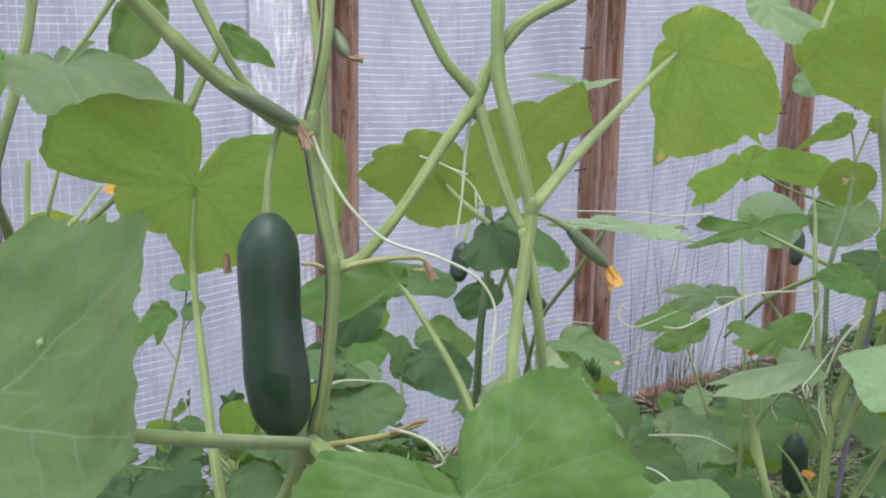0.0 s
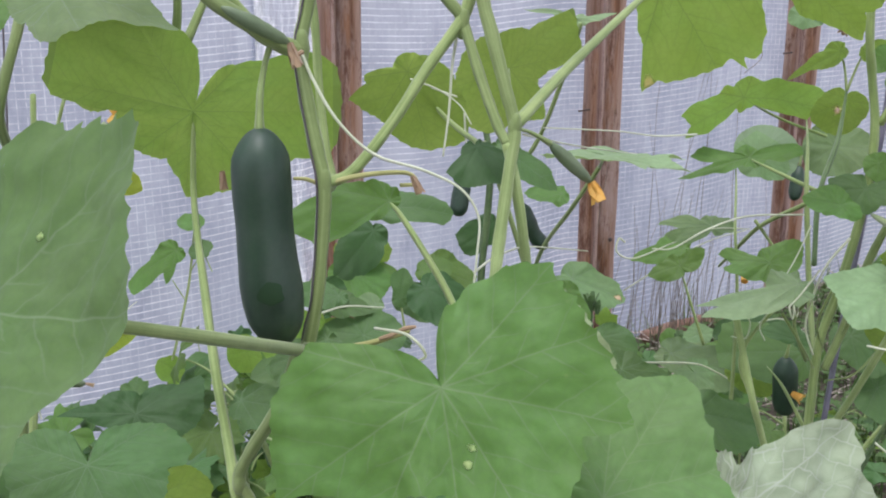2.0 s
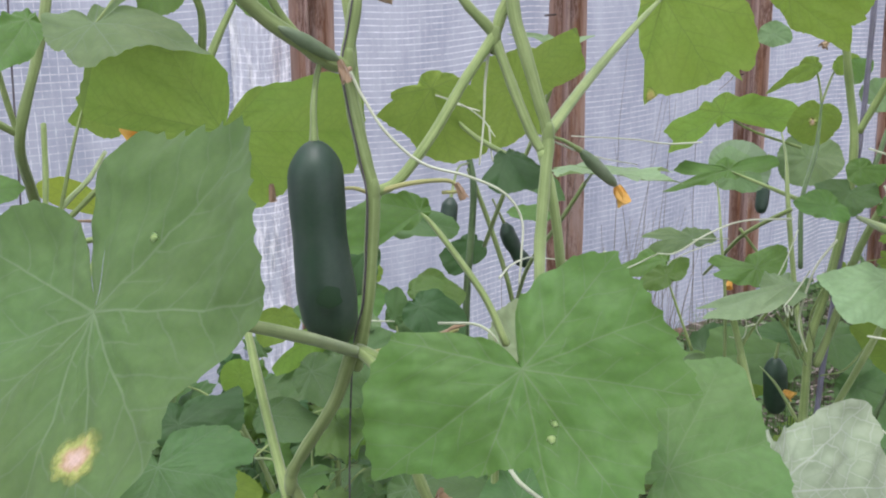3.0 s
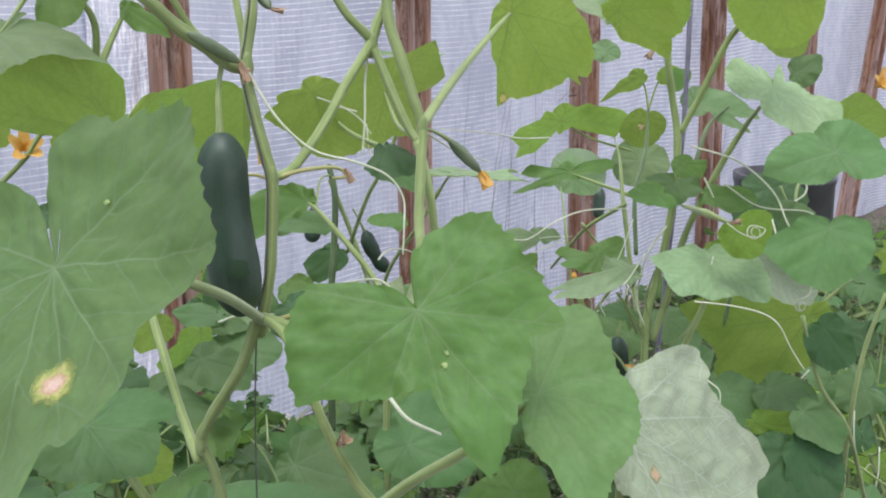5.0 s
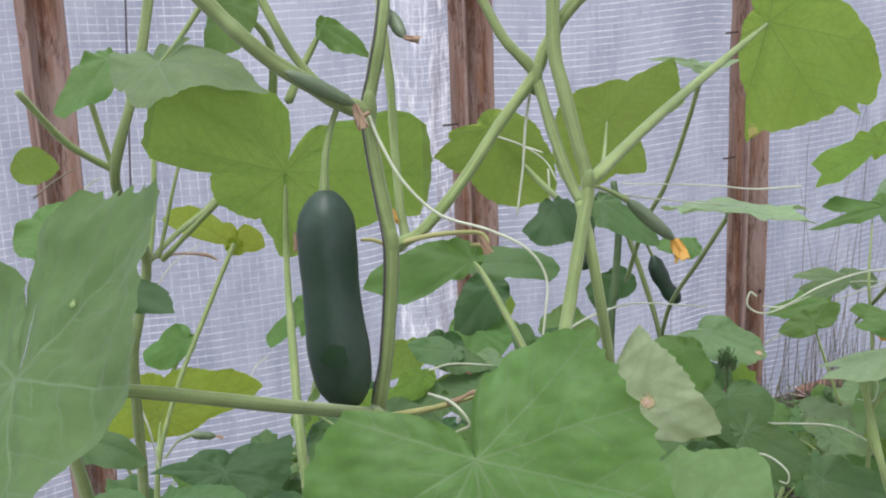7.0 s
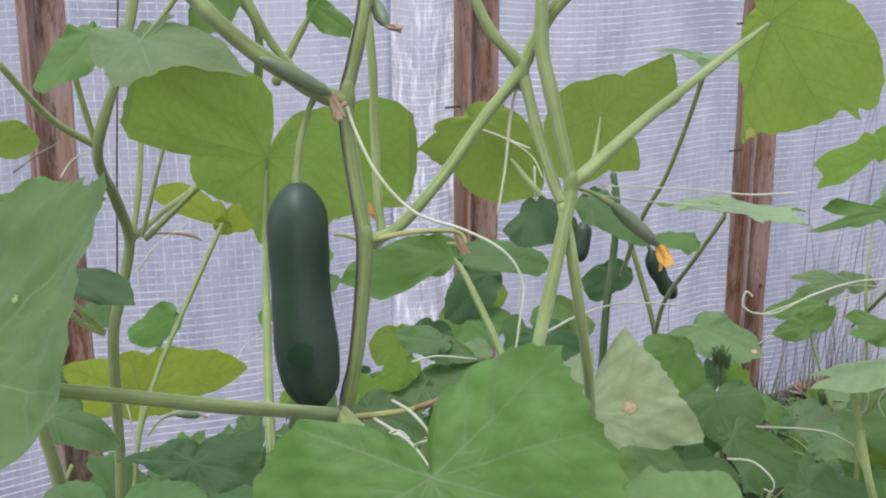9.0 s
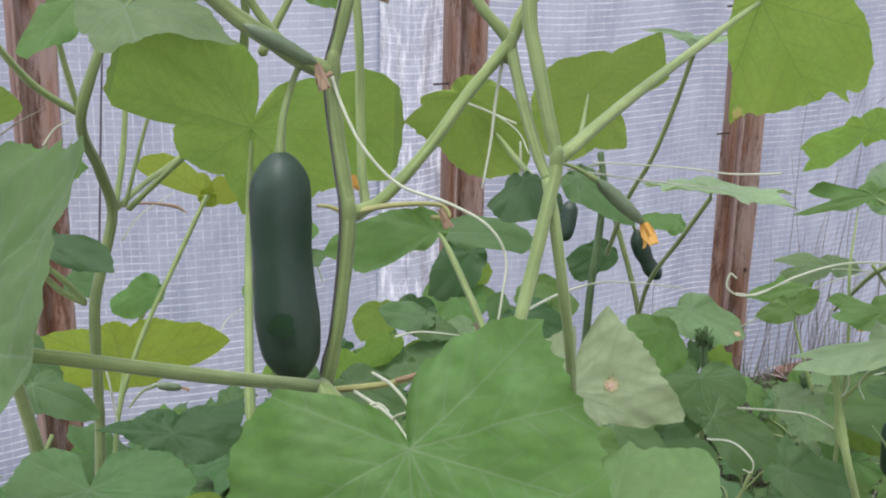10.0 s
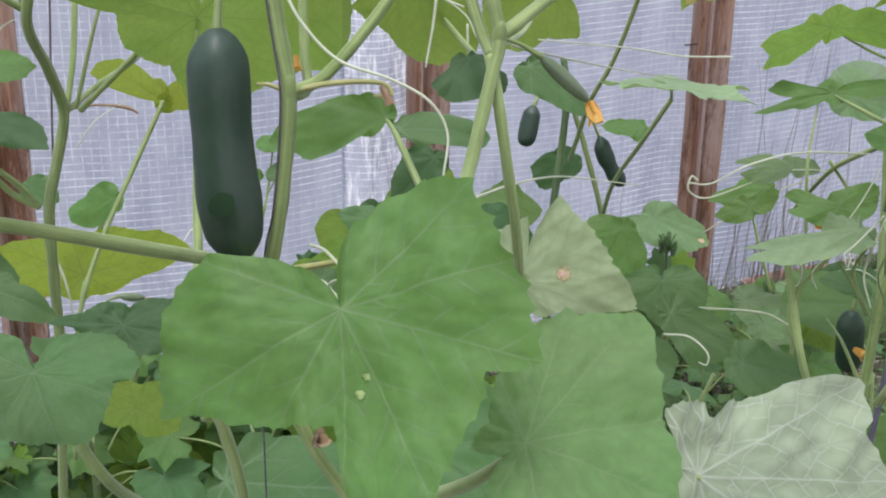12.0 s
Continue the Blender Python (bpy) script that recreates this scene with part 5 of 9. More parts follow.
leaf(vine, (-0.0110, 0.6701, 0.8959), (0.0363, 0.6594, 0.8779), (0.1300, -0.6646, 0.7358), 0.1000, LEAF_DEEP_SHADE, stalk=[(-0.0354, 0.6540, 0.8929)], rings=7, thick=0.002, seed=39, shape=(0.06, 0.07, 0.08, 0.10, 0.11, 0.12, 0.14, 0.15, 0.16, 0.18, 0.19, 0.21, 0.22, 0.30, 0.48, 0.70, 0.79, 0.90, 0.62, 0.45, 0.29, 0.28, 0.26, 0.25, 0.23, 0.22, 0.20, 0.18, 0.17, 0.15, 0.14, 0.12, 0.10, 0.09, 0.07, 0.06, 0.06))
leaf(left_plant, (-0.2637, 1.0711, 0.8414), (-0.2022, 1.0900, 0.8466), (0.1182, -0.6008, 0.7906), 0.1000, LEAF, stalk=[(-0.2864, 1.0878, 0.7278)], rings=8, seed=40, thick=0.003, shape=(0.61, 0.58, 0.55, 0.51, 0.47, 0.48, 0.49, 0.50, 0.50, 0.50, 0.50, 0.50, 0.50, 0.50, 0.50, 0.63, 0.76, 0.88, 1.00, 0.89, 0.78, 0.64, 0.53, 0.45, 0.38, 0.30, 0.39, 0.49, 0.58, 0.69, 0.69, 0.68, 0.67, 0.66, 0.64, 0.63, 0.61))
leaf(left_plant, (-0.2518, 1.0187, 0.9103), (-0.2250, 1.0227, 0.9079), (0.1689, -0.8774, 0.4490), 0.1000, LEAF_BACKLIT, rings=8, seed=41, shape=(0.60, 0.59, 0.59, 0.60, 0.61, 0.62, 0.63, 0.64, 0.66, 0.67, 0.68, 0.68, 0.69, 0.70, 0.71, 0.77, 0.84, 0.92, 1.00, 0.95, 0.90, 0.85, 0.81, 0.78, 0.76, 0.73, 0.71, 0.68, 0.66, 0.66, 0.65, 0.64, 0.63, 0.62, 0.61, 0.60, 0.60))
leaf(left_plant, (-0.2777, 1.3788, 0.6297), (-0.3275, 1.3564, 0.6049), (0.1689, -0.8774, 0.4490), 0.1000, LEAF, stalk=[(-0.3086, 1.3521, 0.5558)], rings=6, seed=42, thick=0.003, shape=(0.19, 0.21, 0.23, 0.25, 0.27, 0.29, 0.31, 0.33, 0.35, 0.48, 0.73, 0.88, 1.00, 0.97, 0.58, 0.53, 0.48, 0.43, 0.39, 0.34, 0.29, 0.24, 0.20, 0.16, 0.19))
leaf(left_plant, (-0.2913, 1.3121, 0.5518), (-0.1740, 1.3584, 0.5829), (0.1527, -0.7879, 0.5965), 0.1000, LEAF_BACKLIT_YELLOW, stalk=[(-0.2816, 1.2438, 0.4145), (-0.2805, 1.2691, 0.5041)], rings=10, label='yellow-green leaf lit from behind', seed=43, thick=0.003, shape=(0.55, 0.67, 0.74, 0.84, 0.96, 0.90, 0.83, 0.77, 0.69, 0.62, 0.56, 0.54, 0.52, 0.50, 0.48, 0.47, 0.45, 0.43, 0.41, 0.45, 0.48, 0.51, 0.55, 0.57, 0.60, 0.63, 0.66, 0.78, 0.85, 0.93, 1.00, 0.85, 0.72, 0.55, 0.46, 0.42, 0.38, 0.35, 0.33, 0.31, 0.30, 0.28, 0.26, 0.24, 0.22, 0.22, 0.23, 0.23, 0.24, 0.24, 0.25, 0.26, 0.26, 0.27, 0.27, 0.28, 0.28, 0.29, 0.38, 0.48, 0.55))
leaf(left_plant, (-0.2368, 1.0225, 0.6492), (-0.1685, 1.0151, 0.6334), (0.1182, -0.6008, 0.7906), 0.1000, LEAF_DARK, rings=8, seed=44, shape=(0.11, 0.09, 0.06, 0.09, 0.11, 0.14, 0.16, 0.19, 0.22, 0.24, 0.27, 0.30, 0.32, 0.35, 0.37, 0.40, 0.60, 0.80, 0.99, 0.90, 0.74, 0.60, 0.44, 0.42, 0.40, 0.37, 0.35, 0.33, 0.30, 0.28, 0.25, 0.23, 0.21, 0.18, 0.16, 0.14, 0.11))
leaf(left_plant, (-0.3049, 1.1142, 0.6462), (-0.2517, 1.0956, 0.6116), (0.1474, -0.7593, 0.6338), 0.1000, LEAF_DARK, rings=8, seed=45, shape=(0.14, 0.16, 0.18, 0.20, 0.22, 0.24, 0.26, 0.29, 0.31, 0.33, 0.35, 0.37, 0.39, 0.41, 0.43, 0.55, 0.71, 0.86, 1.00, 0.92, 0.80, 0.67, 0.54, 0.36, 0.35, 0.33, 0.31, 0.30, 0.28, 0.26, 0.24, 0.22, 0.21, 0.19, 0.17, 0.15, 0.14))
leaf(left_plant, (-0.3251, 1.2746, 0.6671), (-0.3069, 1.2705, 0.6524), (0.1689, -0.8774, 0.4490), 0.1000, LEAF_DARK, rings=8, seed=46, shape=(0.53, 0.51, 0.56, 0.62, 0.67, 0.72, 0.78, 0.83, 0.89, 0.94, 0.99, 1.05, 1.11, 1.17, 1.24, 1.31, 1.38, 1.23, 1.08, 0.93, 0.76, 0.75, 0.73, 0.72, 0.70, 0.69, 0.67, 0.66, 0.64, 0.63, 0.62, 0.60, 0.59, 0.57, 0.56, 0.54, 0.53))
stem(left_plant, [(-0.2157, 0.9658, 0.8096), (-0.2155, 0.9505, 0.7547), (-0.2064, 0.9394, 0.7089), (-0.2008, 0.9481, 0.6645), (-0.1987, 0.9614, 0.6050), (-0.2154, 0.9859, 0.5228)], [0.00564, 0.00564, 0.00658], STEM, name='side_shoot')
leaf(left_plant, (-0.1646, 1.1780, 0.9209), (-0.1323, 1.1549, 0.8832), (-0.1285, -0.8905, 0.4364), 0.1000, LEAF_BACKLIT, stalk=[(-0.1916, 1.1386, 0.7960), (-0.1734, 1.1573, 0.8769)], rings=7, thick=0.002, seed=47, shape=(0.09, 0.10, 0.14, 0.17, 0.20, 0.23, 0.27, 0.30, 0.33, 0.36, 0.39, 0.43, 0.47, 0.54, 0.66, 0.77, 0.87, 1.03, 1.03, 0.93, 0.81, 0.67, 0.65, 0.63, 0.61, 0.58, 0.21, 0.20, 0.19, 0.17, 0.16, 0.15, 0.14, 0.13, 0.11, 0.10, 0.09))
stem(left_plant, [(-0.1927, 1.1479, 0.7911), (-0.1554, 1.1520, 0.8266), (-0.1117, 1.1460, 0.8666), (-0.0911, 1.1399, 0.8941), (-0.0615, 1.1339, 0.9270)], [0.00301, 0.00282, 0.00244], STEM_PALE, name='side_shoot')
blossom(left_plant, (-0.1131, 1.1583, 0.8733), (0.3, -0.7, 0.5), 0.024, PETAL, 71, "open yellow flower", 0.75)
right_plant = plant_at(0.62, 1.2, "bushy cucumber plant with many leaves beside a mauve strip")
stem(right_plant, [(0.6162, 1.2452, 1.1669), (0.6139, 1.2152, 1.0337), (0.6119, 1.1989, 0.9611), (0.6191, 1.1974, 0.9115), (0.6229, 1.1859, 0.8624), (0.6152, 1.1714, 0.7957), (0.5936, 1.1541, 0.7116), (0.5764, 1.1433, 0.6577), (0.5699, 1.1301, 0.5970), (0.5625, 1.1114, 0.5120), (0.5576, 1.1025, 0.3803), (0.5528, 1.0960, 0.2135)], [0.0040, 0.0043, 0.0045, 0.0045, 0.0045], STEM_PALE, name='main_stem')
stem(right_plant, [(0.7679, 1.1843, 1.1338), (0.6977, 1.1631, 1.0153), (0.6752, 1.1765, 0.9754), (0.6501, 1.1857, 0.9162), (0.6280, 1.1875, 0.8712)], [0.00376, 0.00376], STEM_PALE, name='side_shoot')
stem(right_plant, [(0.6750, 1.0793, 0.9097), (0.6831, 1.1339, 0.8814), (0.6598, 1.1455, 0.8333), (0.6236, 1.1511, 0.7543), (0.6021, 1.1464, 0.6804), (0.5824, 1.1372, 0.6329)], [0.00188, 0.00376, 0.00423, 0.00423], STEM, name='side_shoot')
stem(right_plant, [(0.6132, 1.0495, 0.7107), (0.6029, 1.0621, 0.6721), (0.5919, 1.0829, 0.6234), (0.5773, 1.1116, 0.5634)], [0.00338, 0.00338], STEM_LIGHT, name='side_shoot')
stem(right_plant, [(0.4821, 1.1100, 0.7040), (0.4907, 1.1005, 0.6653), (0.5016, 1.0888, 0.6176), (0.5181, 1.0969, 0.5684), (0.5469, 1.1046, 0.4763)], [0.00338, 0.00338], STEM_LIGHT, name='side_shoot')
stem(right_plant, [(0.5507, 1.4505, 0.7788), (0.5364, 1.3758, 0.7616), (0.5254, 1.3180, 0.7295), (0.5293, 1.3005, 0.6540), (0.5251, 1.2715, 0.5243), (0.5219, 1.2712, 0.2948)], [0.00075, 0.00188, 0.00244], STEM, name='side_shoot')
stem(right_plant, [(0.6330, 1.4570, 0.8365), (0.6075, 1.3518, 0.8174), (0.5967, 1.3022, 0.7760), (0.5935, 1.2518, 0.6886), (0.5858, 1.1878, 0.6307)], [0.00075, 0.00282, 0.00338], STEM, name='side_shoot')
stem(right_plant, [(0.6370, 1.3270, 0.8870), (0.6300, 1.3100, 0.8600), (0.6175, 1.2824, 0.8322), (0.5926, 1.2430, 0.7859), (0.5839, 1.2082, 0.7198)], [0.00113, 0.00263, 0.00282], STEM_DARK, name='side_shoot')
stem(right_plant, [(0.7172, 1.2574, 0.8938), (0.6814, 1.2349, 0.8722), (0.6581, 1.2084, 0.8381), (0.6313, 1.1897, 0.7914)], [0.00113, 0.00282, 0.00282], STEM_DARK, name='side_shoot')
leaf(right_plant, (0.5542, 1.4477, 0.8584), (0.4640, 1.4141, 0.8192), (-0.0248, -0.7296, 0.6834), 0.1000, LEAF_SUN, stalk=[(0.6515, 1.4301, 0.8154), (0.6075, 1.4778, 0.8285)], rings=9, thick=0.0018, seed=48, shape=(0.47, 0.54, 0.66, 0.84, 0.95, 0.95, 0.89, 0.82, 0.79, 0.76, 0.45, 0.27, 0.16, 0.16, 0.17, 0.17, 0.17, 0.17, 0.17, 0.17, 0.17, 0.17, 0.17, 0.17, 0.17, 0.17, 0.17, 0.67, 0.77, 0.89, 0.73, 0.74, 0.76, 0.67, 0.56, 0.48, 0.41, 0.33, 0.28, 0.27, 0.26, 0.24, 0.23, 0.22, 0.20, 0.19, 0.21, 0.22, 0.23, 0.24, 0.25, 0.26, 0.27, 0.28, 0.29, 0.30, 0.32, 0.33, 0.34, 0.39, 0.47))
spot_leaf = leaf(right_plant, (0.6520, 1.3699, 0.8677), (0.6376, 1.3543, 0.8305), (-0.0605, -0.9114, 0.4070), 0.1000, LEAF_BACKLIT, rings=8, seed=49, shape=(0.23, 0.27, 0.31, 0.36, 0.40, 0.45, 0.49, 0.53, 0.58, 0.60, 0.62, 0.65, 0.67, 0.69, 0.75, 0.81, 0.88, 0.94, 0.99, 1.01, 1.03, 1.05, 1.08, 1.03, 0.90, 0.78, 0.67, 0.61, 0.55, 0.50, 0.44, 0.39, 0.33, 0.28, 0.22, 0.17, 0.23))
leaf_mark(spot_leaf, 24, 0.35, 0.160, SPOT_BURN, 5)
leaf(right_plant, (0.5597, 1.4200, 0.7902), (0.4723, 1.4044, 0.7709), (-0.0121, -0.75, 0.66), 0.1000, LEAF, stalk=[(0.6164, 1.3201, 0.7714)], rings=8, seed=50, thick=0.0024, cup=0.02, wave=0.015, shape=((-180, 0.71), (-169, 0.71), (-160, 0.51), (-144, 0.21), (-33, 0.17), (-8, 0.5), (0, 1.0), (3, 0.76), (7, 0.47), (18, 0.77), (32, 0.62), (34, 0.21), (157, 0.14), (170, 0.48), (177, 0.68), (180, 0.71)))
leaf(right_plant, (0.6233, 1.6227, 0.7476), (0.6231, 1.6079, 0.7276), (-0.0374, -0.8016, 0.5966), 0.1000, LEAF_GREY, rings=8, seed=51, shape=(2.28, 2.39, 2.49, 2.50, 2.50, 2.50, 2.50, 2.42, 2.30, 2.19, 2.07, 1.96, 1.83, 1.69, 1.55, 1.41, 1.28, 1.14, 1.00, 1.05, 1.10, 1.16, 1.21, 1.26, 1.32, 1.33, 1.34, 1.35, 1.41, 1.51, 1.62, 1.73, 1.84, 1.97, 2.05, 2.17, 2.28))
leaf(right_plant, (0.6769, 1.4748, 0.7948), (0.6322, 1.4591, 0.7710), (-0.0374, -0.8016, 0.5966), 0.1000, LEAF_GREY, rings=8, seed=52, shape=(0.83, 0.89, 0.91, 0.90, 0.89, 0.88, 0.86, 0.82, 0.79, 0.76, 0.73, 0.75, 0.76, 0.77, 0.79, 0.80, 0.82, 0.82, 0.80, 0.78, 0.76, 0.75, 0.73, 0.72, 0.71, 0.70, 0.69, 0.68, 0.68, 0.67, 0.67, 0.66, 0.66, 0.65, 0.72, 0.78, 0.83))
leaf(right_plant, (0.6504, 1.5632, 0.9482), (0.6720, 1.5542, 0.9375), (-0.0374, -0.8016, 0.5966), 0.1000, LEAF_GREY, rings=8, seed=53, shape=(0.77, 0.76, 0.75, 0.74, 0.72, 0.74, 0.76, 0.78, 0.80, 0.82, 0.84, 0.86, 0.89, 0.91, 0.94, 0.96, 0.99, 0.98, 0.93, 0.88, 0.83, 0.78, 0.71, 0.74, 0.77, 0.80, 0.83, 0.86, 0.89, 0.92, 0.92, 0.89, 0.86, 0.84, 0.81, 0.79, 0.77))
leaf(right_plant, (0.6474, 1.2504, 0.9285), (0.6633, 1.2536, 0.9381), (-0.0605, -0.9114, 0.4070), 0.1000, LEAF, rings=8, seed=54, shape=(0.96, 0.92, 0.89, 0.85, 0.81, 0.77, 0.74, 0.70, 0.72, 0.74, 0.76, 0.77, 0.79, 0.81, 0.83, 0.84, 0.91, 1.01, 1.10, 1.01, 0.92, 0.83, 0.74, 0.65, 0.56, 0.47, 0.45, 0.53, 0.60, 0.68, 0.75, 0.83, 0.91, 0.98, 1.04, 1.00, 0.96))
leaf(right_plant, (0.5412, 1.1110, 0.7294), (0.4419, 1.0839, 0.7162), (0.0125, -0.4752, 0.8798), 0.1000, LEAF_LIGHT, stalk=[(0.5181, 1.0969, 0.5684), (0.5016, 1.0888, 0.6176), (0.4907, 1.1005, 0.6653)], rings=9, seed=55, thick=0.0024, shape=(0.13, 0.14, 0.14, 0.15, 0.15, 0.16, 0.16, 0.17, 0.17, 0.18, 0.18, 0.19, 0.19, 0.20, 0.20, 0.21, 0.21, 0.22, 0.22, 0.23, 0.23, 0.24, 0.25, 0.31, 0.39, 0.47, 0.53, 0.75, 0.87, 1.03, 0.79, 0.97, 0.30, 0.30, 0.29, 0.28, 0.27, 0.26, 0.25, 0.24, 0.23, 0.22, 0.21, 0.20, 0.19, 0.19, 0.18, 0.17, 0.16, 0.15, 0.14, 0.13, 0.13, 0.12, 0.11, 0.11, 0.11, 0.12, 0.12, 0.13, 0.13))
leaf(right_plant, (0.6147, 1.0576, 0.7472), (0.6680, 1.0124, 0.7181), (0.0042, -0.5363, 0.8440), 0.1000, LEAF_LIGHT, rings=10, cup=0.03, seed=56, shape=(0.39, 0.36, 0.34, 0.32, 0.29, 0.27, 0.25, 0.22, 0.20, 0.18, 0.18, 0.22, 0.27, 0.31, 0.35, 0.40, 0.44, 0.48, 0.52, 0.57, 0.61, 0.65, 0.69, 0.72, 0.77, 0.81, 0.85, 0.90, 0.94, 0.98, 1.03, 0.95, 0.87, 0.78, 0.74, 0.74, 0.74, 0.75, 0.74, 0.74, 0.73, 0.73, 0.72, 0.76, 0.88, 0.99, 0.97, 0.95, 0.93, 0.88, 0.84, 0.83, 0.84, 0.85, 0.86, 0.72, 0.61, 0.53, 0.47, 0.42, 0.39))
leaf(right_plant, (0.6807, 1.0632, 0.9316), (0.7056, 1.0069, 0.8795), (0.0868, -0.6558, 0.7499), 0.1000, LEAF_SKYLIT, stalk=[(0.7547, 1.1472, 0.8748), (0.7210, 1.1154, 0.9038)], rings=11, label='upturned light green leaf, sky brightness in its colour', cup=0.02, seed=57, thick=0.0024, shape=(0.25, 0.52, 0.43, 0.36, 0.28, 0.21, 0.12, 0.34, 0.61, 0.56, 0.51, 0.45, 0.38, 0.40, 0.43, 0.45, 0.48, 0.51, 0.53, 0.56, 0.76, 0.97, 0.99, 1.02, 1.05, 1.07, 1.10, 1.09, 1.07, 1.04, 1.02, 0.91, 0.79, 0.73, 0.68, 0.62, 0.56, 0.54, 0.52, 0.49, 0.47, 0.44, 0.47, 0.51, 0.55, 0.58, 0.67, 0.71, 0.71, 0.70, 0.69, 0.69, 0.68, 0.67, 0.67, 0.66, 0.67, 0.67, 0.67, 0.67, 0.40))
leaf(right_plant, (0.7973, 1.1726, 0.6390), (0.7072, 1.1330, 0.5369), (-0.0605, -0.9114, 0.4070), 0.1000, LEAF_BACKLIT, stalk=[(0.8530, 1.1781, 0.6830)], rings=10, label='large backlit yellow-green leaf', seed=58, thick=0.0024, shape=(0.15, 0.16, 0.17, 0.19, 0.20, 0.21, 0.22, 0.24, 0.25, 0.26, 0.27, 0.29, 0.30, 0.31, 0.32, 0.34, 0.35, 0.36, 0.37, 0.38, 0.39, 0.40, 0.41, 0.42, 0.43, 0.46, 0.49, 0.53, 0.56, 0.59, 1.00, 0.97, 0.95, 0.97, 1.00, 0.93, 0.92, 0.98, 1.05, 1.09, 1.14, 0.89, 0.65, 0.47, 0.30, 0.29, 0.27, 0.26, 0.25, 0.24, 0.22, 0.21, 0.20, 0.19, 0.17, 0.16, 0.15, 0.14, 0.12, 0.14, 0.15))
leaf(right_plant, (0.6252, 1.0137, 0.7842), (0.6701, 1.0194, 0.8035), (-0.0605, -0.9114, 0.4070), 0.1000, LEAF_BACKLIT, rings=8, seed=59, shape=(0.41, 0.40, 0.40, 0.39, 0.38, 0.37, 0.36, 0.34, 0.33, 0.32, 0.31, 0.30, 0.29, 0.38, 0.51, 0.64, 0.77, 0.90, 1.01, 0.94, 0.87, 0.80, 0.76, 0.74, 0.71, 0.69, 0.66, 0.63, 0.60, 0.56, 0.53, 0.50, 0.47, 0.44, 0.42, 0.41, 0.41))
leaf(right_plant, (0.7186, 1.1066, 0.7734), (0.7528, 1.0758, 0.7341), (-0.0374, -0.8016, 0.5966), 0.1000, LEAF_DARK, rings=8, seed=60, shape=(0.30, 0.34, 0.39, 0.43, 0.47, 0.51, 0.55, 0.59, 0.63, 0.68, 0.72, 0.76, 0.80, 0.94, 1.09, 1.24, 1.30, 1.26, 1.23, 1.19, 1.02, 0.85, 0.67, 0.61, 0.55, 0.49, 0.42, 0.36, 0.29, 0.23, 0.17, 0.10, 0.14, 0.18, 0.22, 0.26, 0.30))
leaf(right_plant, (0.6913, 1.0999, 0.7342), (0.7447, 1.0677, 0.6942), (-0.0374, -0.8016, 0.5966), 0.1000, LEAF_PALE, rings=8, seed=61, shape=(0.19, 0.22, 0.25, 0.28, 0.31, 0.34, 0.37, 0.40, 0.43, 0.46, 0.49, 0.52, 0.55, 0.57, 0.71, 0.90, 1.04, 1.08, 1.10, 0.99, 0.86, 0.73, 0.63, 0.57, 0.51, 0.46, 0.41, 0.36, 0.30, 0.25, 0.20, 0.15, 0.08, 0.10, 0.13, 0.16, 0.19))
leaf(right_plant, (0.5999, 1.1266, 0.8194), (0.5804, 1.1112, 0.8023), (-0.0248, -0.7296, 0.6834), 0.1000, LEAF_DARK, wave=0.07, rings=8, seed=62, shape=(0.18, 0.41, 0.63, 0.92, 0.95, 1.00, 1.04, 1.08, 0.99, 0.91, 0.82, 0.73, 0.77, 0.81, 0.86, 0.91, 0.95, 1.00, 1.04, 1.04, 1.03, 1.02, 1.05, 1.10, 1.14, 1.17, 1.00, 0.87, 0.74, 0.64, 0.56, 0.49, 0.42, 0.35, 0.27, 0.20, 0.14))
leaf(right_plant, (0.6779, 1.2612, 0.8964), (0.7517, 1.2455, 0.8824), (-0.0248, -0.7296, 0.6834), 0.1000, LEAF_GREY, rings=8, seed=63, shape=(0.30, 0.31, 0.31, 0.32, 0.32, 0.33, 0.33, 0.34, 0.34, 0.35, 0.36, 0.41, 0.49, 0.56, 0.62, 0.65, 0.83, 1.01, 1.06, 0.60, 0.98, 0.58, 0.23, 0.23, 0.24, 0.24, 0.25, 0.25, 0.26, 0.26, 0.27, 0.27, 0.28, 0.28, 0.29, 0.29, 0.30))
leaf(right_plant, (0.6346, 1.1206, 0.8054), (0.6985, 1.1180, 0.8049), (-0.0248, -0.7296, 0.6834), 0.1000, LEAF, rings=8, seed=64, shape=(0.15, 0.14, 0.12, 0.11, 0.10, 0.08, 0.07, 0.11, 0.15, 0.18, 0.22, 0.26, 0.30, 0.34, 0.38, 0.43, 0.60, 0.82, 1.01, 0.90, 0.79, 0.67, 0.53, 0.39, 0.31, 0.30, 0.28, 0.27, 0.26, 0.24, 0.23, 0.22, 0.20, 0.19, 0.18, 0.16, 0.15))
leaf(right_plant, (0.6272, 1.3300, 0.9276), (0.5702, 1.3208, 0.8983), (-0.06, -0.9, 0.4), 0.1000, LEAF_BACKLIT, stalk=[(0.6363, 1.3254, 0.8835), (0.6330, 1.3290, 0.9080)], rings=8, seed=65, thick=0.0014, shape=((-180, 0.1), (-149, 0.12), (-65, 0.16), (-28, 0.37), (-6, 0.63), (0, 1.0), (8, 0.62), (31, 0.27), (150, 0.12), (180, 0.1)))
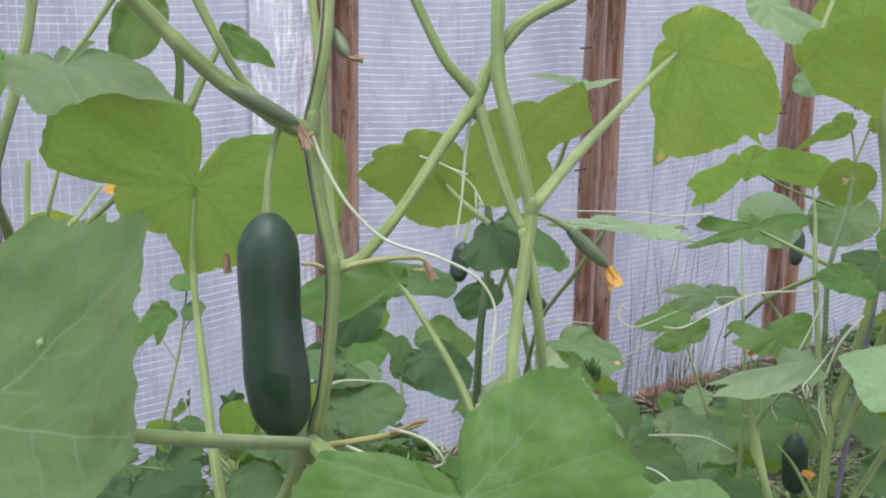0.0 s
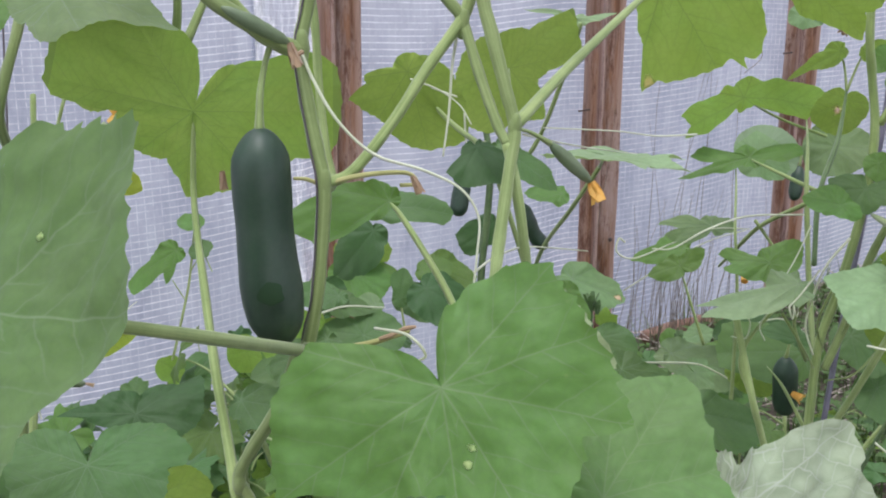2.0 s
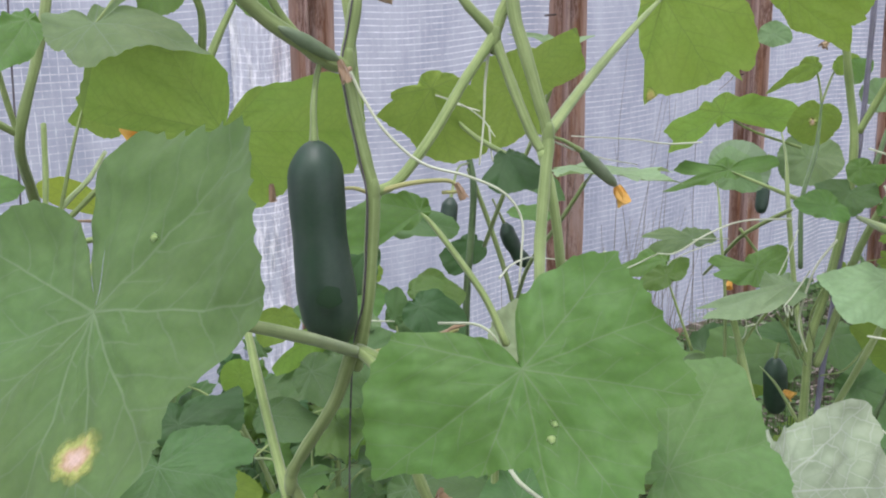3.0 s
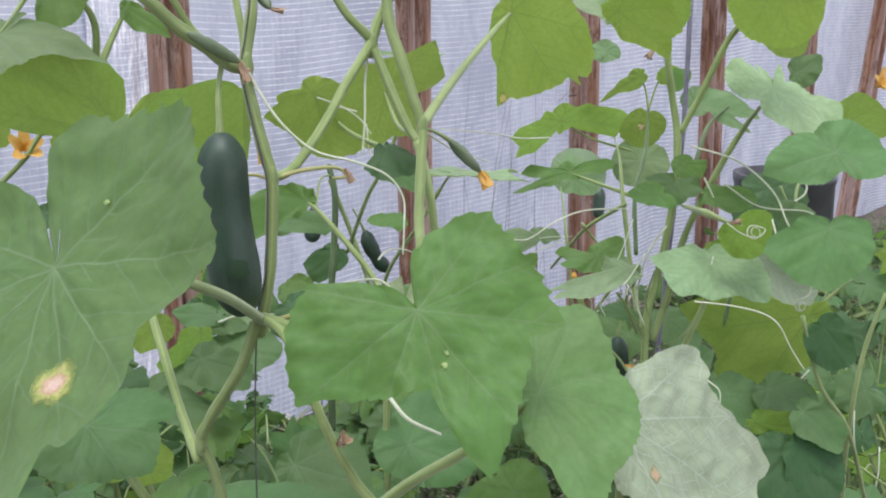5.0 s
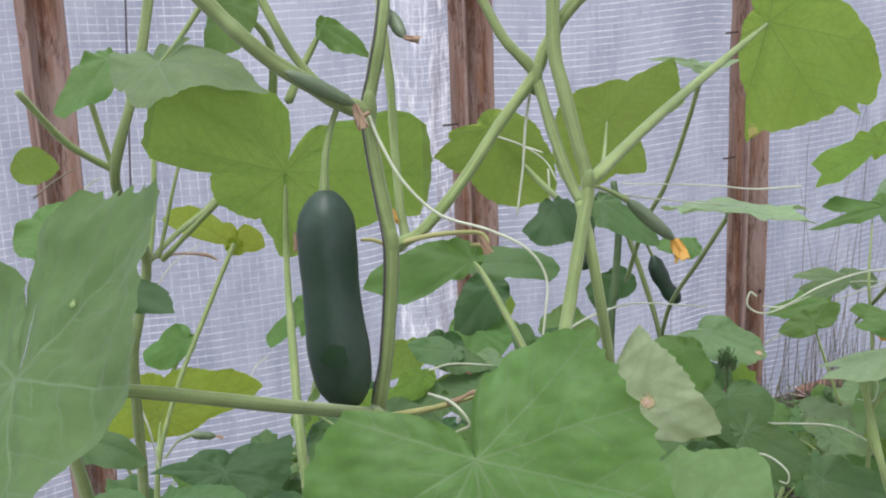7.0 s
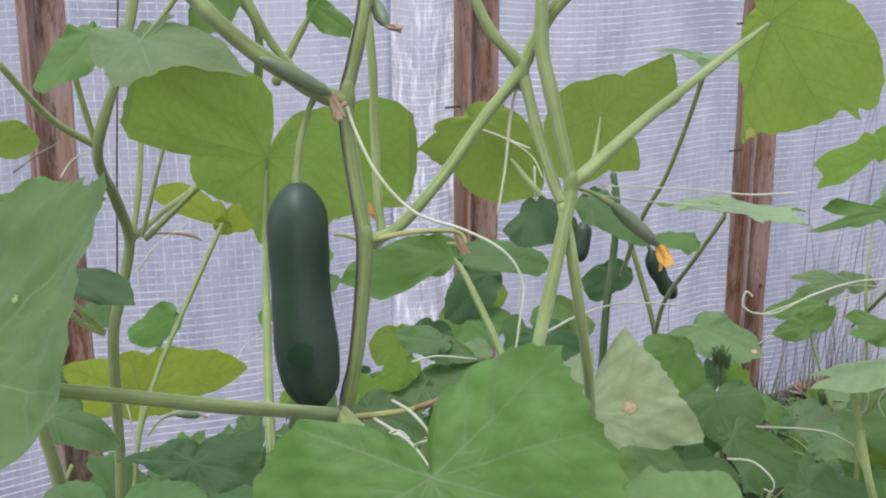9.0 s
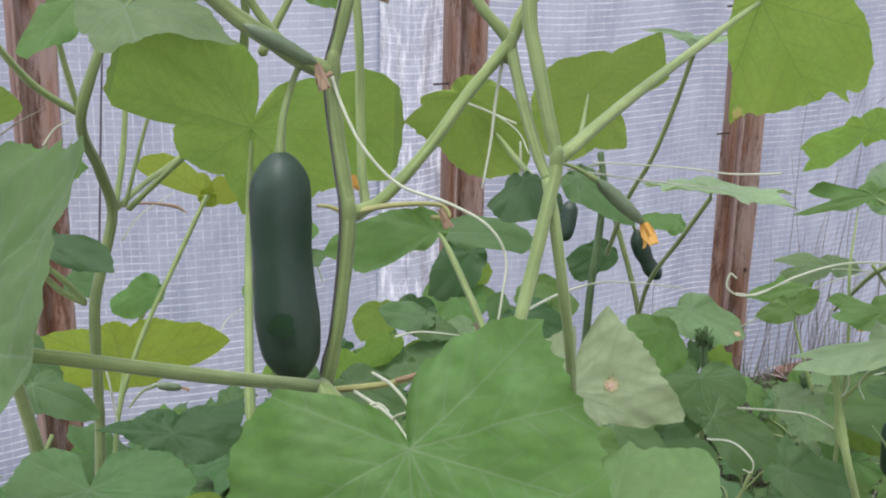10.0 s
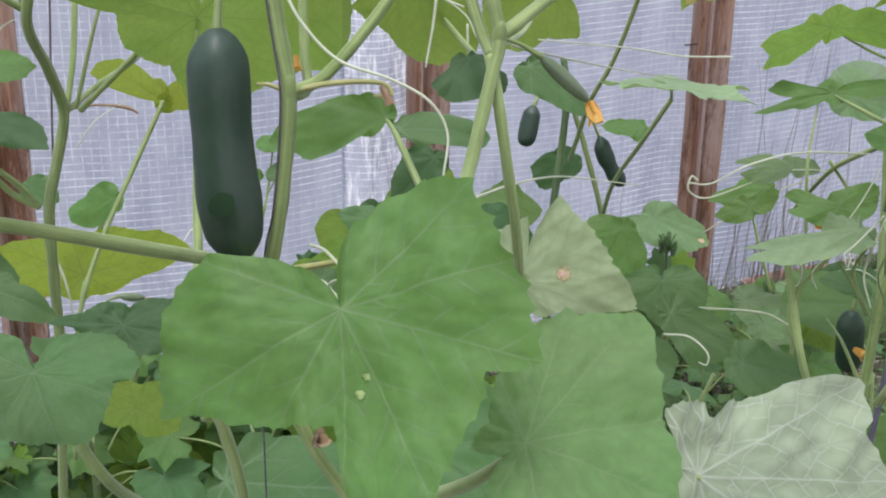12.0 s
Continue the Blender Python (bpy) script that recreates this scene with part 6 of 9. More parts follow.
leaf(right_plant, (0.6530, 1.3300, 0.9271), (0.6837, 1.3288, 0.9290), (-0.06, -0.9, 0.4), 0.1000, LEAF_BACKLIT, stalk=[(0.6363, 1.3254, 0.8835), (0.6450, 1.3290, 0.9080)], rings=8, seed=66, thick=0.0014, shape=((-180, 0.18), (-103, 0.2), (-47, 0.54), (-22, 0.93), (0, 1.0), (25, 0.74), (68, 0.42), (180, 0.18)))
leaf(right_plant, (0.7197, 1.0236, 0.8613), (0.6704, 1.0148, 0.8464), (-0.0374, -0.8016, 0.5966), 0.1000, LEAF_GREY, rings=8, seed=67, shape=(0.59, 0.61, 0.62, 0.61, 0.57, 0.53, 0.49, 0.45, 0.41, 0.36, 0.32, 0.29, 0.36, 0.42, 0.48, 0.54, 0.60, 0.76, 1.03, 0.95, 0.87, 0.79, 0.70, 0.64, 0.62, 0.61, 0.59, 0.58, 0.56, 0.55, 0.53, 0.52, 0.52, 0.54, 0.56, 0.57, 0.59))
leaf(right_plant, (0.7257, 1.1558, 0.9929), (0.7571, 1.1423, 0.9675), (-0.0605, -0.9114, 0.4070), 0.1000, LEAF_BACKLIT, rings=8, seed=68, shape=(0.65, 0.60, 0.56, 0.51, 0.46, 0.41, 0.38, 0.46, 0.52, 0.58, 0.64, 0.70, 0.76, 0.82, 0.88, 0.92, 0.96, 1.00, 1.05, 1.00, 0.95, 0.90, 0.85, 0.80, 0.75, 0.70, 0.64, 0.67, 0.70, 0.74, 0.78, 0.82, 0.85, 0.80, 0.75, 0.70, 0.65))
leaf(right_plant, (0.5513, 1.2591, 0.7059), (0.4981, 1.2658, 0.7111), (-0.0248, -0.7296, 0.6834), 0.1000, LEAF, rings=9, seed=69, shape=(0.61, 0.58, 0.55, 0.53, 0.50, 0.47, 0.45, 0.45, 0.45, 0.45, 0.45, 0.45, 0.44, 0.44, 0.44, 0.44, 0.44, 0.44, 0.43, 0.47, 0.51, 0.55, 0.59, 0.63, 0.67, 0.72, 0.81, 0.92, 0.92, 0.73, 0.79, 1.03, 0.96, 0.90, 0.67, 0.28, 0.29, 0.31, 0.32, 0.33, 0.34, 0.36, 0.37, 0.38, 0.39, 0.41, 0.44, 0.50, 0.56, 0.62, 0.68, 0.74, 0.80, 0.84, 0.80, 0.77, 0.74, 0.70, 0.67, 0.64, 0.61))
leaf(right_plant, (0.5394, 1.5117, 0.6818), (0.4723, 1.5162, 0.6849), (0.0042, -0.5363, 0.8440), 0.1000, LEAF_GREY, rings=9, seed=70, shape=(0.50, 0.49, 0.47, 0.46, 0.44, 0.42, 0.40, 0.38, 0.36, 0.34, 0.33, 0.31, 0.29, 0.27, 0.25, 0.23, 0.20, 0.26, 0.33, 0.39, 0.46, 0.53, 0.60, 0.67, 0.74, 0.81, 0.87, 0.96, 0.63, 0.82, 1.02, 0.96, 0.88, 0.79, 0.65, 0.51, 0.37, 0.28, 0.28, 0.28, 0.28, 0.28, 0.28, 0.28, 0.28, 0.28, 0.28, 0.28, 0.28, 0.28, 0.28, 0.30, 0.33, 0.36, 0.39, 0.42, 0.45, 0.48, 0.51, 0.51, 0.50))
leaf(right_plant, (0.9826, 1.6869, 0.7049), (1.0455, 1.6657, 0.6805), (-0.0374, -0.8016, 0.5966), 0.1000, LEAF_DEEP_SHADE, rings=8, seed=71, shape=(0.65, 0.62, 0.59, 0.56, 0.53, 0.50, 0.47, 0.44, 0.42, 0.48, 0.53, 0.58, 0.63, 0.67, 0.72, 0.84, 0.96, 1.07, 0.99, 0.91, 0.84, 0.78, 0.72, 0.67, 0.61, 0.56, 0.50, 0.45, 0.45, 0.48, 0.52, 0.56, 0.60, 0.62, 0.64, 0.65, 0.65))
leaf(right_plant, (0.8941, 1.5883, 0.6924), (0.9304, 1.5707, 0.6710), (-0.0374, -0.8016, 0.5966), 0.1000, LEAF_DEEP_SHADE, rings=8, seed=72, shape=(0.47, 0.47, 0.47, 0.47, 0.47, 0.48, 0.48, 0.48, 0.48, 0.48, 0.61, 0.73, 0.85, 0.97, 1.09, 1.16, 1.20, 1.24, 1.20, 1.09, 0.98, 0.86, 0.77, 0.72, 0.68, 0.64, 0.60, 0.56, 0.53, 0.52, 0.51, 0.50, 0.49, 0.48, 0.46, 0.47, 0.47))
leaf(right_plant, (0.4829, 1.4080, 0.6578), (0.4447, 1.4011, 0.6490), (-0.0248, -0.7296, 0.6834), 0.1000, LEAF, stalk=[(0.5136, 1.3843, 0.5642), (0.4958, 1.3977, 0.6167)], thick=0.0018, rings=8, seed=73, shape=(0.73, 0.67, 0.60, 0.53, 0.47, 0.40, 0.33, 0.26, 0.31, 0.37, 0.42, 0.47, 0.53, 0.58, 0.64, 0.69, 0.79, 0.92, 1.04, 0.87, 0.70, 0.53, 0.50, 0.47, 0.44, 0.41, 0.39, 0.36, 0.33, 0.30, 0.35, 0.51, 0.67, 0.84, 1.02, 0.89, 0.74))
leaf(right_plant, (0.6189, 1.3277, 0.5790), (0.5236, 1.3303, 0.5797), (-0.0121, -0.6495, 0.7602), 0.1000, LEAF_SOFT, rings=8, seed=74, shape=(0.23, 0.25, 0.26, 0.27, 0.28, 0.30, 0.31, 0.32, 0.33, 0.35, 0.38, 0.45, 0.53, 0.60, 0.67, 0.73, 0.90, 1.05, 1.04, 1.04, 1.04, 0.79, 0.59, 0.51, 0.44, 0.37, 0.29, 0.22, 0.14, 0.15, 0.16, 0.17, 0.18, 0.20, 0.21, 0.22, 0.23))
leaf(right_plant, (0.6758, 1.0206, 0.6054), (0.7192, 1.0015, 0.5898), (-0.0121, -0.6495, 0.7602), 0.1000, LEAF_DARK, rings=8, seed=75, shape=(0.28, 0.25, 0.21, 0.17, 0.20, 0.26, 0.32, 0.38, 0.43, 0.49, 0.55, 0.61, 0.68, 0.80, 0.93, 1.06, 1.15, 1.14, 1.12, 1.11, 1.10, 1.01, 0.94, 0.87, 0.80, 0.72, 0.66, 0.62, 0.58, 0.54, 0.51, 0.47, 0.43, 0.39, 0.36, 0.32, 0.28))
leaf(right_plant, (0.6297, 1.0237, 0.6028), (0.6593, 0.9962, 0.5798), (-0.0121, -0.6495, 0.7602), 0.1000, LEAF_DARK, rings=8, seed=76, shape=(0.43, 0.46, 0.49, 0.52, 0.55, 0.58, 0.60, 0.63, 0.66, 0.69, 0.72, 0.79, 0.86, 0.94, 1.01, 1.09, 1.11, 1.13, 1.16, 1.08, 0.99, 0.89, 0.79, 0.70, 0.63, 0.61, 0.59, 0.58, 0.56, 0.54, 0.53, 0.51, 0.49, 0.48, 0.46, 0.44, 0.43))
leaf(right_plant, (0.6634, 0.9137, 0.5835), (0.6690, 0.8982, 0.5503), (-0.0595, -0.9074, 0.4161), 0.1000, LEAF_DEEP_SHADE, rings=8, seed=77, shape=(0.46, 0.48, 0.49, 0.51, 0.53, 0.54, 0.60, 0.71, 0.81, 0.91, 1.02, 1.10, 1.18, 1.25, 1.32, 1.39, 1.47, 1.53, 1.50, 1.47, 1.44, 1.42, 1.15, 0.95, 0.77, 0.70, 0.64, 0.59, 0.53, 0.47, 0.41, 0.38, 0.39, 0.41, 0.43, 0.44, 0.46))
leaf(right_plant, (0.6357, 0.9689, 0.5899), (0.6983, 0.9587, 0.5816), (-0.0218, -0.7112, 0.7027), 0.1000, LEAF_BACKLIT, rings=8, seed=78, shape=(0.14, 0.14, 0.13, 0.12, 0.12, 0.11, 0.10, 0.10, 0.15, 0.19, 0.24, 0.28, 0.33, 0.37, 0.42, 0.46, 0.68, 1.06, 1.18, 0.76, 0.26, 0.25, 0.24, 0.23, 0.23, 0.22, 0.21, 0.21, 0.20, 0.19, 0.19, 0.18, 0.17, 0.16, 0.16, 0.15, 0.14))
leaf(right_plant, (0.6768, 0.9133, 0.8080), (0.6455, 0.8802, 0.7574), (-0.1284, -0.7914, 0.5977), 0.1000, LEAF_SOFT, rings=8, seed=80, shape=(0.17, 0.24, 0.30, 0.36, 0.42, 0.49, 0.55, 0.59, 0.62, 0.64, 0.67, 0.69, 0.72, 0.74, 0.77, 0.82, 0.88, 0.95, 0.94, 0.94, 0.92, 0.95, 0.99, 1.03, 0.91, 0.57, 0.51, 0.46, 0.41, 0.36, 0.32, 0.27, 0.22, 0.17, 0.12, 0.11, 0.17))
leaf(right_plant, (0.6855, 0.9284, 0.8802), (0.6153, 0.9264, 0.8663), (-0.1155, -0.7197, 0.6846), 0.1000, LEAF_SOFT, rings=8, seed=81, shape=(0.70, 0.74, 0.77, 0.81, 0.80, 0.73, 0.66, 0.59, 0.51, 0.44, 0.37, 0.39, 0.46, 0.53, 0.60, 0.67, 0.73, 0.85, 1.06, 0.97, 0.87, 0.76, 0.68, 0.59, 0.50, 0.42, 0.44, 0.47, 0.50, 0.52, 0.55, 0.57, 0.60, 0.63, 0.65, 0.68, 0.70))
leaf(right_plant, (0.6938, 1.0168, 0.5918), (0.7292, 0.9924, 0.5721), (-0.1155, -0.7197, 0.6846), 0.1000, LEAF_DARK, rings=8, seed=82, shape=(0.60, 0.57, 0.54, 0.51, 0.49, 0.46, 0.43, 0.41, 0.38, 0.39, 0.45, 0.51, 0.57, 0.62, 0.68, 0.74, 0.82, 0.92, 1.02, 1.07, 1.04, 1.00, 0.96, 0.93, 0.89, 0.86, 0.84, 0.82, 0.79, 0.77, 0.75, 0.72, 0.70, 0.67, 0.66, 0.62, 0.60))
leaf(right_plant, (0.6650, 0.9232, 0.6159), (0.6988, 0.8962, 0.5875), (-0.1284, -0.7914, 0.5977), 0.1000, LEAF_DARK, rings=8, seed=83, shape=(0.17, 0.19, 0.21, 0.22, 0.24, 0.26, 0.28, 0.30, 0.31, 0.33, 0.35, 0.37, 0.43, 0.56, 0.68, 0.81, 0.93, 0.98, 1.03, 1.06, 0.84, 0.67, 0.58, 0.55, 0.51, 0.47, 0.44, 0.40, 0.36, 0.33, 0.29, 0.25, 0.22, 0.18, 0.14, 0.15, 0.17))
leaf(right_plant, (0.6519, 0.9164, 0.5768), (0.6960, 0.8905, 0.5414), (-0.1438, -0.8754, 0.4615), 0.1000, LEAF_DEEP_SHADE, rings=8, seed=84, shape=(0.50, 0.45, 0.39, 0.34, 0.28, 0.23, 0.24, 0.31, 0.38, 0.45, 0.52, 0.59, 0.66, 0.73, 0.80, 0.87, 0.94, 0.99, 1.05, 1.09, 1.12, 1.12, 1.12, 1.12, 1.13, 1.13, 1.13, 1.09, 1.01, 0.93, 0.86, 0.78, 0.72, 0.66, 0.61, 0.55, 0.50))
leaf(right_plant, (0.7406, 1.0270, 0.6706), (0.7628, 1.0078, 0.6362), (-0.1486, -0.9010, 0.4075), 0.1000, LEAF_DEEP_SHADE, rings=8, seed=85, shape=(0.28, 0.30, 0.32, 0.34, 0.36, 0.38, 0.40, 0.42, 0.44, 0.46, 0.48, 0.50, 0.52, 0.54, 0.62, 0.77, 0.92, 1.11, 1.10, 1.09, 1.08, 1.06, 1.00, 0.94, 0.87, 0.81, 0.75, 0.68, 0.62, 0.56, 0.49, 0.43, 0.36, 0.30, 0.24, 0.26, 0.28))
leaf(right_plant, (0.5493, 1.0924, 1.0433), (0.5726, 1.0661, 0.9937), (-0.1486, -0.9010, 0.4075), 0.1000, LEAF_SUN, rings=9, seed=86, shape=(0.51, 0.49, 0.47, 0.46, 0.44, 0.42, 0.44, 0.46, 0.47, 0.49, 0.51, 0.52, 0.54, 0.56, 0.57, 0.59, 0.60, 0.62, 0.64, 0.65, 0.68, 0.72, 0.75, 0.79, 0.83, 0.86, 0.90, 0.94, 0.97, 1.00, 1.03, 1.04, 1.01, 0.98, 0.96, 0.93, 0.91, 0.88, 0.85, 0.84, 0.82, 0.81, 0.80, 0.78, 0.77, 0.75, 0.74, 0.73, 0.71, 0.70, 0.68, 0.67, 0.65, 0.63, 0.61, 0.60, 0.58, 0.56, 0.54, 0.53, 0.51))
leaf(right_plant, (0.6561, 1.0210, 1.0362), (0.6703, 0.9930, 0.9795), (-0.1486, -0.9010, 0.4075), 0.1000, LEAF_SUN, rings=9, seed=87, shape=(0.53, 0.51, 0.50, 0.48, 0.49, 0.51, 0.53, 0.55, 0.56, 0.58, 0.60, 0.62, 0.64, 0.66, 0.68, 0.70, 0.72, 0.74, 0.75, 0.78, 0.81, 0.84, 0.87, 0.89, 0.93, 0.94, 0.95, 0.96, 0.97, 0.99, 1.00, 0.99, 0.98, 0.97, 0.96, 0.95, 0.94, 0.93, 0.92, 0.91, 0.90, 0.89, 0.87, 0.85, 0.82, 0.79, 0.76, 0.73, 0.71, 0.69, 0.68, 0.66, 0.65, 0.63, 0.62, 0.60, 0.59, 0.57, 0.56, 0.54, 0.53))
leaf(right_plant, (0.8889, 1.4232, 0.9197), (0.9282, 1.4277, 0.9440), (-0.1486, -0.9010, 0.4075), 0.1000, LEAF_DARK, rings=8, seed=88, shape=(0.27, 0.24, 0.22, 0.19, 0.19, 0.23, 0.27, 0.31, 0.35, 0.40, 0.44, 0.48, 0.52, 0.56, 0.60, 0.65, 0.77, 0.93, 1.06, 0.97, 0.88, 0.80, 0.69, 0.67, 0.63, 0.60, 0.57, 0.53, 0.50, 0.47, 0.44, 0.41, 0.38, 0.36, 0.33, 0.30, 0.27))
leaf(right_plant, (0.8013, 1.1185, 0.8869), (0.8408, 1.1030, 0.8778), (-0.1122, -0.7013, 0.7040), 0.1000, LEAF_BACKLIT, rings=8, seed=89, shape=(0.54, 0.56, 0.57, 0.59, 0.61, 0.63, 0.65, 0.67, 0.79, 0.93, 1.06, 1.16, 1.20, 1.23, 1.26, 1.29, 1.23, 1.17, 1.10, 1.03, 0.88, 0.71, 0.55, 0.38, 0.31, 0.33, 0.35, 0.37, 0.38, 0.40, 0.42, 0.44, 0.46, 0.48, 0.50, 0.52, 0.54))
stem(right_plant, [(0.8360, 1.0683, 0.6934), (0.8087, 1.0584, 0.6303), (0.7892, 1.0443, 0.5545), (0.8004, 1.0691, 0.4440), (0.8150, 1.0792, 0.2722)], [0.0024, 0.0029, 0.0030], STEM, name='side_shoot')
stem(right_plant, [(0.7165, 1.0339, 0.6830), (0.7316, 1.0146, 0.6098), (0.7601, 0.9986, 0.5608), (0.8011, 1.0219, 0.4657)], [0.0024, 0.0026], STEM, name='side_shoot')
blossom(right_plant, (0.8910, 1.2146, 0.9182), (0.2, -0.6, 0.3), 0.018, PETAL, 41, "yellow open flower", 0.7)
blossom(right_plant, (0.5579, 1.3869, 0.6537), (-0.2, -0.6, -0.3), 0.014, PETAL, 42, "small orange flower", 0.3)
fruit(right_plant, (0.5717, 1.2353, 0.6069), (0.5772, 1.2393, 0.5375), 0.0135, FRUIT, shape=(0.7, 1.0, 1.0, 0.98, 0.85), stalk=[(0.5783, 1.2421, 0.6350)], label="short dark green cucumber low on the plant", seed=17, warts=0.08, stalk_r=0.0018)
blossom(right_plant, (0.5707, 1.1981, 0.5805), (0.5, -0.4, -0.2), 0.014, PETAL, 43, "small orange flower", 0.3)
blossom(right_plant, (0.5710, 1.2272, 0.6872), (0.3, -0.6, 0.1), 0.012, PETAL, 44, "small orange flower", 0.3)
fruit(rear_plant, (0.7783, 1.9743, 0.6686), (0.7701, 1.9604, 0.6112), 0.0115, FRUIT, shape=(0.7, 1.0, 1.0, 0.85), label="short dark green cucumber by the film", seed=18, stalk=[(0.7859, 1.9850, 0.7130)], stalk_r=0.0018)
leaf(right_plant, (0.5621, 1.0773, 0.8153), (0.5320, 1.0842, 0.8213), (-0.0218, -0.7112, 0.7027), 0.1000, LEAF, rings=8, seed=90, shape=(0.60, 0.64, 0.68, 0.65, 0.62, 0.59, 0.56, 0.53, 0.50, 0.47, 0.44, 0.41, 0.47, 0.57, 0.68, 0.78, 0.89, 0.99, 1.09, 1.00, 0.92, 0.84, 0.77, 0.73, 0.68, 0.63, 0.58, 0.53, 0.48, 0.43, 0.37, 0.40, 0.44, 0.48, 0.52, 0.56, 0.60))
leaf(right_plant, (0.6177, 1.1502, 0.8391), (0.6325, 1.1396, 0.8228), (-0.0478, -0.8548, 0.5168), 0.1000, LEAF, rings=8, seed=91, shape=(0.50, 0.47, 0.47, 0.47, 0.48, 0.49, 0.50, 0.51, 0.52, 0.53, 0.54, 0.55, 1.21, 1.18, 1.15, 1.12, 1.09, 1.06, 1.03, 0.98, 0.94, 0.89, 0.85, 0.81, 0.78, 0.76, 0.74, 0.71, 0.69, 0.66, 0.64, 0.62, 0.59, 0.57, 0.55, 0.52, 0.50))
leaf(right_plant, (0.5566, 1.1452, 0.6590), (0.5278, 1.1556, 0.6666), (-0.0046, -0.5991, 0.8007), 0.1000, LEAF_DARK, rings=8, seed=92, shape=(0.34, 0.34, 0.33, 0.32, 0.31, 0.31, 0.30, 0.29, 0.29, 0.28, 0.27, 0.26, 0.26, 0.25, 0.39, 0.59, 0.79, 0.99, 1.20, 1.13, 1.05, 0.98, 0.90, 0.81, 0.72, 0.63, 0.54, 0.45, 0.40, 0.39, 0.39, 0.38, 0.37, 0.36, 0.36, 0.35, 0.34))
leaf(right_plant, (0.5632, 1.3729, 0.5316), (0.6130, 1.3608, 0.5228), (-0.0046, -0.5991, 0.8007), 0.1000, LEAF_BACKLIT, rings=8, seed=93, shape=(0.45, 0.45, 0.46, 0.48, 0.50, 0.52, 0.53, 0.55, 0.57, 0.59, 0.61, 0.62, 0.64, 0.66, 0.82, 0.96, 1.09, 1.22, 1.09, 0.96, 0.79, 0.76, 0.72, 0.67, 0.63, 0.58, 0.54, 0.50, 0.45, 0.43, 0.43, 0.43, 0.43, 0.44, 0.44, 0.44, 0.45))
leaf(right_plant, (0.7194, 1.3580, 0.5213), (0.7743, 1.3410, 0.5058), (-0.0218, -0.7112, 0.7027), 0.1000, LEAF_DARK, rings=8, seed=94, shape=(0.45, 0.42, 0.40, 0.37, 0.35, 0.40, 0.44, 0.48, 0.52, 0.56, 0.60, 0.64, 0.68, 0.71, 0.86, 0.97, 1.09, 1.12, 1.09, 1.07, 1.05, 1.01, 0.95, 0.89, 0.83, 0.77, 0.70, 0.68, 0.65, 0.63, 0.60, 0.57, 0.55, 0.52, 0.50, 0.47, 0.45))
leaf(right_plant, (0.6873, 1.3743, 0.5821), (0.7253, 1.3528, 0.5614), (-0.0218, -0.7112, 0.7027), 0.1000, LEAF_DARK, rings=8, seed=95, shape=(0.46, 0.44, 0.42, 0.40, 0.37, 0.41, 0.45, 0.49, 0.52, 0.56, 0.60, 0.64, 0.68, 0.76, 0.90, 1.03, 1.17, 1.23, 1.23, 1.22, 1.22, 1.21, 1.05, 0.91, 0.78, 0.69, 0.67, 0.65, 0.63, 0.61, 0.59, 0.57, 0.54, 0.52, 0.50, 0.48, 0.46))
stem(right_plant, [(0.5489, 1.1069, 0.7142), (0.5435, 1.1215, 0.6860), (0.5643, 1.1403, 0.6402)], [0.00141, 0.00207], STEM_PALE, name='side_shoot')
stem(right_plant, [(0.5391, 1.1880, 0.6147), (0.5513, 1.1634, 0.6011), (0.5676, 1.1343, 0.5693)], [0.00056, 0.0015, 0.00207], STEM_PALE, name='side_shoot')
stem(right_plant, [(0.7046, 1.1750, 0.6165), (0.6761, 1.1706, 0.5866), (0.6372, 1.1570, 0.5129), (0.6102, 1.1394, 0.4258)], [0.00188, 0.00282], STEM_DARK, name='side_shoot')
tendril(right_plant, [(0.4789, 1.1096, 0.7012), (0.4962, 1.1066, 0.6942), (0.4935, 1.1029, 0.6768), (0.4798, 1.1042, 0.6777)], r=0.00074)
tendril(right_plant, [(0.5603, 1.1125, 0.7428), (0.5377, 1.0898, 0.7255), (0.5251, 1.0787, 0.7173)], r=0.00074, coil=2, coil_r=0.007, axis=(1, -0.3, 0.2))
tendril(right_plant, [(0.5473, 0.8911, 0.6693), (0.5588, 0.8878, 0.6588), (0.5586, 0.8847, 0.6451)], r=0.00074)
tendril(right_plant, [(0.7995, 1.2120, 0.8136), (0.8006, 1.2062, 0.7881), (0.7699, 1.2048, 0.7711)], r=0.00123)
tendril(right_plant, [(0.6567, 1.1218, 0.8186), (0.6963, 1.1127, 0.7925), (0.7497, 1.1070, 0.7861), (0.7656, 1.1034, 0.7762)], r=0.00098)
tendril(right_plant, [(0.6186, 1.1348, 0.8621), (0.6513, 1.0783, 0.8515), (0.6758, 1.0391, 0.8235), (0.6809, 1.0115, 0.7940), (0.6904, 0.9824, 0.7600), (0.6930, 0.9750, 0.7282), (0.6787, 0.9740, 0.7185)], r=0.0009, coil=1.5, coil_r=0.006, axis=(0, -1, 0))
tendril(right_plant, [(0.5869, 1.1172, 0.7733), (0.5668, 1.1132, 0.7482), (0.5553, 1.1076, 0.7197), (0.5486, 1.1016, 0.6908), (0.5565, 1.0949, 0.6639)], r=0.00107)
tendril(right_plant, [(0.5438, 1.1253, 0.7938), (0.4807, 1.0810, 0.8026), (0.4347, 1.0332, 0.8021), (0.4058, 1.0317, 0.7852), (0.3881, 1.0329, 0.7842)], r=0.00082)
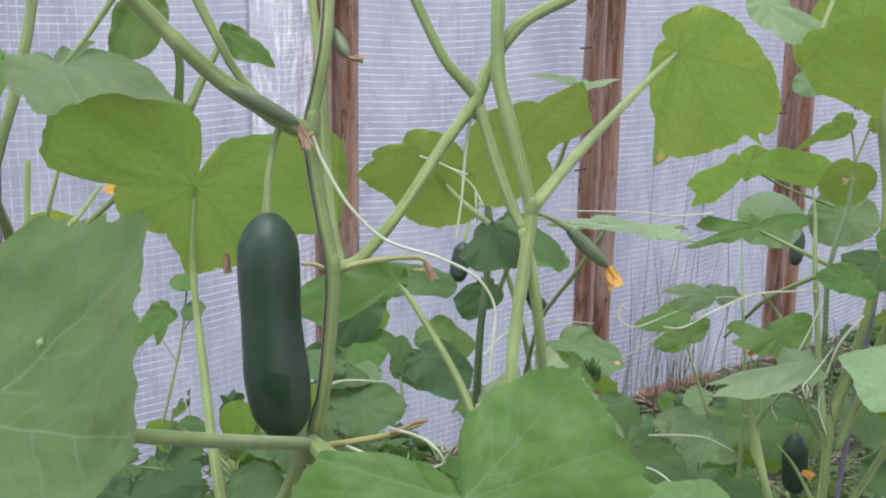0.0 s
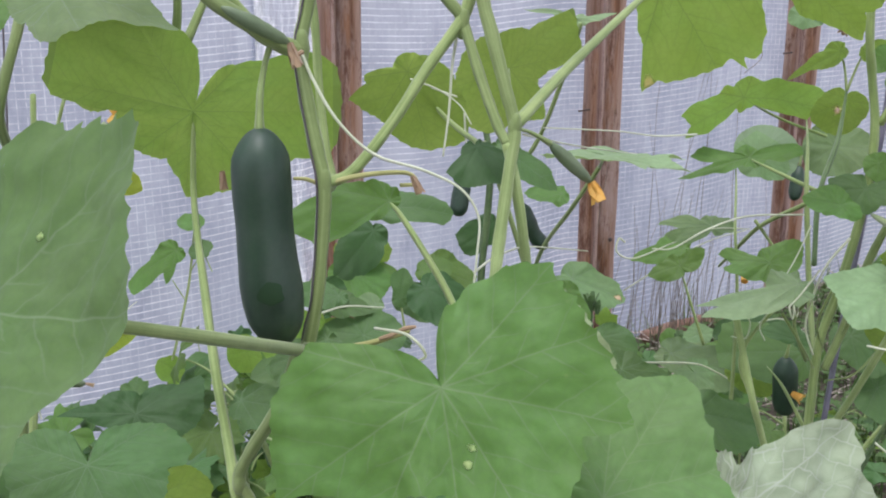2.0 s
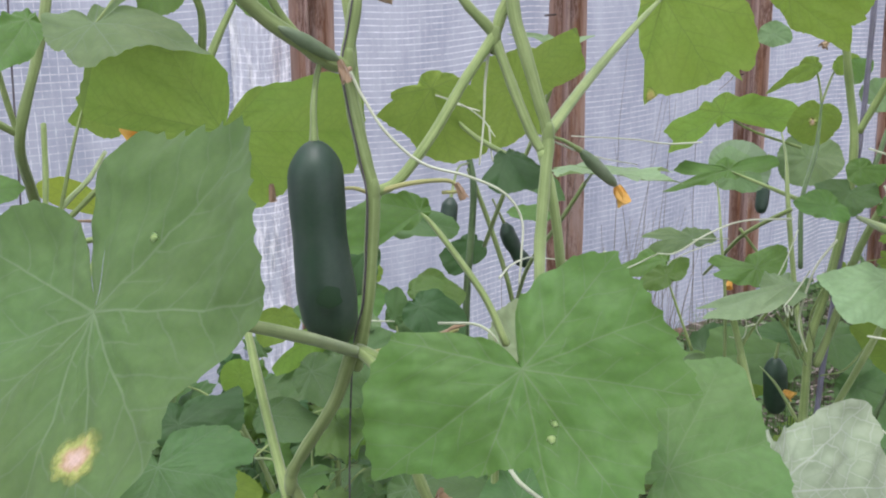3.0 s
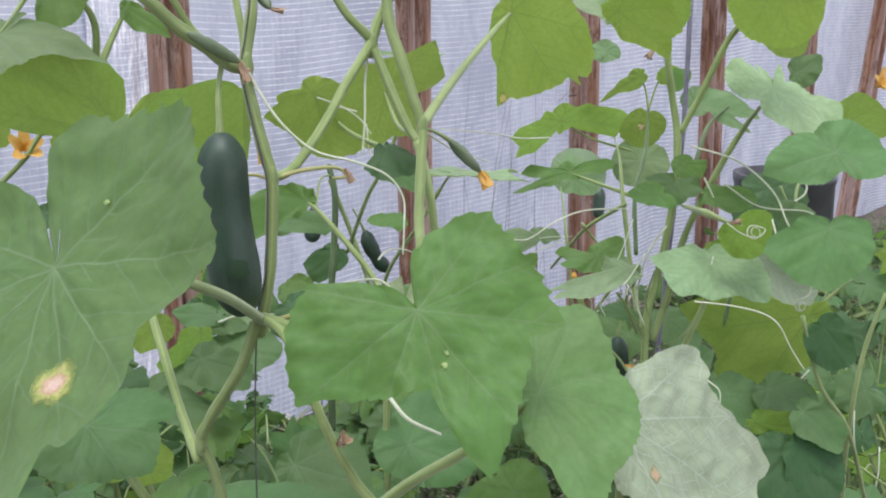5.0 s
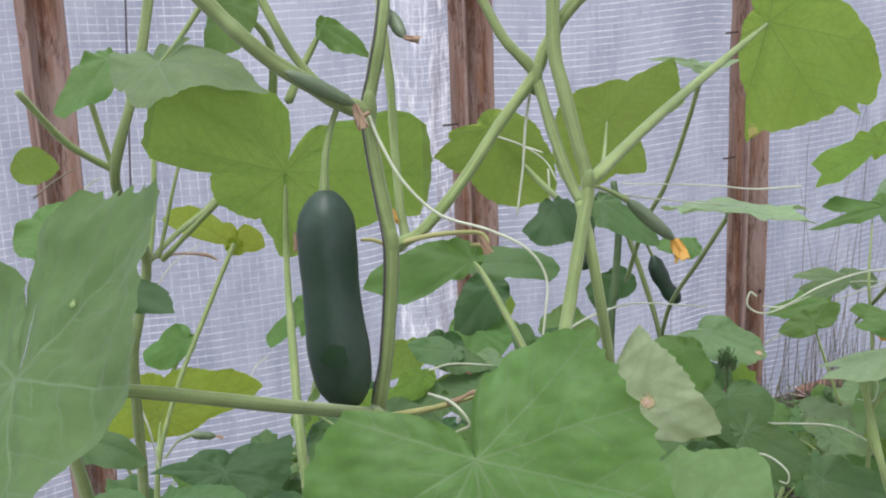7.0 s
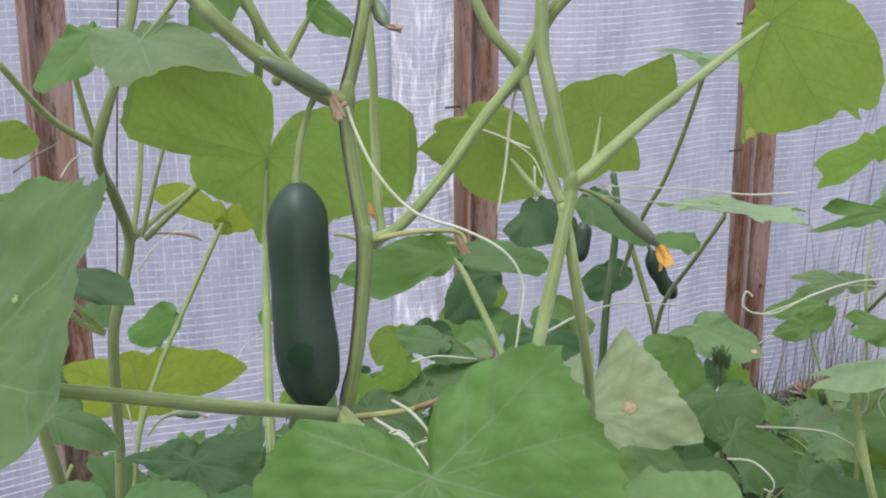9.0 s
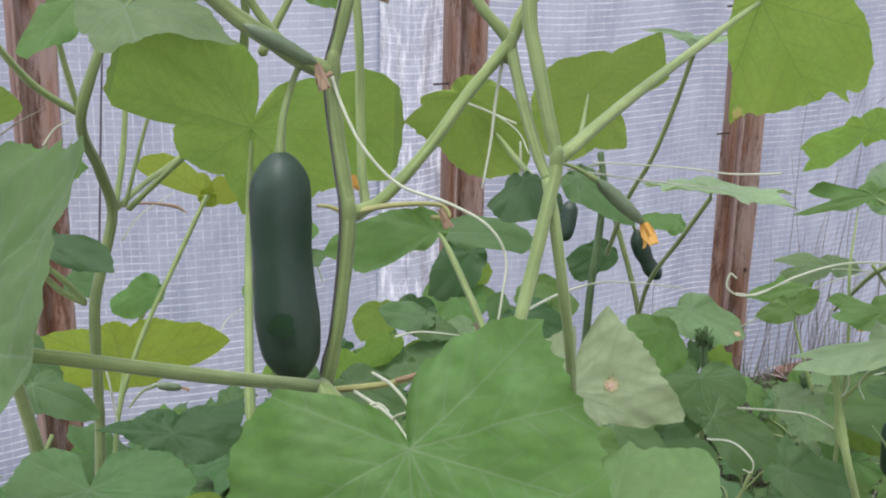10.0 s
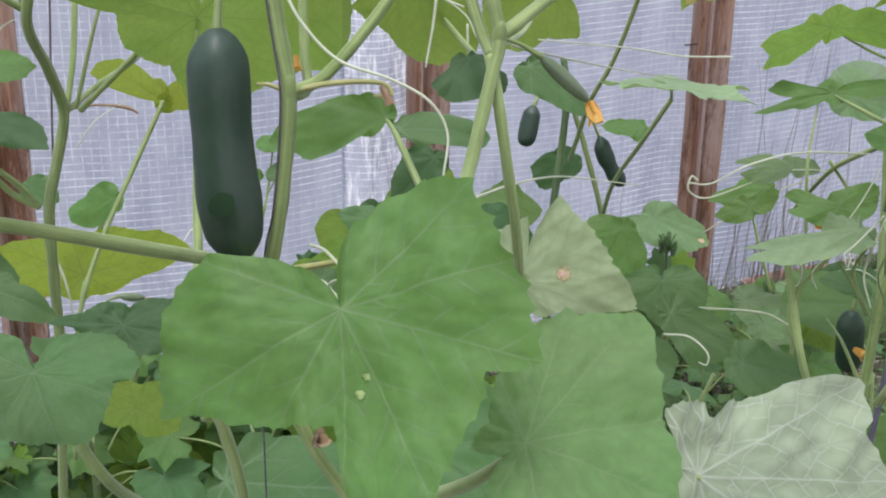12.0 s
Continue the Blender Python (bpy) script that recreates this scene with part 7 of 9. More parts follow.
tendril(right_plant, [(0.5387, 0.9086, 0.7432), (0.5729, 0.8850, 0.7423), (0.6019, 0.8702, 0.7326), (0.6187, 0.8622, 0.7030), (0.6293, 0.8574, 0.6857)], r=0.00074)
tendril(right_plant, [(0.6334, 1.1254, 0.8260), (0.6433, 1.1191, 0.8019), (0.6418, 1.1153, 0.7844)], r=0.00098)
tendril(right_plant, [(0.6114, 1.0076, 0.7977), (0.6228, 0.9943, 0.7882), (0.6346, 0.9827, 0.7867), (0.6432, 0.9837, 0.7940), (0.6329, 0.9855, 0.7984)], r=0.00066, coil=1.6, coil_r=0.008, axis=(0, -1, 0.3))
tendril(right_plant, [(0.6648, 1.0136, 0.7977), (0.6633, 0.9997, 0.7810), (0.6576, 0.9966, 0.7653)], r=0.00098)
tendril(right_plant, [(0.7461, 1.0668, 0.6074), (0.7262, 1.0633, 0.5852), (0.7307, 1.0589, 0.5674)], r=0.00098, coil=2, coil_r=0.012, axis=(0, -1, 0.1))
tendril(right_plant, [(0.4051, 0.9548, 0.8996), (0.3682, 0.9178, 0.9046), (0.3341, 0.8816, 0.9141), (0.2777, 0.8171, 0.9271)], r=0.00066)
stem(right_plant, [(0.6141, 1.0074, 0.7975), (0.6013, 1.0403, 0.8022), (0.6068, 1.1206, 0.7955)], [0.0015, 0.00423, 0.00188], STEM, name='side_shoot')
blossom(right_plant, (0.5812, 1.1620, 0.9690), (-0.5, -0.3, -0.5), 0.014, DRY, 61, "withered pale flower", 0.2)
blossom(right_plant, (0.6103, 0.9979, 0.7996), (0.5, -0.3, 0.1), 0.013, DRY, 62, "withered pale flower", 0.2)
tendril(right_plant, [(0.5268, 1.1057, 0.7010), (0.5465, 1.1078, 0.6718), (0.5689, 1.1289, 0.6367)], r=0.00131, mat=STEM_PALE)
tendril(right_plant, [(0.5719, 1.1074, 0.7245), (0.5626, 1.1107, 0.6902), (0.5748, 1.1228, 0.6573)], r=0.00107, mat=STEM_PALE)
tendril(right_plant, [(0.5229, 1.1083, 0.7113), (0.5041, 1.0955, 0.6934), (0.5088, 1.0918, 0.6786)], r=0.00066)
tendril(right_plant, [(0.5651, 1.1700, 0.7715), (0.5482, 1.1542, 0.7411), (0.5249, 1.1300, 0.7170), (0.5164, 1.1322, 0.7235)], r=0.00066)
tendril(right_plant, [(0.6158, 1.1091, 0.7479), (0.6019, 1.1229, 0.7131), (0.5954, 1.1346, 0.6713)], r=0.00148, mat=STEM)
tendril(right_plant, [(0.6170, 1.0917, 0.6716), (0.5939, 1.0880, 0.6468), (0.5767, 1.1068, 0.6331)], r=0.00107, mat=STEM_PALE)
tendril(right_plant, [(0.5906, 1.2708, 0.7713), (0.5537, 1.3165, 0.7332), (0.5360, 1.3598, 0.6907), (0.5293, 1.4044, 0.6584)], r=0.00246, mat=STEM)
tendril(right_plant, [(0.5472, 1.3182, 0.7384), (0.5659, 1.3110, 0.7132), (0.5740, 1.2551, 0.6965)], r=0.0018, mat=STEM)
tendril(right_plant, [(0.6990, 1.1864, 0.6645), (0.6834, 1.1756, 0.6116), (0.6669, 1.1818, 0.5423)], r=0.00213, mat=STEM_DARK)
tendril(right_plant, [(0.6195, 1.0578, 0.7496), (0.6094, 1.0439, 0.7302), (0.6134, 1.0391, 0.7104)], r=0.00074)
tendril(right_plant, [(0.7689, 1.2106, 0.7966), (0.7764, 1.2042, 0.7707), (0.7666, 1.1965, 0.7332)], r=0.0018, mat=STEM_PALE)
tendril(right_plant, [(0.8226, 1.2598, 0.8055), (0.8026, 1.2343, 0.7769), (0.8065, 1.2167, 0.7460)], r=0.0018, mat=STEM_PALE)
tendril(right_plant, [(0.5954, 1.5596, 0.9127), (0.5888, 1.5637, 0.9288), (0.5980, 1.5558, 0.8969), (0.5762, 1.5525, 0.8749)], r=0.00057, mat=STRAW)
tendril(right_plant, [(0.5683, 1.3857, 0.5899), (0.6064, 1.3846, 0.5984), (0.6420, 1.3770, 0.5777)], r=0.00082)
stem(rear_plant, [(0.2450, 1.7279, 0.7655), (0.2526, 1.7164, 0.7192), (0.2495, 1.7161, 0.6448), (0.2420, 1.7123, 0.5608), (0.2390, 1.7234, 0.4516), (0.2378, 1.7522, 0.2915)], [0.0047, 0.00564, 0.00658], STEM_DARK, name='main_stem')
stem(rear_plant, [(0.2460, 1.7216, 0.7424), (0.2860, 1.7187, 0.6290), (0.3142, 1.7268, 0.5256), (0.3279, 1.7456, 0.3948)], [0.00376, 0.00376], STEM, name='side_shoot')
stem(rear_plant, [(0.3572, 1.4820, 0.9420), (0.3389, 1.5110, 0.8694), (0.3155, 1.5385, 0.7951), (0.2895, 1.5700, 0.7370), (0.2647, 1.6438, 0.6403)], [0.00282, 0.00282, 0.00329], STEM_PALE, name='side_shoot')
stem(rear_plant, [(0.3883, 1.4903, 0.7619), (0.3577, 1.5201, 0.7006), (0.3231, 1.5958, 0.6174), (0.3077, 1.6687, 0.5110)], [0.00282, 0.00282, 0.00329], STEM, name='side_shoot')
leaf(rear_plant, (0.3600, 1.5775, 0.9420), (0.2897, 1.5755, 0.9531), (0.1335, -0.6838, 0.7174), 0.1000, LEAF_LIGHT, cup=0.0, fold=0.0, droop=0.0, wave=0.0, rings=10, seed=96, shape=(0.35, 0.25, 0.23, 0.22, 0.21, 0.20, 0.19, 0.17, 0.16, 0.15, 0.14, 0.13, 0.11, 0.10, 0.09, 0.10, 0.11, 0.12, 0.13, 0.14, 0.15, 0.16, 0.16, 0.17, 0.18, 0.19, 0.20, 0.29, 0.40, 0.47, 1.00, 0.50, 0.26, 0.25, 0.23, 0.22, 0.21, 0.19, 0.18, 0.16, 0.15, 0.13, 0.12, 0.10, 0.09, 0.10, 0.12, 0.13, 0.14, 0.16, 0.17, 0.19, 0.20, 0.21, 0.23, 0.24, 0.51, 0.78, 0.60, 0.46, 0.35))
leaf(rear_plant, (0.3760, 1.3220, 0.8096), (0.4643, 1.2510, 0.8160), (-0.0094, 0.0773, 0.9970), 0.1150, LEAF_LIGHT, stalk=[(0.3883, 1.4903, 0.7619), (0.3830, 1.3950, 0.7930)], cup=0.03, wave=0.02, fold=0.02, label='pale leaf seen almost edge-on', thick=0.0018, rings=8, seed=97)
fruit(rear_plant, (0.3006, 1.7389, 0.6538), (0.3393, 1.7467, 0.5795), 0.0130, FRUIT, shape=(0.55, 0.95, 1.0, 0.82, 1.0, 0.8), bend=(-0.004, 0, -0.002), stalk=[(0.2831, 1.7356, 0.6914)], label="small dark green curved cucumber", seed=11, warts=0.1, stalk_r=0.0018)
fruit(rear_plant, (0.2152, 1.6046, 0.7226), (0.2066, 1.5882, 0.6700), 0.0125, FRUIT, shape=(0.6, 0.95, 1.0, 1.0, 0.85), stalk=[(0.2465, 1.7239, 0.7501), (0.2276, 1.6681, 0.7524)], label="small dark green cucumber", seed=12, warts=0.1, stalk_r=0.0018)
leaf(rear_plant, (0.1289, 1.1325, 0.7923), (0.2115, 1.1471, 0.7911), (0.1182, -0.6008, 0.7906), 0.1000, LEAF_DARK, rings=8, seed=99, shape=(0.07, 0.08, 0.10, 0.11, 0.12, 0.13, 0.15, 0.16, 0.17, 0.18, 0.20, 0.21, 0.22, 0.27, 0.38, 0.52, 0.74, 0.94, 1.01, 0.90, 0.68, 0.46, 0.36, 0.23, 0.22, 0.20, 0.18, 0.16, 0.14, 0.12, 0.10, 0.08, 0.06, 0.04, 0.04, 0.06, 0.07))
leaf(rear_plant, (0.0971, 1.5140, 0.6682), (0.0584, 1.4832, 0.6226), (0.1689, -0.8774, 0.4490), 0.1000, LEAF_DEEP_SHADE, rings=8, seed=100, shape=(0.19, 0.21, 0.22, 0.24, 0.26, 0.28, 0.30, 0.32, 0.34, 0.36, 0.38, 0.39, 0.53, 0.64, 0.75, 0.86, 0.99, 1.13, 1.24, 1.05, 0.92, 0.79, 0.66, 0.60, 0.55, 0.49, 0.44, 0.38, 0.33, 0.27, 0.22, 0.16, 0.11, 0.13, 0.15, 0.17, 0.19))
leaf(rear_plant, (0.0538, 1.5487, 0.6332), (0.1136, 1.5536, 0.6270), (0.1300, -0.6646, 0.7358), 0.1000, LEAF_BACKLIT, rings=8, seed=101, shape=(0.23, 0.22, 0.21, 0.20, 0.19, 0.22, 0.26, 0.30, 0.34, 0.38, 0.42, 0.46, 0.49, 0.52, 0.73, 0.89, 1.06, 1.11, 1.06, 1.03, 0.79, 0.60, 0.38, 0.37, 0.36, 0.35, 0.34, 0.33, 0.32, 0.31, 0.30, 0.29, 0.28, 0.26, 0.25, 0.24, 0.23))
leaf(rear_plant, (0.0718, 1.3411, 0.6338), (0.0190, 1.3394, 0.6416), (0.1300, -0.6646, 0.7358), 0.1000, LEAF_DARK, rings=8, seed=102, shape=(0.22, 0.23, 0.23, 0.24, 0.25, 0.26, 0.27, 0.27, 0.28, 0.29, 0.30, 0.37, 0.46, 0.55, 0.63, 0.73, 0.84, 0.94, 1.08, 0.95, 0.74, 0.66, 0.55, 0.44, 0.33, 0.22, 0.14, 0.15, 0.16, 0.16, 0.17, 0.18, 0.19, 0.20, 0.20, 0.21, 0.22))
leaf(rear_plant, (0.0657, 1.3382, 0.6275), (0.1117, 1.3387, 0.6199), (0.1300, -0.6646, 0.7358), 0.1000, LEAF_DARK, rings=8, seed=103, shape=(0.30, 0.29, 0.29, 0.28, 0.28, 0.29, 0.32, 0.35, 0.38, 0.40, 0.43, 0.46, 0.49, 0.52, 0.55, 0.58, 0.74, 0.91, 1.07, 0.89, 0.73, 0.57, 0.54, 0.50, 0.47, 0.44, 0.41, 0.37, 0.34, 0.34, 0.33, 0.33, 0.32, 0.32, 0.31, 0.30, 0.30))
leaf(rear_plant, (0.0485, 1.3895, 0.6337), (0.0648, 1.3755, 0.6004), (0.1689, -0.8774, 0.4490), 0.1000, LEAF_DEEP_SHADE, rings=8, seed=104, shape=(0.32, 0.29, 0.26, 0.24, 0.21, 0.22, 0.28, 0.34, 0.41, 0.47, 0.53, 0.60, 0.66, 0.73, 0.79, 0.86, 0.93, 1.00, 1.08, 1.03, 0.97, 0.92, 0.86, 0.81, 0.76, 0.71, 0.66, 0.61, 0.56, 0.51, 0.48, 0.46, 0.43, 0.40, 0.37, 0.35, 0.32))
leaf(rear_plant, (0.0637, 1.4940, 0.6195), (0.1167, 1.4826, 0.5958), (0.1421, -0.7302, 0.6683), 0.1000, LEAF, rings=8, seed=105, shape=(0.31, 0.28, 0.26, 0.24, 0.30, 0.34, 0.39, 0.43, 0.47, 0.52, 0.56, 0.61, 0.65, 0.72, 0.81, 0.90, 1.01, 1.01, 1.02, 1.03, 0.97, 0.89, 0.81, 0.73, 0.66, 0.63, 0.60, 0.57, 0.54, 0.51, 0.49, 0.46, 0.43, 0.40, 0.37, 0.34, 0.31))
leaf(rear_plant, (0.0560, 1.2353, 0.6436), (0.0047, 1.2054, 0.6197), (0.1474, -0.7593, 0.6338), 0.1000, LEAF_BACKLIT, rings=8, seed=106, shape=(0.16, 0.17, 0.18, 0.20, 0.21, 0.22, 0.23, 0.24, 0.25, 0.27, 0.28, 0.29, 0.34, 0.42, 0.49, 0.56, 0.80, 1.04, 1.00, 0.49, 0.45, 0.40, 0.36, 0.31, 0.27, 0.22, 0.18, 0.13, 0.07, 0.08, 0.09, 0.10, 0.11, 0.13, 0.14, 0.15, 0.16))
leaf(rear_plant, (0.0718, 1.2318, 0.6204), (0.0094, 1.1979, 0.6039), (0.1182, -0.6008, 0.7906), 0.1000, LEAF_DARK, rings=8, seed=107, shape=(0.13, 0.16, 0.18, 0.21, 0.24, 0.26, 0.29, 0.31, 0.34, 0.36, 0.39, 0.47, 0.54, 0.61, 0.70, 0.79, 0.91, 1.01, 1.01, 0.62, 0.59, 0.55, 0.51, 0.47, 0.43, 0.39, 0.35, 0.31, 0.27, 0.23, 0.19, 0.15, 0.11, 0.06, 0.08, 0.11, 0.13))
leaf(rear_plant, (0.1697, 1.4580, 0.6072), (0.2199, 1.4471, 0.5846), (0.1421, -0.7302, 0.6683), 0.1000, LEAF_DEEP_SHADE, rings=8, seed=108, shape=(0.25, 0.21, 0.20, 0.24, 0.28, 0.33, 0.37, 0.41, 0.45, 0.49, 0.54, 0.58, 0.62, 0.66, 0.82, 0.97, 1.14, 1.16, 1.19, 1.23, 1.26, 1.19, 1.06, 0.93, 0.80, 0.75, 0.71, 0.66, 0.62, 0.57, 0.53, 0.48, 0.44, 0.39, 0.34, 0.30, 0.25))
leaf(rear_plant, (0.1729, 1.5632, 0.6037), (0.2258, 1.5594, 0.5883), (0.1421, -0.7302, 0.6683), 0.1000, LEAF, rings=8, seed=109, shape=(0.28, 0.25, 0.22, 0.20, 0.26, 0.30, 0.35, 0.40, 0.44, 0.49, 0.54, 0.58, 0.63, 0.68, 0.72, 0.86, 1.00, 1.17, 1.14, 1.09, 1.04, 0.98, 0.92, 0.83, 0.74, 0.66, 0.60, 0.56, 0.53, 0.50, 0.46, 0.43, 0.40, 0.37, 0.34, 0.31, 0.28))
leaf(rear_plant, (0.2597, 1.7922, 0.6079), (0.2116, 1.7673, 0.5774), (0.1689, -0.8774, 0.4490), 0.1000, LEAF_DEEP_SHADE, rings=8, seed=110, shape=(0.13, 0.17, 0.20, 0.23, 0.26, 0.29, 0.32, 0.36, 0.39, 0.42, 0.45, 0.48, 0.51, 0.55, 0.58, 0.80, 1.01, 1.07, 1.05, 1.02, 1.00, 0.80, 0.64, 0.43, 0.41, 0.38, 0.35, 0.32, 0.29, 0.27, 0.24, 0.21, 0.18, 0.15, 0.12, 0.10, 0.13))
leaf(rear_plant, (0.3591, 1.7237, 0.6725), (0.3085, 1.7059, 0.6665), (0.1182, -0.6008, 0.7906), 0.1000, LEAF, rings=8, seed=111, shape=(0.16, 0.18, 0.21, 0.23, 0.25, 0.27, 0.29, 0.31, 0.33, 0.35, 0.37, 0.40, 0.42, 0.44, 0.46, 0.48, 0.54, 0.66, 0.78, 0.90, 1.03, 0.86, 0.66, 0.44, 0.42, 0.40, 0.37, 0.35, 0.33, 0.31, 0.29, 0.26, 0.24, 0.22, 0.20, 0.17, 0.16))
leaf(rear_plant, (0.3389, 1.3419, 0.6428), (0.3618, 1.3193, 0.6031), (0.1578, -0.8158, 0.5564), 0.1000, LEAF, rings=8, seed=112, shape=(0.26, 0.26, 0.27, 0.28, 0.29, 0.30, 0.31, 0.32, 0.33, 0.34, 0.35, 0.36, 0.37, 0.38, 0.52, 0.67, 0.82, 0.92, 0.95, 0.98, 1.01, 0.99, 0.93, 0.88, 0.81, 0.81, 0.80, 0.79, 0.79, 0.78, 0.77, 0.76, 0.66, 0.54, 0.43, 0.32, 0.26))
leaf(rear_plant, (0.3984, 1.5387, 0.5128), (0.4081, 1.4977, 0.4614), (0.1474, -0.7593, 0.6338), 0.1000, LEAF_DARK, stalk=[(0.4150, 1.5909, 0.3485)], rings=9, seed=113, thick=0.0028, shape=(0.09, 0.14, 0.19, 0.24, 0.29, 0.34, 0.39, 0.44, 0.50, 0.55, 0.60, 0.66, 0.71, 0.77, 0.80, 0.83, 0.86, 0.89, 0.93, 0.93, 0.93, 0.93, 0.93, 0.92, 0.92, 0.92, 0.92, 0.94, 0.96, 0.98, 1.00, 0.96, 0.92, 0.88, 0.84, 0.80, 0.77, 0.78, 0.79, 0.81, 0.82, 0.83, 0.84, 0.83, 0.82, 0.81, 0.81, 0.80, 0.72, 0.66, 0.60, 0.54, 0.48, 0.43, 0.37, 0.31, 0.25, 0.20, 0.14, 0.08, 0.09))
dry_tip_leaf = leaf(rear_plant, (0.3916, 1.8505, 0.4998), (0.4773, 1.8399, 0.4789), (0.1182, -0.6008, 0.7906), 0.1000, LEAF_GREY, rings=8, seed=114, shape=(0.21, 0.23, 0.25, 0.28, 0.30, 0.32, 0.34, 0.36, 0.38, 0.41, 0.43, 0.45, 0.47, 0.49, 0.52, 0.65, 0.89, 0.98, 1.06, 1.00, 0.93, 0.85, 0.77, 0.68, 0.62, 0.60, 0.59, 0.58, 0.58, 0.57, 0.56, 0.62, 0.68, 0.76, 0.56, 0.32, 0.21))
leaf_mark(dry_tip_leaf, 2, 0.91, 0.110, SPOT_TAN, 8)
leaf(rear_plant, (0.3943, 1.2322, 0.5900), (0.4585, 1.2201, 0.5665), (0.1335, -0.6838, 0.7174), 0.1000, LEAF_DARK, rings=9, seed=115, shape=(0.26, 0.26, 0.27, 0.28, 0.28, 0.29, 0.30, 0.30, 0.31, 0.32, 0.32, 0.33, 0.34, 0.34, 0.35, 0.36, 0.36, 0.37, 0.38, 0.38, 0.39, 0.40, 0.40, 0.47, 0.58, 0.69, 0.80, 0.89, 0.95, 1.01, 1.05, 1.04, 1.02, 1.01, 0.98, 0.95, 0.92, 0.89, 0.79, 0.65, 0.51, 0.43, 0.40, 0.38, 0.36, 0.33, 0.31, 0.29, 0.26, 0.24, 0.22, 0.20, 0.21, 0.21, 0.22, 0.22, 0.23, 0.24, 0.24, 0.25, 0.26))
leaf(rear_plant, (0.5035, 1.5423, 0.4915), (0.5988, 1.5250, 0.4713), (0.0966, -0.4849, 0.8692), 0.1000, LEAF_GREY, rings=8, seed=116, shape=(0.13, 0.15, 0.18, 0.20, 0.22, 0.25, 0.27, 0.29, 0.32, 0.34, 0.36, 0.39, 0.41, 0.44, 0.46, 0.63, 0.96, 1.10, 1.14, 1.01, 0.89, 0.80, 0.64, 0.51, 0.41, 0.37, 0.33, 0.30, 0.27, 0.23, 0.20, 0.16, 0.13, 0.09, 0.08, 0.11, 0.13))
leaf(rear_plant, (0.4590, 1.1368, 0.5824), (0.5199, 1.1392, 0.5751), (0.1182, -0.6008, 0.7906), 0.1000, LEAF_DARK, rings=8, seed=117, shape=(0.29, 0.28, 0.27, 0.26, 0.27, 0.30, 0.33, 0.36, 0.39, 0.42, 0.45, 0.48, 0.51, 0.53, 0.56, 0.76, 0.95, 1.08, 1.10, 1.11, 1.13, 1.02, 0.92, 0.82, 0.73, 0.65, 0.58, 0.52, 0.46, 0.40, 0.35, 0.34, 0.33, 0.32, 0.31, 0.30, 0.29))
leaf(rear_plant, (0.5292, 1.6349, 0.6163), (0.4591, 1.6123, 0.6078), (0.1335, -0.6838, 0.7174), 0.1000, LEAF, rings=8, seed=120, shape=(0.14, 0.13, 0.12, 0.11, 0.10, 0.09, 0.08, 0.10, 0.15, 0.21, 0.26, 0.31, 0.36, 0.42, 0.47, 0.52, 0.58, 0.80, 1.09, 0.89, 0.55, 0.52, 0.48, 0.44, 0.40, 0.36, 0.33, 0.29, 0.25, 0.21, 0.20, 0.19, 0.18, 0.17, 0.16, 0.15, 0.14))
leaf(rear_plant, (0.2925, 1.2567, 0.5586), (0.3436, 1.2380, 0.5326), (0.1300, -0.6646, 0.7358), 0.1000, LEAF_DARK, rings=8, seed=121, shape=(0.08, 0.11, 0.14, 0.17, 0.20, 0.23, 0.26, 0.29, 0.33, 0.36, 0.39, 0.42, 0.45, 0.47, 0.68, 0.85, 0.97, 1.03, 1.07, 1.11, 0.97, 0.86, 0.75, 0.68, 0.63, 0.59, 0.54, 0.50, 0.45, 0.41, 0.36, 0.31, 0.27, 0.22, 0.18, 0.13, 0.09))
leaf(rear_plant, (0.3459, 1.3555, 0.4978), (0.4095, 1.3363, 0.4737), (0.1182, -0.6008, 0.7906), 0.1000, LEAF_DARK, rings=8, seed=122, shape=(0.11, 0.15, 0.19, 0.23, 0.27, 0.31, 0.35, 0.39, 0.43, 0.47, 0.51, 0.55, 0.59, 0.61, 0.80, 0.94, 1.01, 1.00, 1.00, 0.99, 0.91, 0.84, 0.78, 0.71, 0.65, 0.60, 0.55, 0.51, 0.46, 0.41, 0.37, 0.32, 0.27, 0.23, 0.18, 0.13, 0.10))
leaf(rear_plant, (0.2698, 1.0585, 0.6205), (0.2990, 1.0675, 0.6241), (0.1421, -0.7302, 0.6683), 0.1000, LEAF, rings=8, seed=123, shape=(0.71, 0.68, 0.66, 0.64, 0.62, 0.60, 0.57, 0.55, 0.53, 0.57, 0.67, 0.77, 0.87, 0.97, 1.07, 1.15, 1.15, 1.14, 1.14, 1.14, 1.14, 1.14, 1.14, 1.14, 1.14, 1.14, 1.07, 1.01, 0.94, 0.87, 0.84, 0.81, 0.79, 0.77, 0.75, 0.73, 0.71))
leaf(rear_plant, (0.0662, 1.0347, 0.6745), (0.1082, 1.0290, 0.6639), (0.1182, -0.6008, 0.7906), 0.1000, LEAF_DARK, rings=8, seed=124, shape=(0.30, 0.28, 0.31, 0.34, 0.36, 0.39, 0.42, 0.45, 0.48, 0.50, 0.53, 0.56, 0.59, 0.62, 0.74, 0.88, 1.03, 1.18, 1.21, 1.25, 1.29, 1.18, 1.06, 0.94, 0.82, 0.75, 0.71, 0.66, 0.62, 0.58, 0.54, 0.50, 0.46, 0.42, 0.38, 0.34, 0.30))
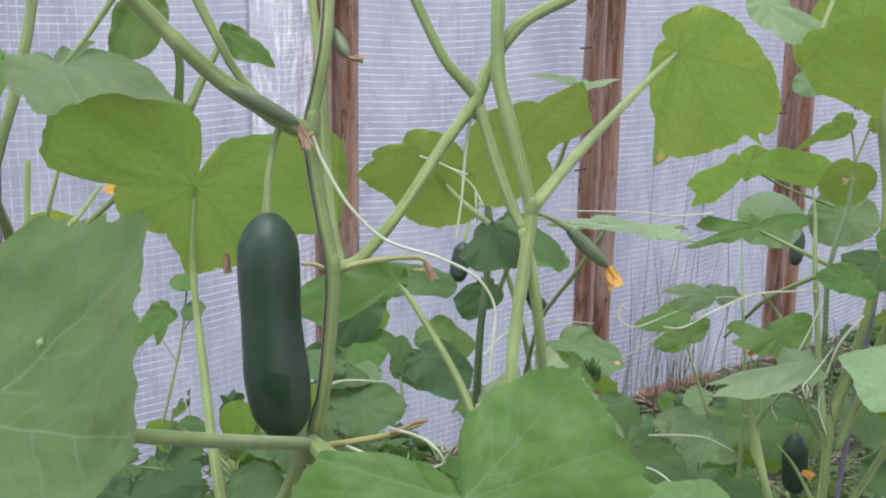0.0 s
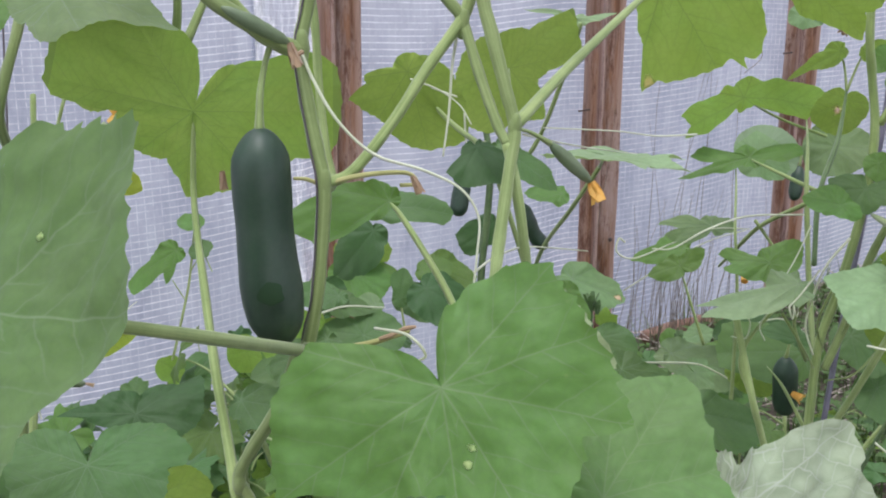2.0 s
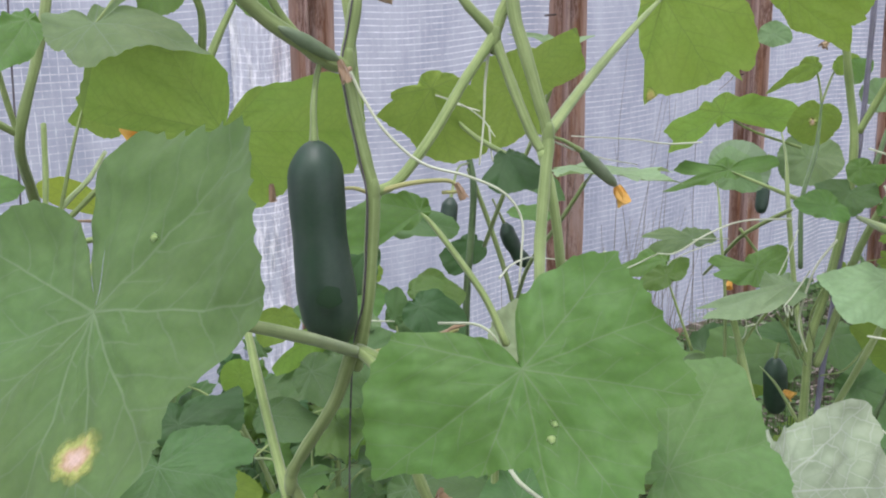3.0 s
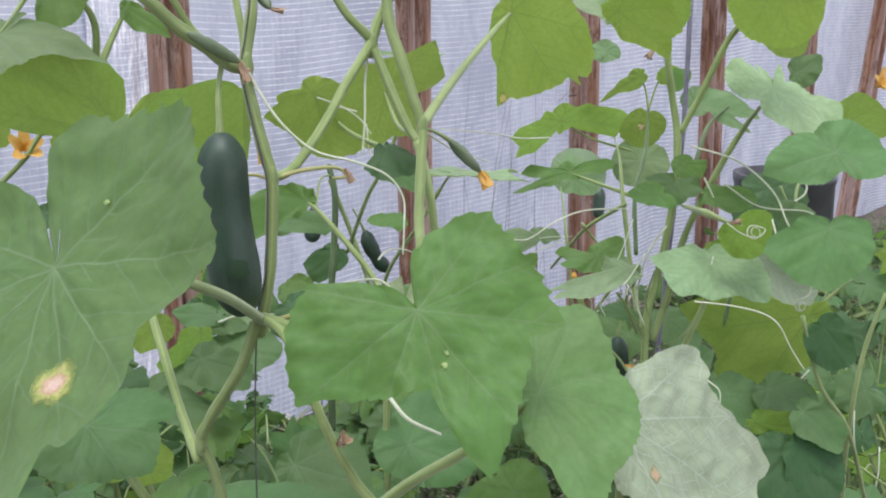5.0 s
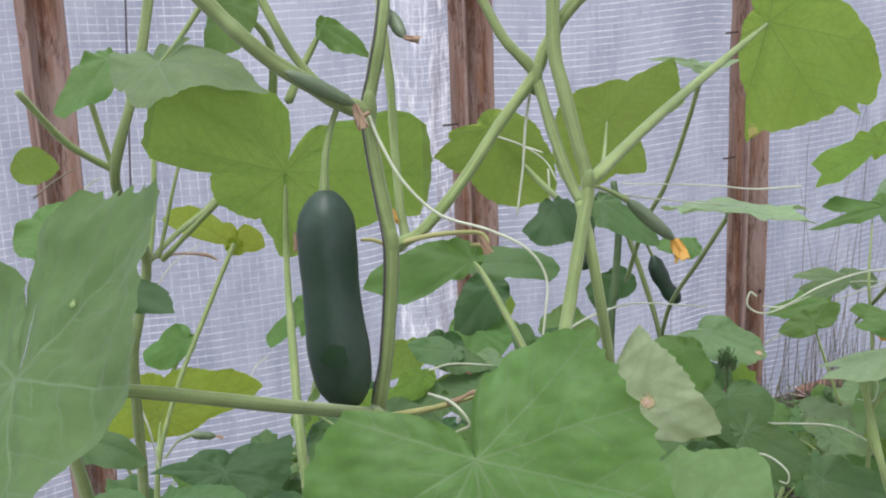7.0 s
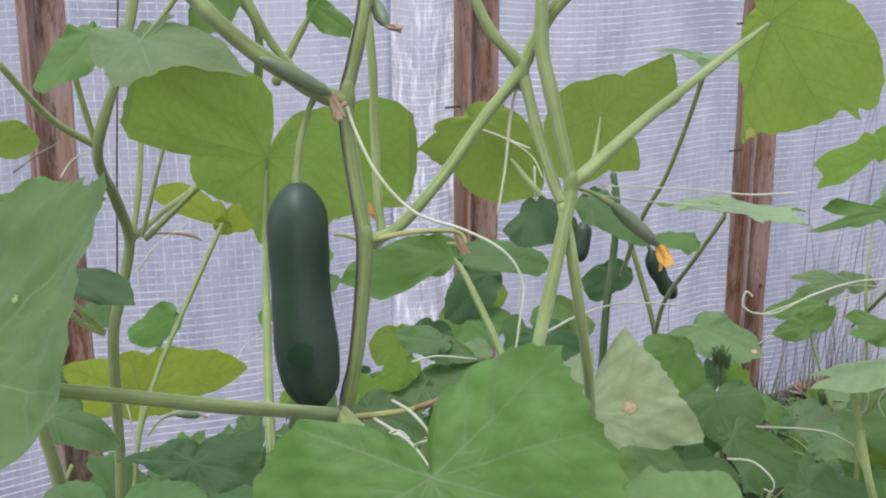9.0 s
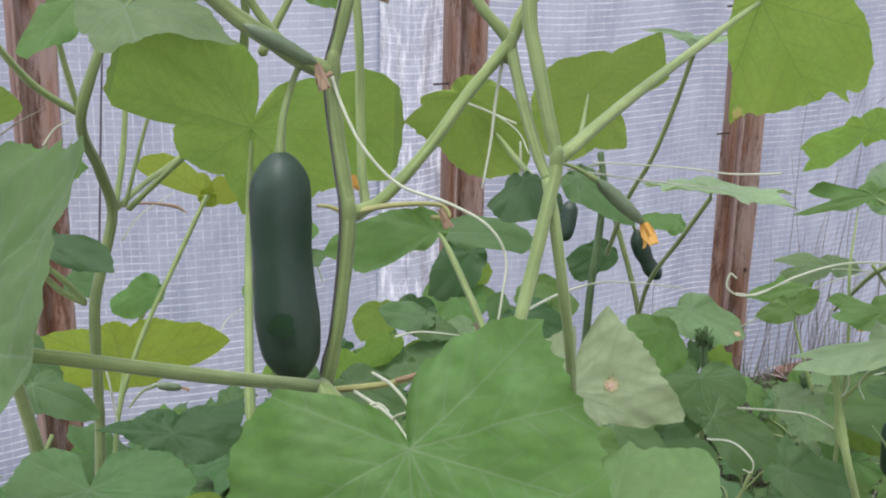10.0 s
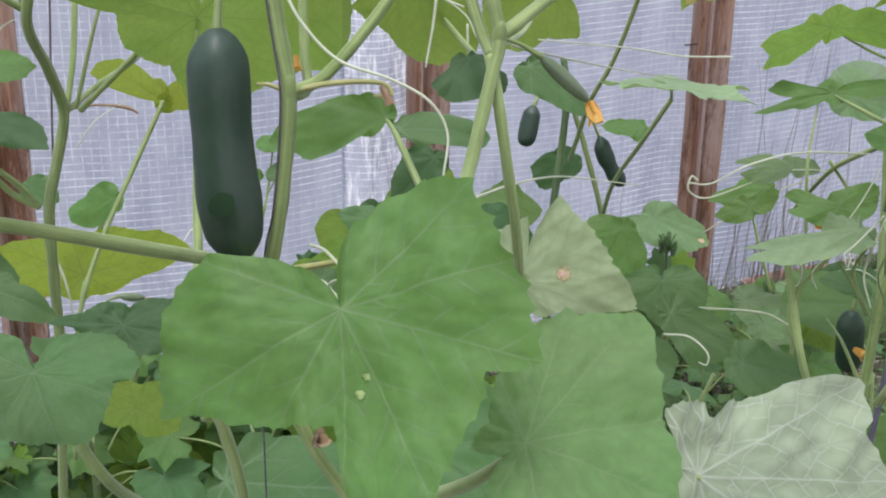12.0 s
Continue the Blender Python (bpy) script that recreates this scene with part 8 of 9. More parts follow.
leaf(rear_plant, (0.6253, 1.7074, 0.4323), (0.5766, 1.6806, 0.4228), (0.0966, -0.4849, 0.8692), 0.1000, LEAF, rings=8, seed=125, shape=(0.37, 0.38, 0.40, 0.42, 0.44, 0.46, 0.49, 0.51, 0.53, 0.55, 0.58, 0.60, 0.62, 0.69, 0.81, 0.94, 1.06, 1.17, 1.11, 1.05, 0.99, 0.90, 0.81, 0.71, 0.62, 0.52, 0.43, 0.33, 0.28, 0.29, 0.30, 0.32, 0.33, 0.34, 0.35, 0.36, 0.37))
leaf(rear_plant, (-0.0171, 1.5191, 0.5758), (-0.0502, 1.4963, 0.5580), (0.1421, -0.7302, 0.6683), 0.1000, LEAF_BACKLIT, rings=8, seed=126, shape=(0.40, 0.41, 0.42, 0.42, 0.45, 0.48, 0.52, 0.55, 0.59, 0.62, 0.66, 0.69, 0.73, 0.82, 0.93, 1.04, 1.18, 1.15, 1.11, 1.08, 1.05, 0.93, 0.83, 0.74, 0.64, 0.54, 0.44, 0.33, 0.34, 0.34, 0.35, 0.36, 0.37, 0.38, 0.38, 0.39, 0.40))
tendril(rear_plant, [(0.4298, 1.5212, 0.6550), (0.4214, 1.5209, 0.6598), (0.4194, 1.5158, 0.6429), (0.4432, 1.5178, 0.6341), (0.4946, 1.5134, 0.6585), (0.5380, 1.5062, 0.6784), (0.5881, 1.5055, 0.6796)], r=0.00115)
tendril(rear_plant, [(0.4560, 1.7022, 0.5295), (0.5034, 1.6714, 0.5756), (0.5619, 1.6431, 0.6233), (0.6085, 1.6071, 0.6515)], r=0.00107)
tendril(rear_plant, [(0.3864, 1.1776, 0.5892), (0.4090, 1.1625, 0.5950), (0.4250, 1.1332, 0.5926), (0.4255, 1.1302, 0.5815), (0.4177, 1.1293, 0.5836)], r=0.0009)
tendril(rear_plant, [(0.4300, 1.3832, 0.5393), (0.5036, 1.3959, 0.5345), (0.5361, 1.3986, 0.5218), (0.5623, 1.3992, 0.5060)], r=0.00115)
tendril(rear_plant, [(0.0800, 1.1447, 0.6808), (0.1040, 1.1507, 0.6860), (0.1419, 1.1572, 0.6831)], r=0.00098)
leaf(rear_plant, (0.3577, 1.7393, 0.4650), (0.3269, 1.7203, 0.4604), (0.3972, -0.7669, 0.5041), 0.0720, LEAF_DARK, stalk=[(0.3653, 1.7607, 0.3479)], rings=6, thick=0.0014, seed=127)
leaf(rear_plant, (0.3714, 1.6518, 0.4825), (0.3478, 1.6385, 0.4574), (-0.1281, -0.8214, 0.5558), 0.0720, LEAF_DARK, stalk=[(0.3817, 1.6750, 0.3701)], rings=6, thick=0.0014, seed=128)
leaf(rear_plant, (0.4300, 1.7017, 0.4700), (0.4579, 1.7010, 0.4635), (0.1521, -0.6670, 0.7294), 0.0800, LEAF_BACKLIT, stalk=[(0.4447, 1.7252, 0.3553)], rings=6, thick=0.0014, seed=131)
leaf(rear_plant, (0.3252, 1.3429, 0.5047), (0.3552, 1.3449, 0.4873), (0.3758, -0.7374, 0.5613), 0.0540, LEAF_DARK, stalk=[(0.3306, 1.3691, 0.4058)], rings=6, thick=0.0014, seed=132)
leaf(rear_plant, (0.4114, 1.8750, 0.4229), (0.3900, 1.8376, 0.4099), (0.4602, -0.5141, 0.7238), 0.0520, LEAF_DARK, stalk=[(0.4163, 1.8939, 0.2983)], rings=6, thick=0.0014, seed=134)
leaf(rear_plant, (0.5970, 1.5657, 0.4358), (0.5801, 1.5557, 0.4278), (0.2590, -0.8334, 0.4882), 0.0500, LEAF_DARK, stalk=[(0.6130, 1.5910, 0.3268)], rings=6, thick=0.0014, seed=135)
leaf(rear_plant, (0.3987, 1.5370, 0.4687), (0.4237, 1.5265, 0.4467), (0.0916, -0.8551, 0.5103), 0.0790, LEAF_DARK, stalk=[(0.3930, 1.5585, 0.3609)], rings=6, thick=0.0014, seed=136)
leaf(rear_plant, (0.2884, 1.7412, 0.4436), (0.2562, 1.7401, 0.4328), (-0.2301, -0.6282, 0.7433), 0.0530, LEAF_DARK, stalk=[(0.2856, 1.7602, 0.3249)], rings=6, thick=0.0014, seed=137)
leaf(rear_plant, (0.5299, 1.2296, 0.5258), (0.5584, 1.2212, 0.5109), (0.2223, -0.6037, 0.7656), 0.0560, LEAF, stalk=[(0.5373, 1.2580, 0.4337)], rings=6, thick=0.0014, seed=142)
leaf(rear_plant, (0.5075, 1.3104, 0.4904), (0.4789, 1.2942, 0.4779), (0.2731, -0.8411, 0.4669), 0.0750, LEAF_GREY, stalk=[(0.5157, 1.3376, 0.3934)], rings=6, thick=0.0014, seed=145)
leaf(rear_plant, (0.5196, 1.4526, 0.4998), (0.5423, 1.4318, 0.4882), (-0.1123, -0.5742, 0.8110), 0.0580, LEAF_GREY, stalk=[(0.5282, 1.4785, 0.3978)], rings=6, thick=0.0014, seed=146)
leaf(rear_plant, (0.3041, 1.2456, 0.5111), (0.2921, 1.2290, 0.4974), (0.4891, -0.7352, 0.4694), 0.0470, LEAF_GREY, stalk=[(0.2985, 1.2708, 0.4161)], rings=6, thick=0.0014, seed=148)
leaf(rear_plant, (0.4528, 1.5249, 0.4639), (0.4369, 1.5180, 0.4539), (-0.2185, -0.6055, 0.7653), 0.0400, LEAF_BACKLIT, stalk=[(0.4632, 1.5496, 0.3567)], rings=6, thick=0.0014, seed=150)
leaf(rear_plant, (0.5833, 1.9094, 0.3421), (0.7270, 1.9275, 0.3503), (0.0111, -0.4862, 0.8738), 0.1000, LEAF_GREY, rings=7, seed=153, shape=(0.31, 0.29, 0.28, 0.26, 0.24, 0.23, 0.21, 0.20, 0.18, 0.16, 0.15, 0.19, 0.27, 0.35, 0.43, 0.51, 0.59, 0.80, 1.04, 0.86, 0.66, 0.48, 0.45, 0.42, 0.39, 0.36, 0.33, 0.30, 0.28, 0.25, 0.21, 0.23, 0.25, 0.27, 0.29, 0.31, 0.31))
leaf(rear_plant, (0.5707, 1.7553, 0.3503), (0.6824, 1.7452, 0.3404), (0.0155, -0.6048, 0.7962), 0.1000, LEAF_GREY, rings=7, seed=154, shape=(0.19, 0.19, 0.20, 0.22, 0.23, 0.25, 0.26, 0.28, 0.29, 0.31, 0.32, 0.34, 0.44, 0.55, 0.65, 0.76, 0.87, 1.00, 1.00, 0.93, 0.59, 0.40, 0.37, 0.35, 0.32, 0.30, 0.27, 0.25, 0.22, 0.19, 0.19, 0.19, 0.19, 0.19, 0.19, 0.19, 0.19))
leaf(rear_plant, (0.6136, 2.1474, 0.2612), (0.6093, 2.1642, 0.3040), (0.0288, -0.9293, 0.3683), 0.1000, LEAF, stalk=[(0.6228, 2.1399, 0.2338)], rings=7, seed=155, thick=0.0028, shape=(0.23, 0.23, 0.23, 0.22, 0.22, 0.22, 0.22, 0.22, 0.22, 0.22, 0.22, 0.22, 0.39, 0.52, 0.65, 0.78, 0.90, 0.97, 1.05, 1.01, 0.97, 0.93, 0.74, 0.57, 0.41, 0.24, 0.24, 0.23, 0.23, 0.23, 0.23, 0.23, 0.23, 0.23, 0.23, 0.23, 0.23))
leaf(rear_plant, (0.6911, 2.2538, 0.2609), (0.6315, 2.2347, 0.2510), (0.0111, -0.4862, 0.8738), 0.1000, LEAF_GREY, rings=7, seed=156, shape=(0.45, 0.43, 0.42, 0.41, 0.39, 0.38, 0.37, 0.39, 0.41, 0.42, 0.44, 0.45, 0.47, 0.49, 0.50, 0.52, 0.53, 0.80, 1.04, 0.89, 0.74, 0.60, 0.46, 0.46, 0.46, 0.46, 0.46, 0.46, 0.45, 0.45, 0.45, 0.45, 0.45, 0.45, 0.45, 0.45, 0.45))
leaf(rear_plant, (0.6816, 1.9688, 0.3570), (0.7929, 1.9808, 0.3652), (0.0180, -0.6701, 0.7420), 0.1000, LEAF_DEEP_SHADE, rings=7, seed=157, shape=(0.22, 0.23, 0.25, 0.26, 0.27, 0.29, 0.30, 0.32, 0.33, 0.34, 0.38, 0.44, 0.50, 0.57, 0.62, 0.77, 0.90, 1.05, 1.06, 0.97, 0.71, 0.62, 0.51, 0.40, 0.26, 0.26, 0.25, 0.24, 0.23, 0.22, 0.21, 0.20, 0.19, 0.18, 0.19, 0.20, 0.22))
stem(rear_plant, [(-0.2472, 1.9313, 0.5785), (-0.2524, 1.9152, 0.5119), (-0.2537, 1.8829, 0.4629), (-0.2639, 1.8463, 0.3969), (-0.2780, 1.8172, 0.3193), (-0.2869, 1.7933, 0.2203)], [0.0015, 0.00207, 0.00244, 0.00282], STEM, name='side_shoot')
stem(rear_plant, [(-0.2531, 1.8990, 0.4873), (-0.2296, 1.8966, 0.5181), (-0.2107, 1.8810, 0.4940)], [0.00113, 0.00094], STEM_PALE, name='side_shoot')
stem(rear_plant, [(-0.2590, 1.8784, 0.4446), (-0.2803, 1.8855, 0.4762)], [0.00113, 0.00094], STEM_PALE, name='side_shoot')
leaf(rear_plant, (-0.2791, 1.9163, 0.5189), (-0.3612, 1.8870, 0.4738), (0.0126, -0.8490, 0.5283), 0.1000, LEAF, rings=6, seed=158, shape=(0.11, 0.13, 0.14, 0.16, 0.17, 0.19, 0.20, 0.22, 0.23, 0.63, 0.42, 1.10, 1.00, 0.51, 0.43, 0.34, 0.31, 0.27, 0.24, 0.20, 0.16, 0.13, 0.08, 0.09, 0.11))
leaf(rear_plant, (-0.2419, 1.9083, 0.5681), (-0.2621, 1.9225, 0.5785), (0.0017, -0.5871, 0.8095), 0.1000, LEAF, rings=6, seed=159, shape=(0.43, 0.43, 0.44, 0.45, 0.45, 0.46, 0.62, 0.78, 0.95, 1.12, 1.29, 1.49, 1.39, 1.26, 1.13, 1.00, 0.86, 0.75, 0.70, 0.66, 0.61, 0.57, 0.53, 0.48, 0.44))
leaf(rear_plant, (-0.2272, 1.8871, 0.5210), (-0.2410, 1.9077, 0.5390), (0.0042, -0.6562, 0.7546), 0.1000, LEAF_DARK, rings=6, seed=160, shape=(0.13, 0.07, 0.16, 0.26, 0.36, 0.46, 0.57, 0.67, 0.77, 0.87, 0.98, 1.08, 1.13, 1.09, 1.05, 0.99, 0.85, 0.66, 0.40, 0.37, 0.32, 0.27, 0.23, 0.18, 0.13))
leaf(rear_plant, (-0.2572, 1.8116, 0.3371), (-0.2958, 1.8272, 0.3562), (0.0087, -0.7658, 0.6430), 0.1000, LEAF_BACKLIT, rings=6, seed=161, shape=(0.71, 0.60, 0.58, 0.57, 0.55, 0.53, 0.52, 0.50, 0.65, 0.78, 0.90, 1.02, 1.04, 0.90, 0.78, 0.66, 0.56, 0.44, 0.70, 0.99, 1.12, 1.09, 1.06, 0.89, 0.71))
leaf(rear_plant, (-0.2200, 1.8042, 0.3461), (-0.2152, 1.8138, 0.3667), (0.0158, -0.9079, 0.4189), 0.1000, LEAF_DARK, rings=6, seed=162, shape=(0.84, 0.86, 0.92, 0.98, 1.04, 1.10, 1.16, 1.23, 1.29, 1.35, 1.41, 1.36, 1.31, 1.26, 1.21, 1.17, 1.13, 1.08, 1.04, 1.00, 0.96, 0.92, 0.89, 0.86, 0.84))
leaf(rear_plant, (-0.0960, 1.5979, 0.4616), (-0.1142, 1.5859, 0.4362), (0.0158, -0.9079, 0.4189), 0.1000, LEAF_BACKLIT, rings=6, seed=163, shape=(0.68, 0.66, 0.63, 0.61, 0.60, 0.69, 0.76, 0.84, 0.91, 0.93, 0.94, 0.96, 0.97, 0.95, 0.94, 0.92, 0.91, 0.89, 0.87, 0.83, 0.80, 0.76, 0.72, 0.70, 0.68))
leaf(rear_plant, (0.0380, 1.3153, 0.5580), (-0.0377, 1.3013, 0.5481), (0.0017, -0.5871, 0.8095), 0.1000, LEAF_DARK, rings=6, seed=164, shape=(0.18, 0.17, 0.19, 0.21, 0.23, 0.25, 0.27, 0.29, 0.31, 0.41, 0.59, 0.78, 0.93, 0.84, 0.56, 0.40, 0.27, 0.25, 0.24, 0.23, 0.22, 0.21, 0.20, 0.19, 0.18))
leaf(rear_plant, (0.0205, 1.0252, 0.6366), (0.0816, 1.0177, 0.6310), (0.0017, -0.5871, 0.8095), 0.1000, LEAF_DARK, rings=6, seed=165, shape=(0.13, 0.14, 0.15, 0.16, 0.17, 0.18, 0.19, 0.24, 0.35, 0.46, 0.56, 0.64, 1.04, 0.89, 0.75, 0.61, 0.48, 0.36, 0.32, 0.28, 0.24, 0.21, 0.17, 0.12, 0.13))
leaf(rear_plant, (0.0525, 1.5322, 0.6037), (0.1119, 1.5397, 0.6106), (0.0060, -0.7014, 0.7127), 0.1000, LEAF, rings=6, seed=166, shape=(0.33, 0.31, 0.29, 0.27, 0.26, 0.28, 0.34, 0.39, 0.45, 0.50, 0.56, 0.86, 1.26, 1.19, 1.07, 0.91, 0.74, 0.62, 0.50, 0.42, 0.40, 0.38, 0.36, 0.34, 0.33))
leaf(rear_plant, (0.1022, 1.3244, 0.5906), (0.1400, 1.3405, 0.6062), (0.0060, -0.7014, 0.7127), 0.1000, LEAF_DARK, rings=6, seed=167, shape=(0.97, 1.06, 1.15, 1.24, 0.99, 0.75, 0.58, 0.68, 0.75, 0.83, 0.91, 0.98, 1.04, 1.12, 1.18, 1.08, 0.98, 0.88, 0.87, 0.87, 0.86, 0.85, 0.85, 0.84, 0.97))
leaf(rear_plant, (0.1430, 1.5274, 0.5760), (0.1881, 1.5226, 0.5709), (0.0060, -0.7014, 0.7127), 0.1000, LEAF_DARK, rings=6, seed=168, shape=(0.49, 0.49, 0.49, 0.49, 0.49, 0.49, 0.49, 0.49, 0.49, 0.73, 0.98, 1.31, 1.32, 1.34, 1.26, 1.09, 0.93, 0.72, 0.69, 0.65, 0.62, 0.58, 0.54, 0.49, 0.49))
leaf(rear_plant, (0.6037, 1.3813, 0.9995), (0.5634, 1.4165, 1.0344), (0.0060, -0.7014, 0.7127), 0.1000, LEAF_LIGHT, rings=6, seed=169, shape=(0.13, 0.14, 0.16, 0.18, 0.20, 0.21, 0.23, 0.25, 0.27, 0.28, 0.51, 0.86, 1.19, 0.84, 0.65, 0.59, 0.52, 0.47, 0.40, 0.34, 0.28, 0.22, 0.16, 0.11, 0.13))
blossom(rear_plant, (-0.2304, 1.8334, 0.3830), (0.1, -0.1, 1.0), 0.016, STEM, 51, "closed green flower bud", 0.12, "flower_bud")
blossom(rear_plant, (-0.2323, 1.8471, 0.3974), (0.1, -0.1, 1.0), 0.012, STEM, 51, "closed green flower bud", 0.12, "flower_bud")
stem(rear_plant, [(-0.2308, 1.8390, 0.3848), (-0.2252, 1.8275, 0.3579), (-0.2280, 1.8173, 0.3156), (-0.2581, 1.8026, 0.2567)], [0.00075, 0.00113, 0.00169], STEM, name='side_shoot')
leaf(rear_plant, (0.1348, 1.4781, 0.5853), (0.1389, 1.4900, 0.6194), (0.0181, -0.9444, 0.3283), 0.1000, LEAF_DARK, stalk=[(0.1431, 1.4665, 0.5361)], rings=6, thick=0.0016, seed=170, shape=(0.32, 0.31, 0.31, 0.31, 0.30, 0.30, 0.29, 0.29, 0.28, 0.48, 0.94, 1.04, 1.16, 0.97, 0.80, 0.61, 0.42, 0.35, 0.34, 0.34, 0.34, 0.33, 0.33, 0.32, 0.32))
leaf(rear_plant, (0.1064, 1.4283, 0.5947), (0.0651, 1.4211, 0.5889), (0.0036, -0.6385, 0.7696), 0.1000, LEAF_GREY, rings=6, seed=171, shape=(0.26, 0.27, 0.29, 0.30, 0.31, 0.37, 0.42, 0.47, 0.53, 0.58, 0.63, 0.83, 1.06, 0.88, 0.63, 0.58, 0.52, 0.46, 0.40, 0.34, 0.29, 0.23, 0.24, 0.25, 0.26))
leaf(rear_plant, (0.1611, 1.5349, 0.6054), (0.1944, 1.5447, 0.6148), (0.0060, -0.7014, 0.7127), 0.1000, LEAF, rings=6, seed=172, shape=(0.30, 0.28, 0.26, 0.24, 0.29, 0.36, 0.43, 0.50, 0.58, 0.66, 0.85, 1.08, 1.26, 1.13, 1.05, 0.83, 0.64, 0.41, 0.40, 0.38, 0.36, 0.35, 0.33, 0.31, 0.30))
leaf(rear_plant, (0.0640, 1.3705, 0.5716), (0.0428, 1.3784, 0.5824), (0.0100, -0.7942, 0.6076), 0.1000, LEAF_BACKLIT, rings=6, seed=173, shape=(0.81, 0.75, 0.70, 0.64, 0.59, 0.60, 0.68, 0.75, 0.83, 0.92, 1.03, 1.16, 1.20, 1.14, 1.07, 1.01, 0.94, 0.87, 0.80, 0.77, 0.79, 0.81, 0.84, 0.86, 0.81))
blossom(vine, (0.0702, 0.7813, 0.9027), (0.05, 0, -1), 0.013, DRY, 57, "withered brown flower", 0.10)
tendril(rear_plant, [(-0.3044, 1.5514, 0.5103), (-0.2880, 1.5508, 0.4972), (-0.2690, 1.5581, 0.5102), (-0.2760, 1.6103, 0.5128), (-0.2737, 1.6635, 0.5125)], r=0.00098)
tendril(left_plant, [(-0.2493, 1.1725, 0.6278), (-0.2316, 1.1583, 0.6027), (-0.2145, 1.1393, 0.5610)], r=0.00131)
tendril(left_plant, [(-0.2571, 1.0299, 0.8784), (-0.2547, 1.0647, 0.8877), (-0.2484, 1.0997, 0.8954)], r=0.00082, mat=STRAW)
tendril(left_plant, [(-0.2680, 1.1268, 0.8547), (-0.2579, 1.1332, 0.8706), (-0.2346, 1.1196, 0.8817)], r=0.00082)
tendril(left_plant, [(-0.2762, 1.2970, 0.7138), (-0.2584, 1.3082, 0.7419), (-0.2432, 1.3681, 0.7568)], r=0.00082)
young_low = fruit(left_plant, (-0.3170, 1.4500, 0.4700), (-0.2890, 1.4700, 0.4610), 0.0058, FRUIT_YOUNG, shape=(0.5, 0.9, 1.0, 0.95, 0.7), stalk=[(-0.3420, 1.4200, 0.4480), (-0.3300, 1.4350, 0.4650)], label="young pale cucumber with a withered flower end", seed=33, warts=0.2, stalk_r=0.0016)
blossom(young_low, (-0.2890, 1.4700, 0.4610), (1.0, 0.2, -0.3), 0.012, DRY, 34, "withered flower end", 0.12)
for bud_at, tall in (((0.4075, 1.6938, 0.5000), 0.030), ((0.4160, 1.6900, 0.4960), 0.022), ((0.3990, 1.6980, 0.4970), 0.022), ((0.5887, 1.9469, 0.3480), 0.030), ((0.5960, 1.9440, 0.3440), 0.022)):
    blossom(rear_plant, bud_at, (0.15 * math.sin(400 * bud_at[0]), -0.1, 1.0), tall, LEAF_DARK, int(1000 * bud_at[0]), "closed green flower bud", 0.22, "flower_bud")
stem(rear_plant, [(0.4075, 1.6938, 0.5040), (0.4110, 1.7000, 0.4400), (0.4180, 1.7150, 0.3300)], [0.0022, 0.0028], STEM_DARK, name="side_shoot")
stem(rear_plant, [(0.5887, 1.9469, 0.3520), (0.5900, 1.9500, 0.2600), (0.5950, 1.9550, 0.1200)], [0.0020, 0.0026], STEM_DARK, name="side_shoot")
def string(name, points, r, mat, label, category):
    ob = new(name, tube_mesh(name, points, [r, r], mat, 6, 0.0, 5))
    return tagged(ob, label, category)

string("twine", [(-0.2652, 1.3048, 1.2245), (-0.2591, 1.2533, 0.9987), (-0.2493, 1.2088, 0.8518), (-0.2444, 1.1719, 0.6789), (-0.2615, 1.1573, 0.3932)], 0.0011, TWINE, "dark garden twine beside the slender stem", "twine")
string("twine", [(0.1258, 0.8532, 1.1336), (0.1295, 0.8020, 1.0627), (0.1292, 0.7822, 1.0309), (0.1252, 0.7746, 1.0055), (0.1212, 0.7682, 0.9833), (0.1243, 0.7618, 0.9579), (0.1318, 0.7534, 0.9229), (0.1358, 0.7482, 0.9013), (0.1350, 0.7448, 0.8706), (0.1319, 0.7382, 0.8305), (0.1240, 0.7420, 0.7937), (0.1180, 0.7470, 0.6748), (0.1150, 0.7600, 0.4200)], 0.0006, TWINE, "dark garden twine along the main stem", "twine")
string("support_strip", [(0.6652, 1.2645, 1.1788), (0.6480, 1.2243, 0.9951), (0.6395, 1.2109, 0.8648), (0.6267, 1.1951, 0.7909), (0.6087, 1.1729, 0.6861), (0.5948, 1.1544, 0.5998), (0.5812, 1.1422, 0.4277), (0.5697, 1.1299, 0.1425)], 0.0030, STAKE, "mauve plastic support strip beside the bushy plant", "strip")
def barrel(x, y, r, h):
    """A dark plastic barrel with a rolled rim."""
    prof = ((0.0, 0.0), (0.96, 0.0), (1.0, 0.03), (1.03, 0.5), (1.05, 0.94), (1.08, 0.96), (1.08, 1.0), (1.0, 1.0), (0.98, 0.9), (0.0, 0.88))
    verts = [Vector((x + r * q * math.cos(a * math.pi / 18), y + r * q * math.sin(a * math.pi / 18), h * z)) for q, z in prof for a in range(36)]
    faces = [(i * 36 + a, i * 36 + (a + 1) % 36, (i + 1) * 36 + (a + 1) % 36, (i + 1) * 36 + a) for i in range(len(prof) - 1) for a in range(36)]
    return tagged(new("barrel", mesh_of("barrel", verts, faces, BARREL)), "dark grey plastic barrel standing on the soil", "barrel")

barrel(1.640, 2.950, 0.135, 0.520)
def log(points, r, seed):
    """A short weathered pole lying on the soil."""
    ob = new("log", tube_mesh("log", points, [r, r * 1.08, r * 0.94, r], LOG, 14, 0.04, 8, 0.12, seed))
    return tagged(ob, "weathered brown pole lying on the soil by the film", "log")

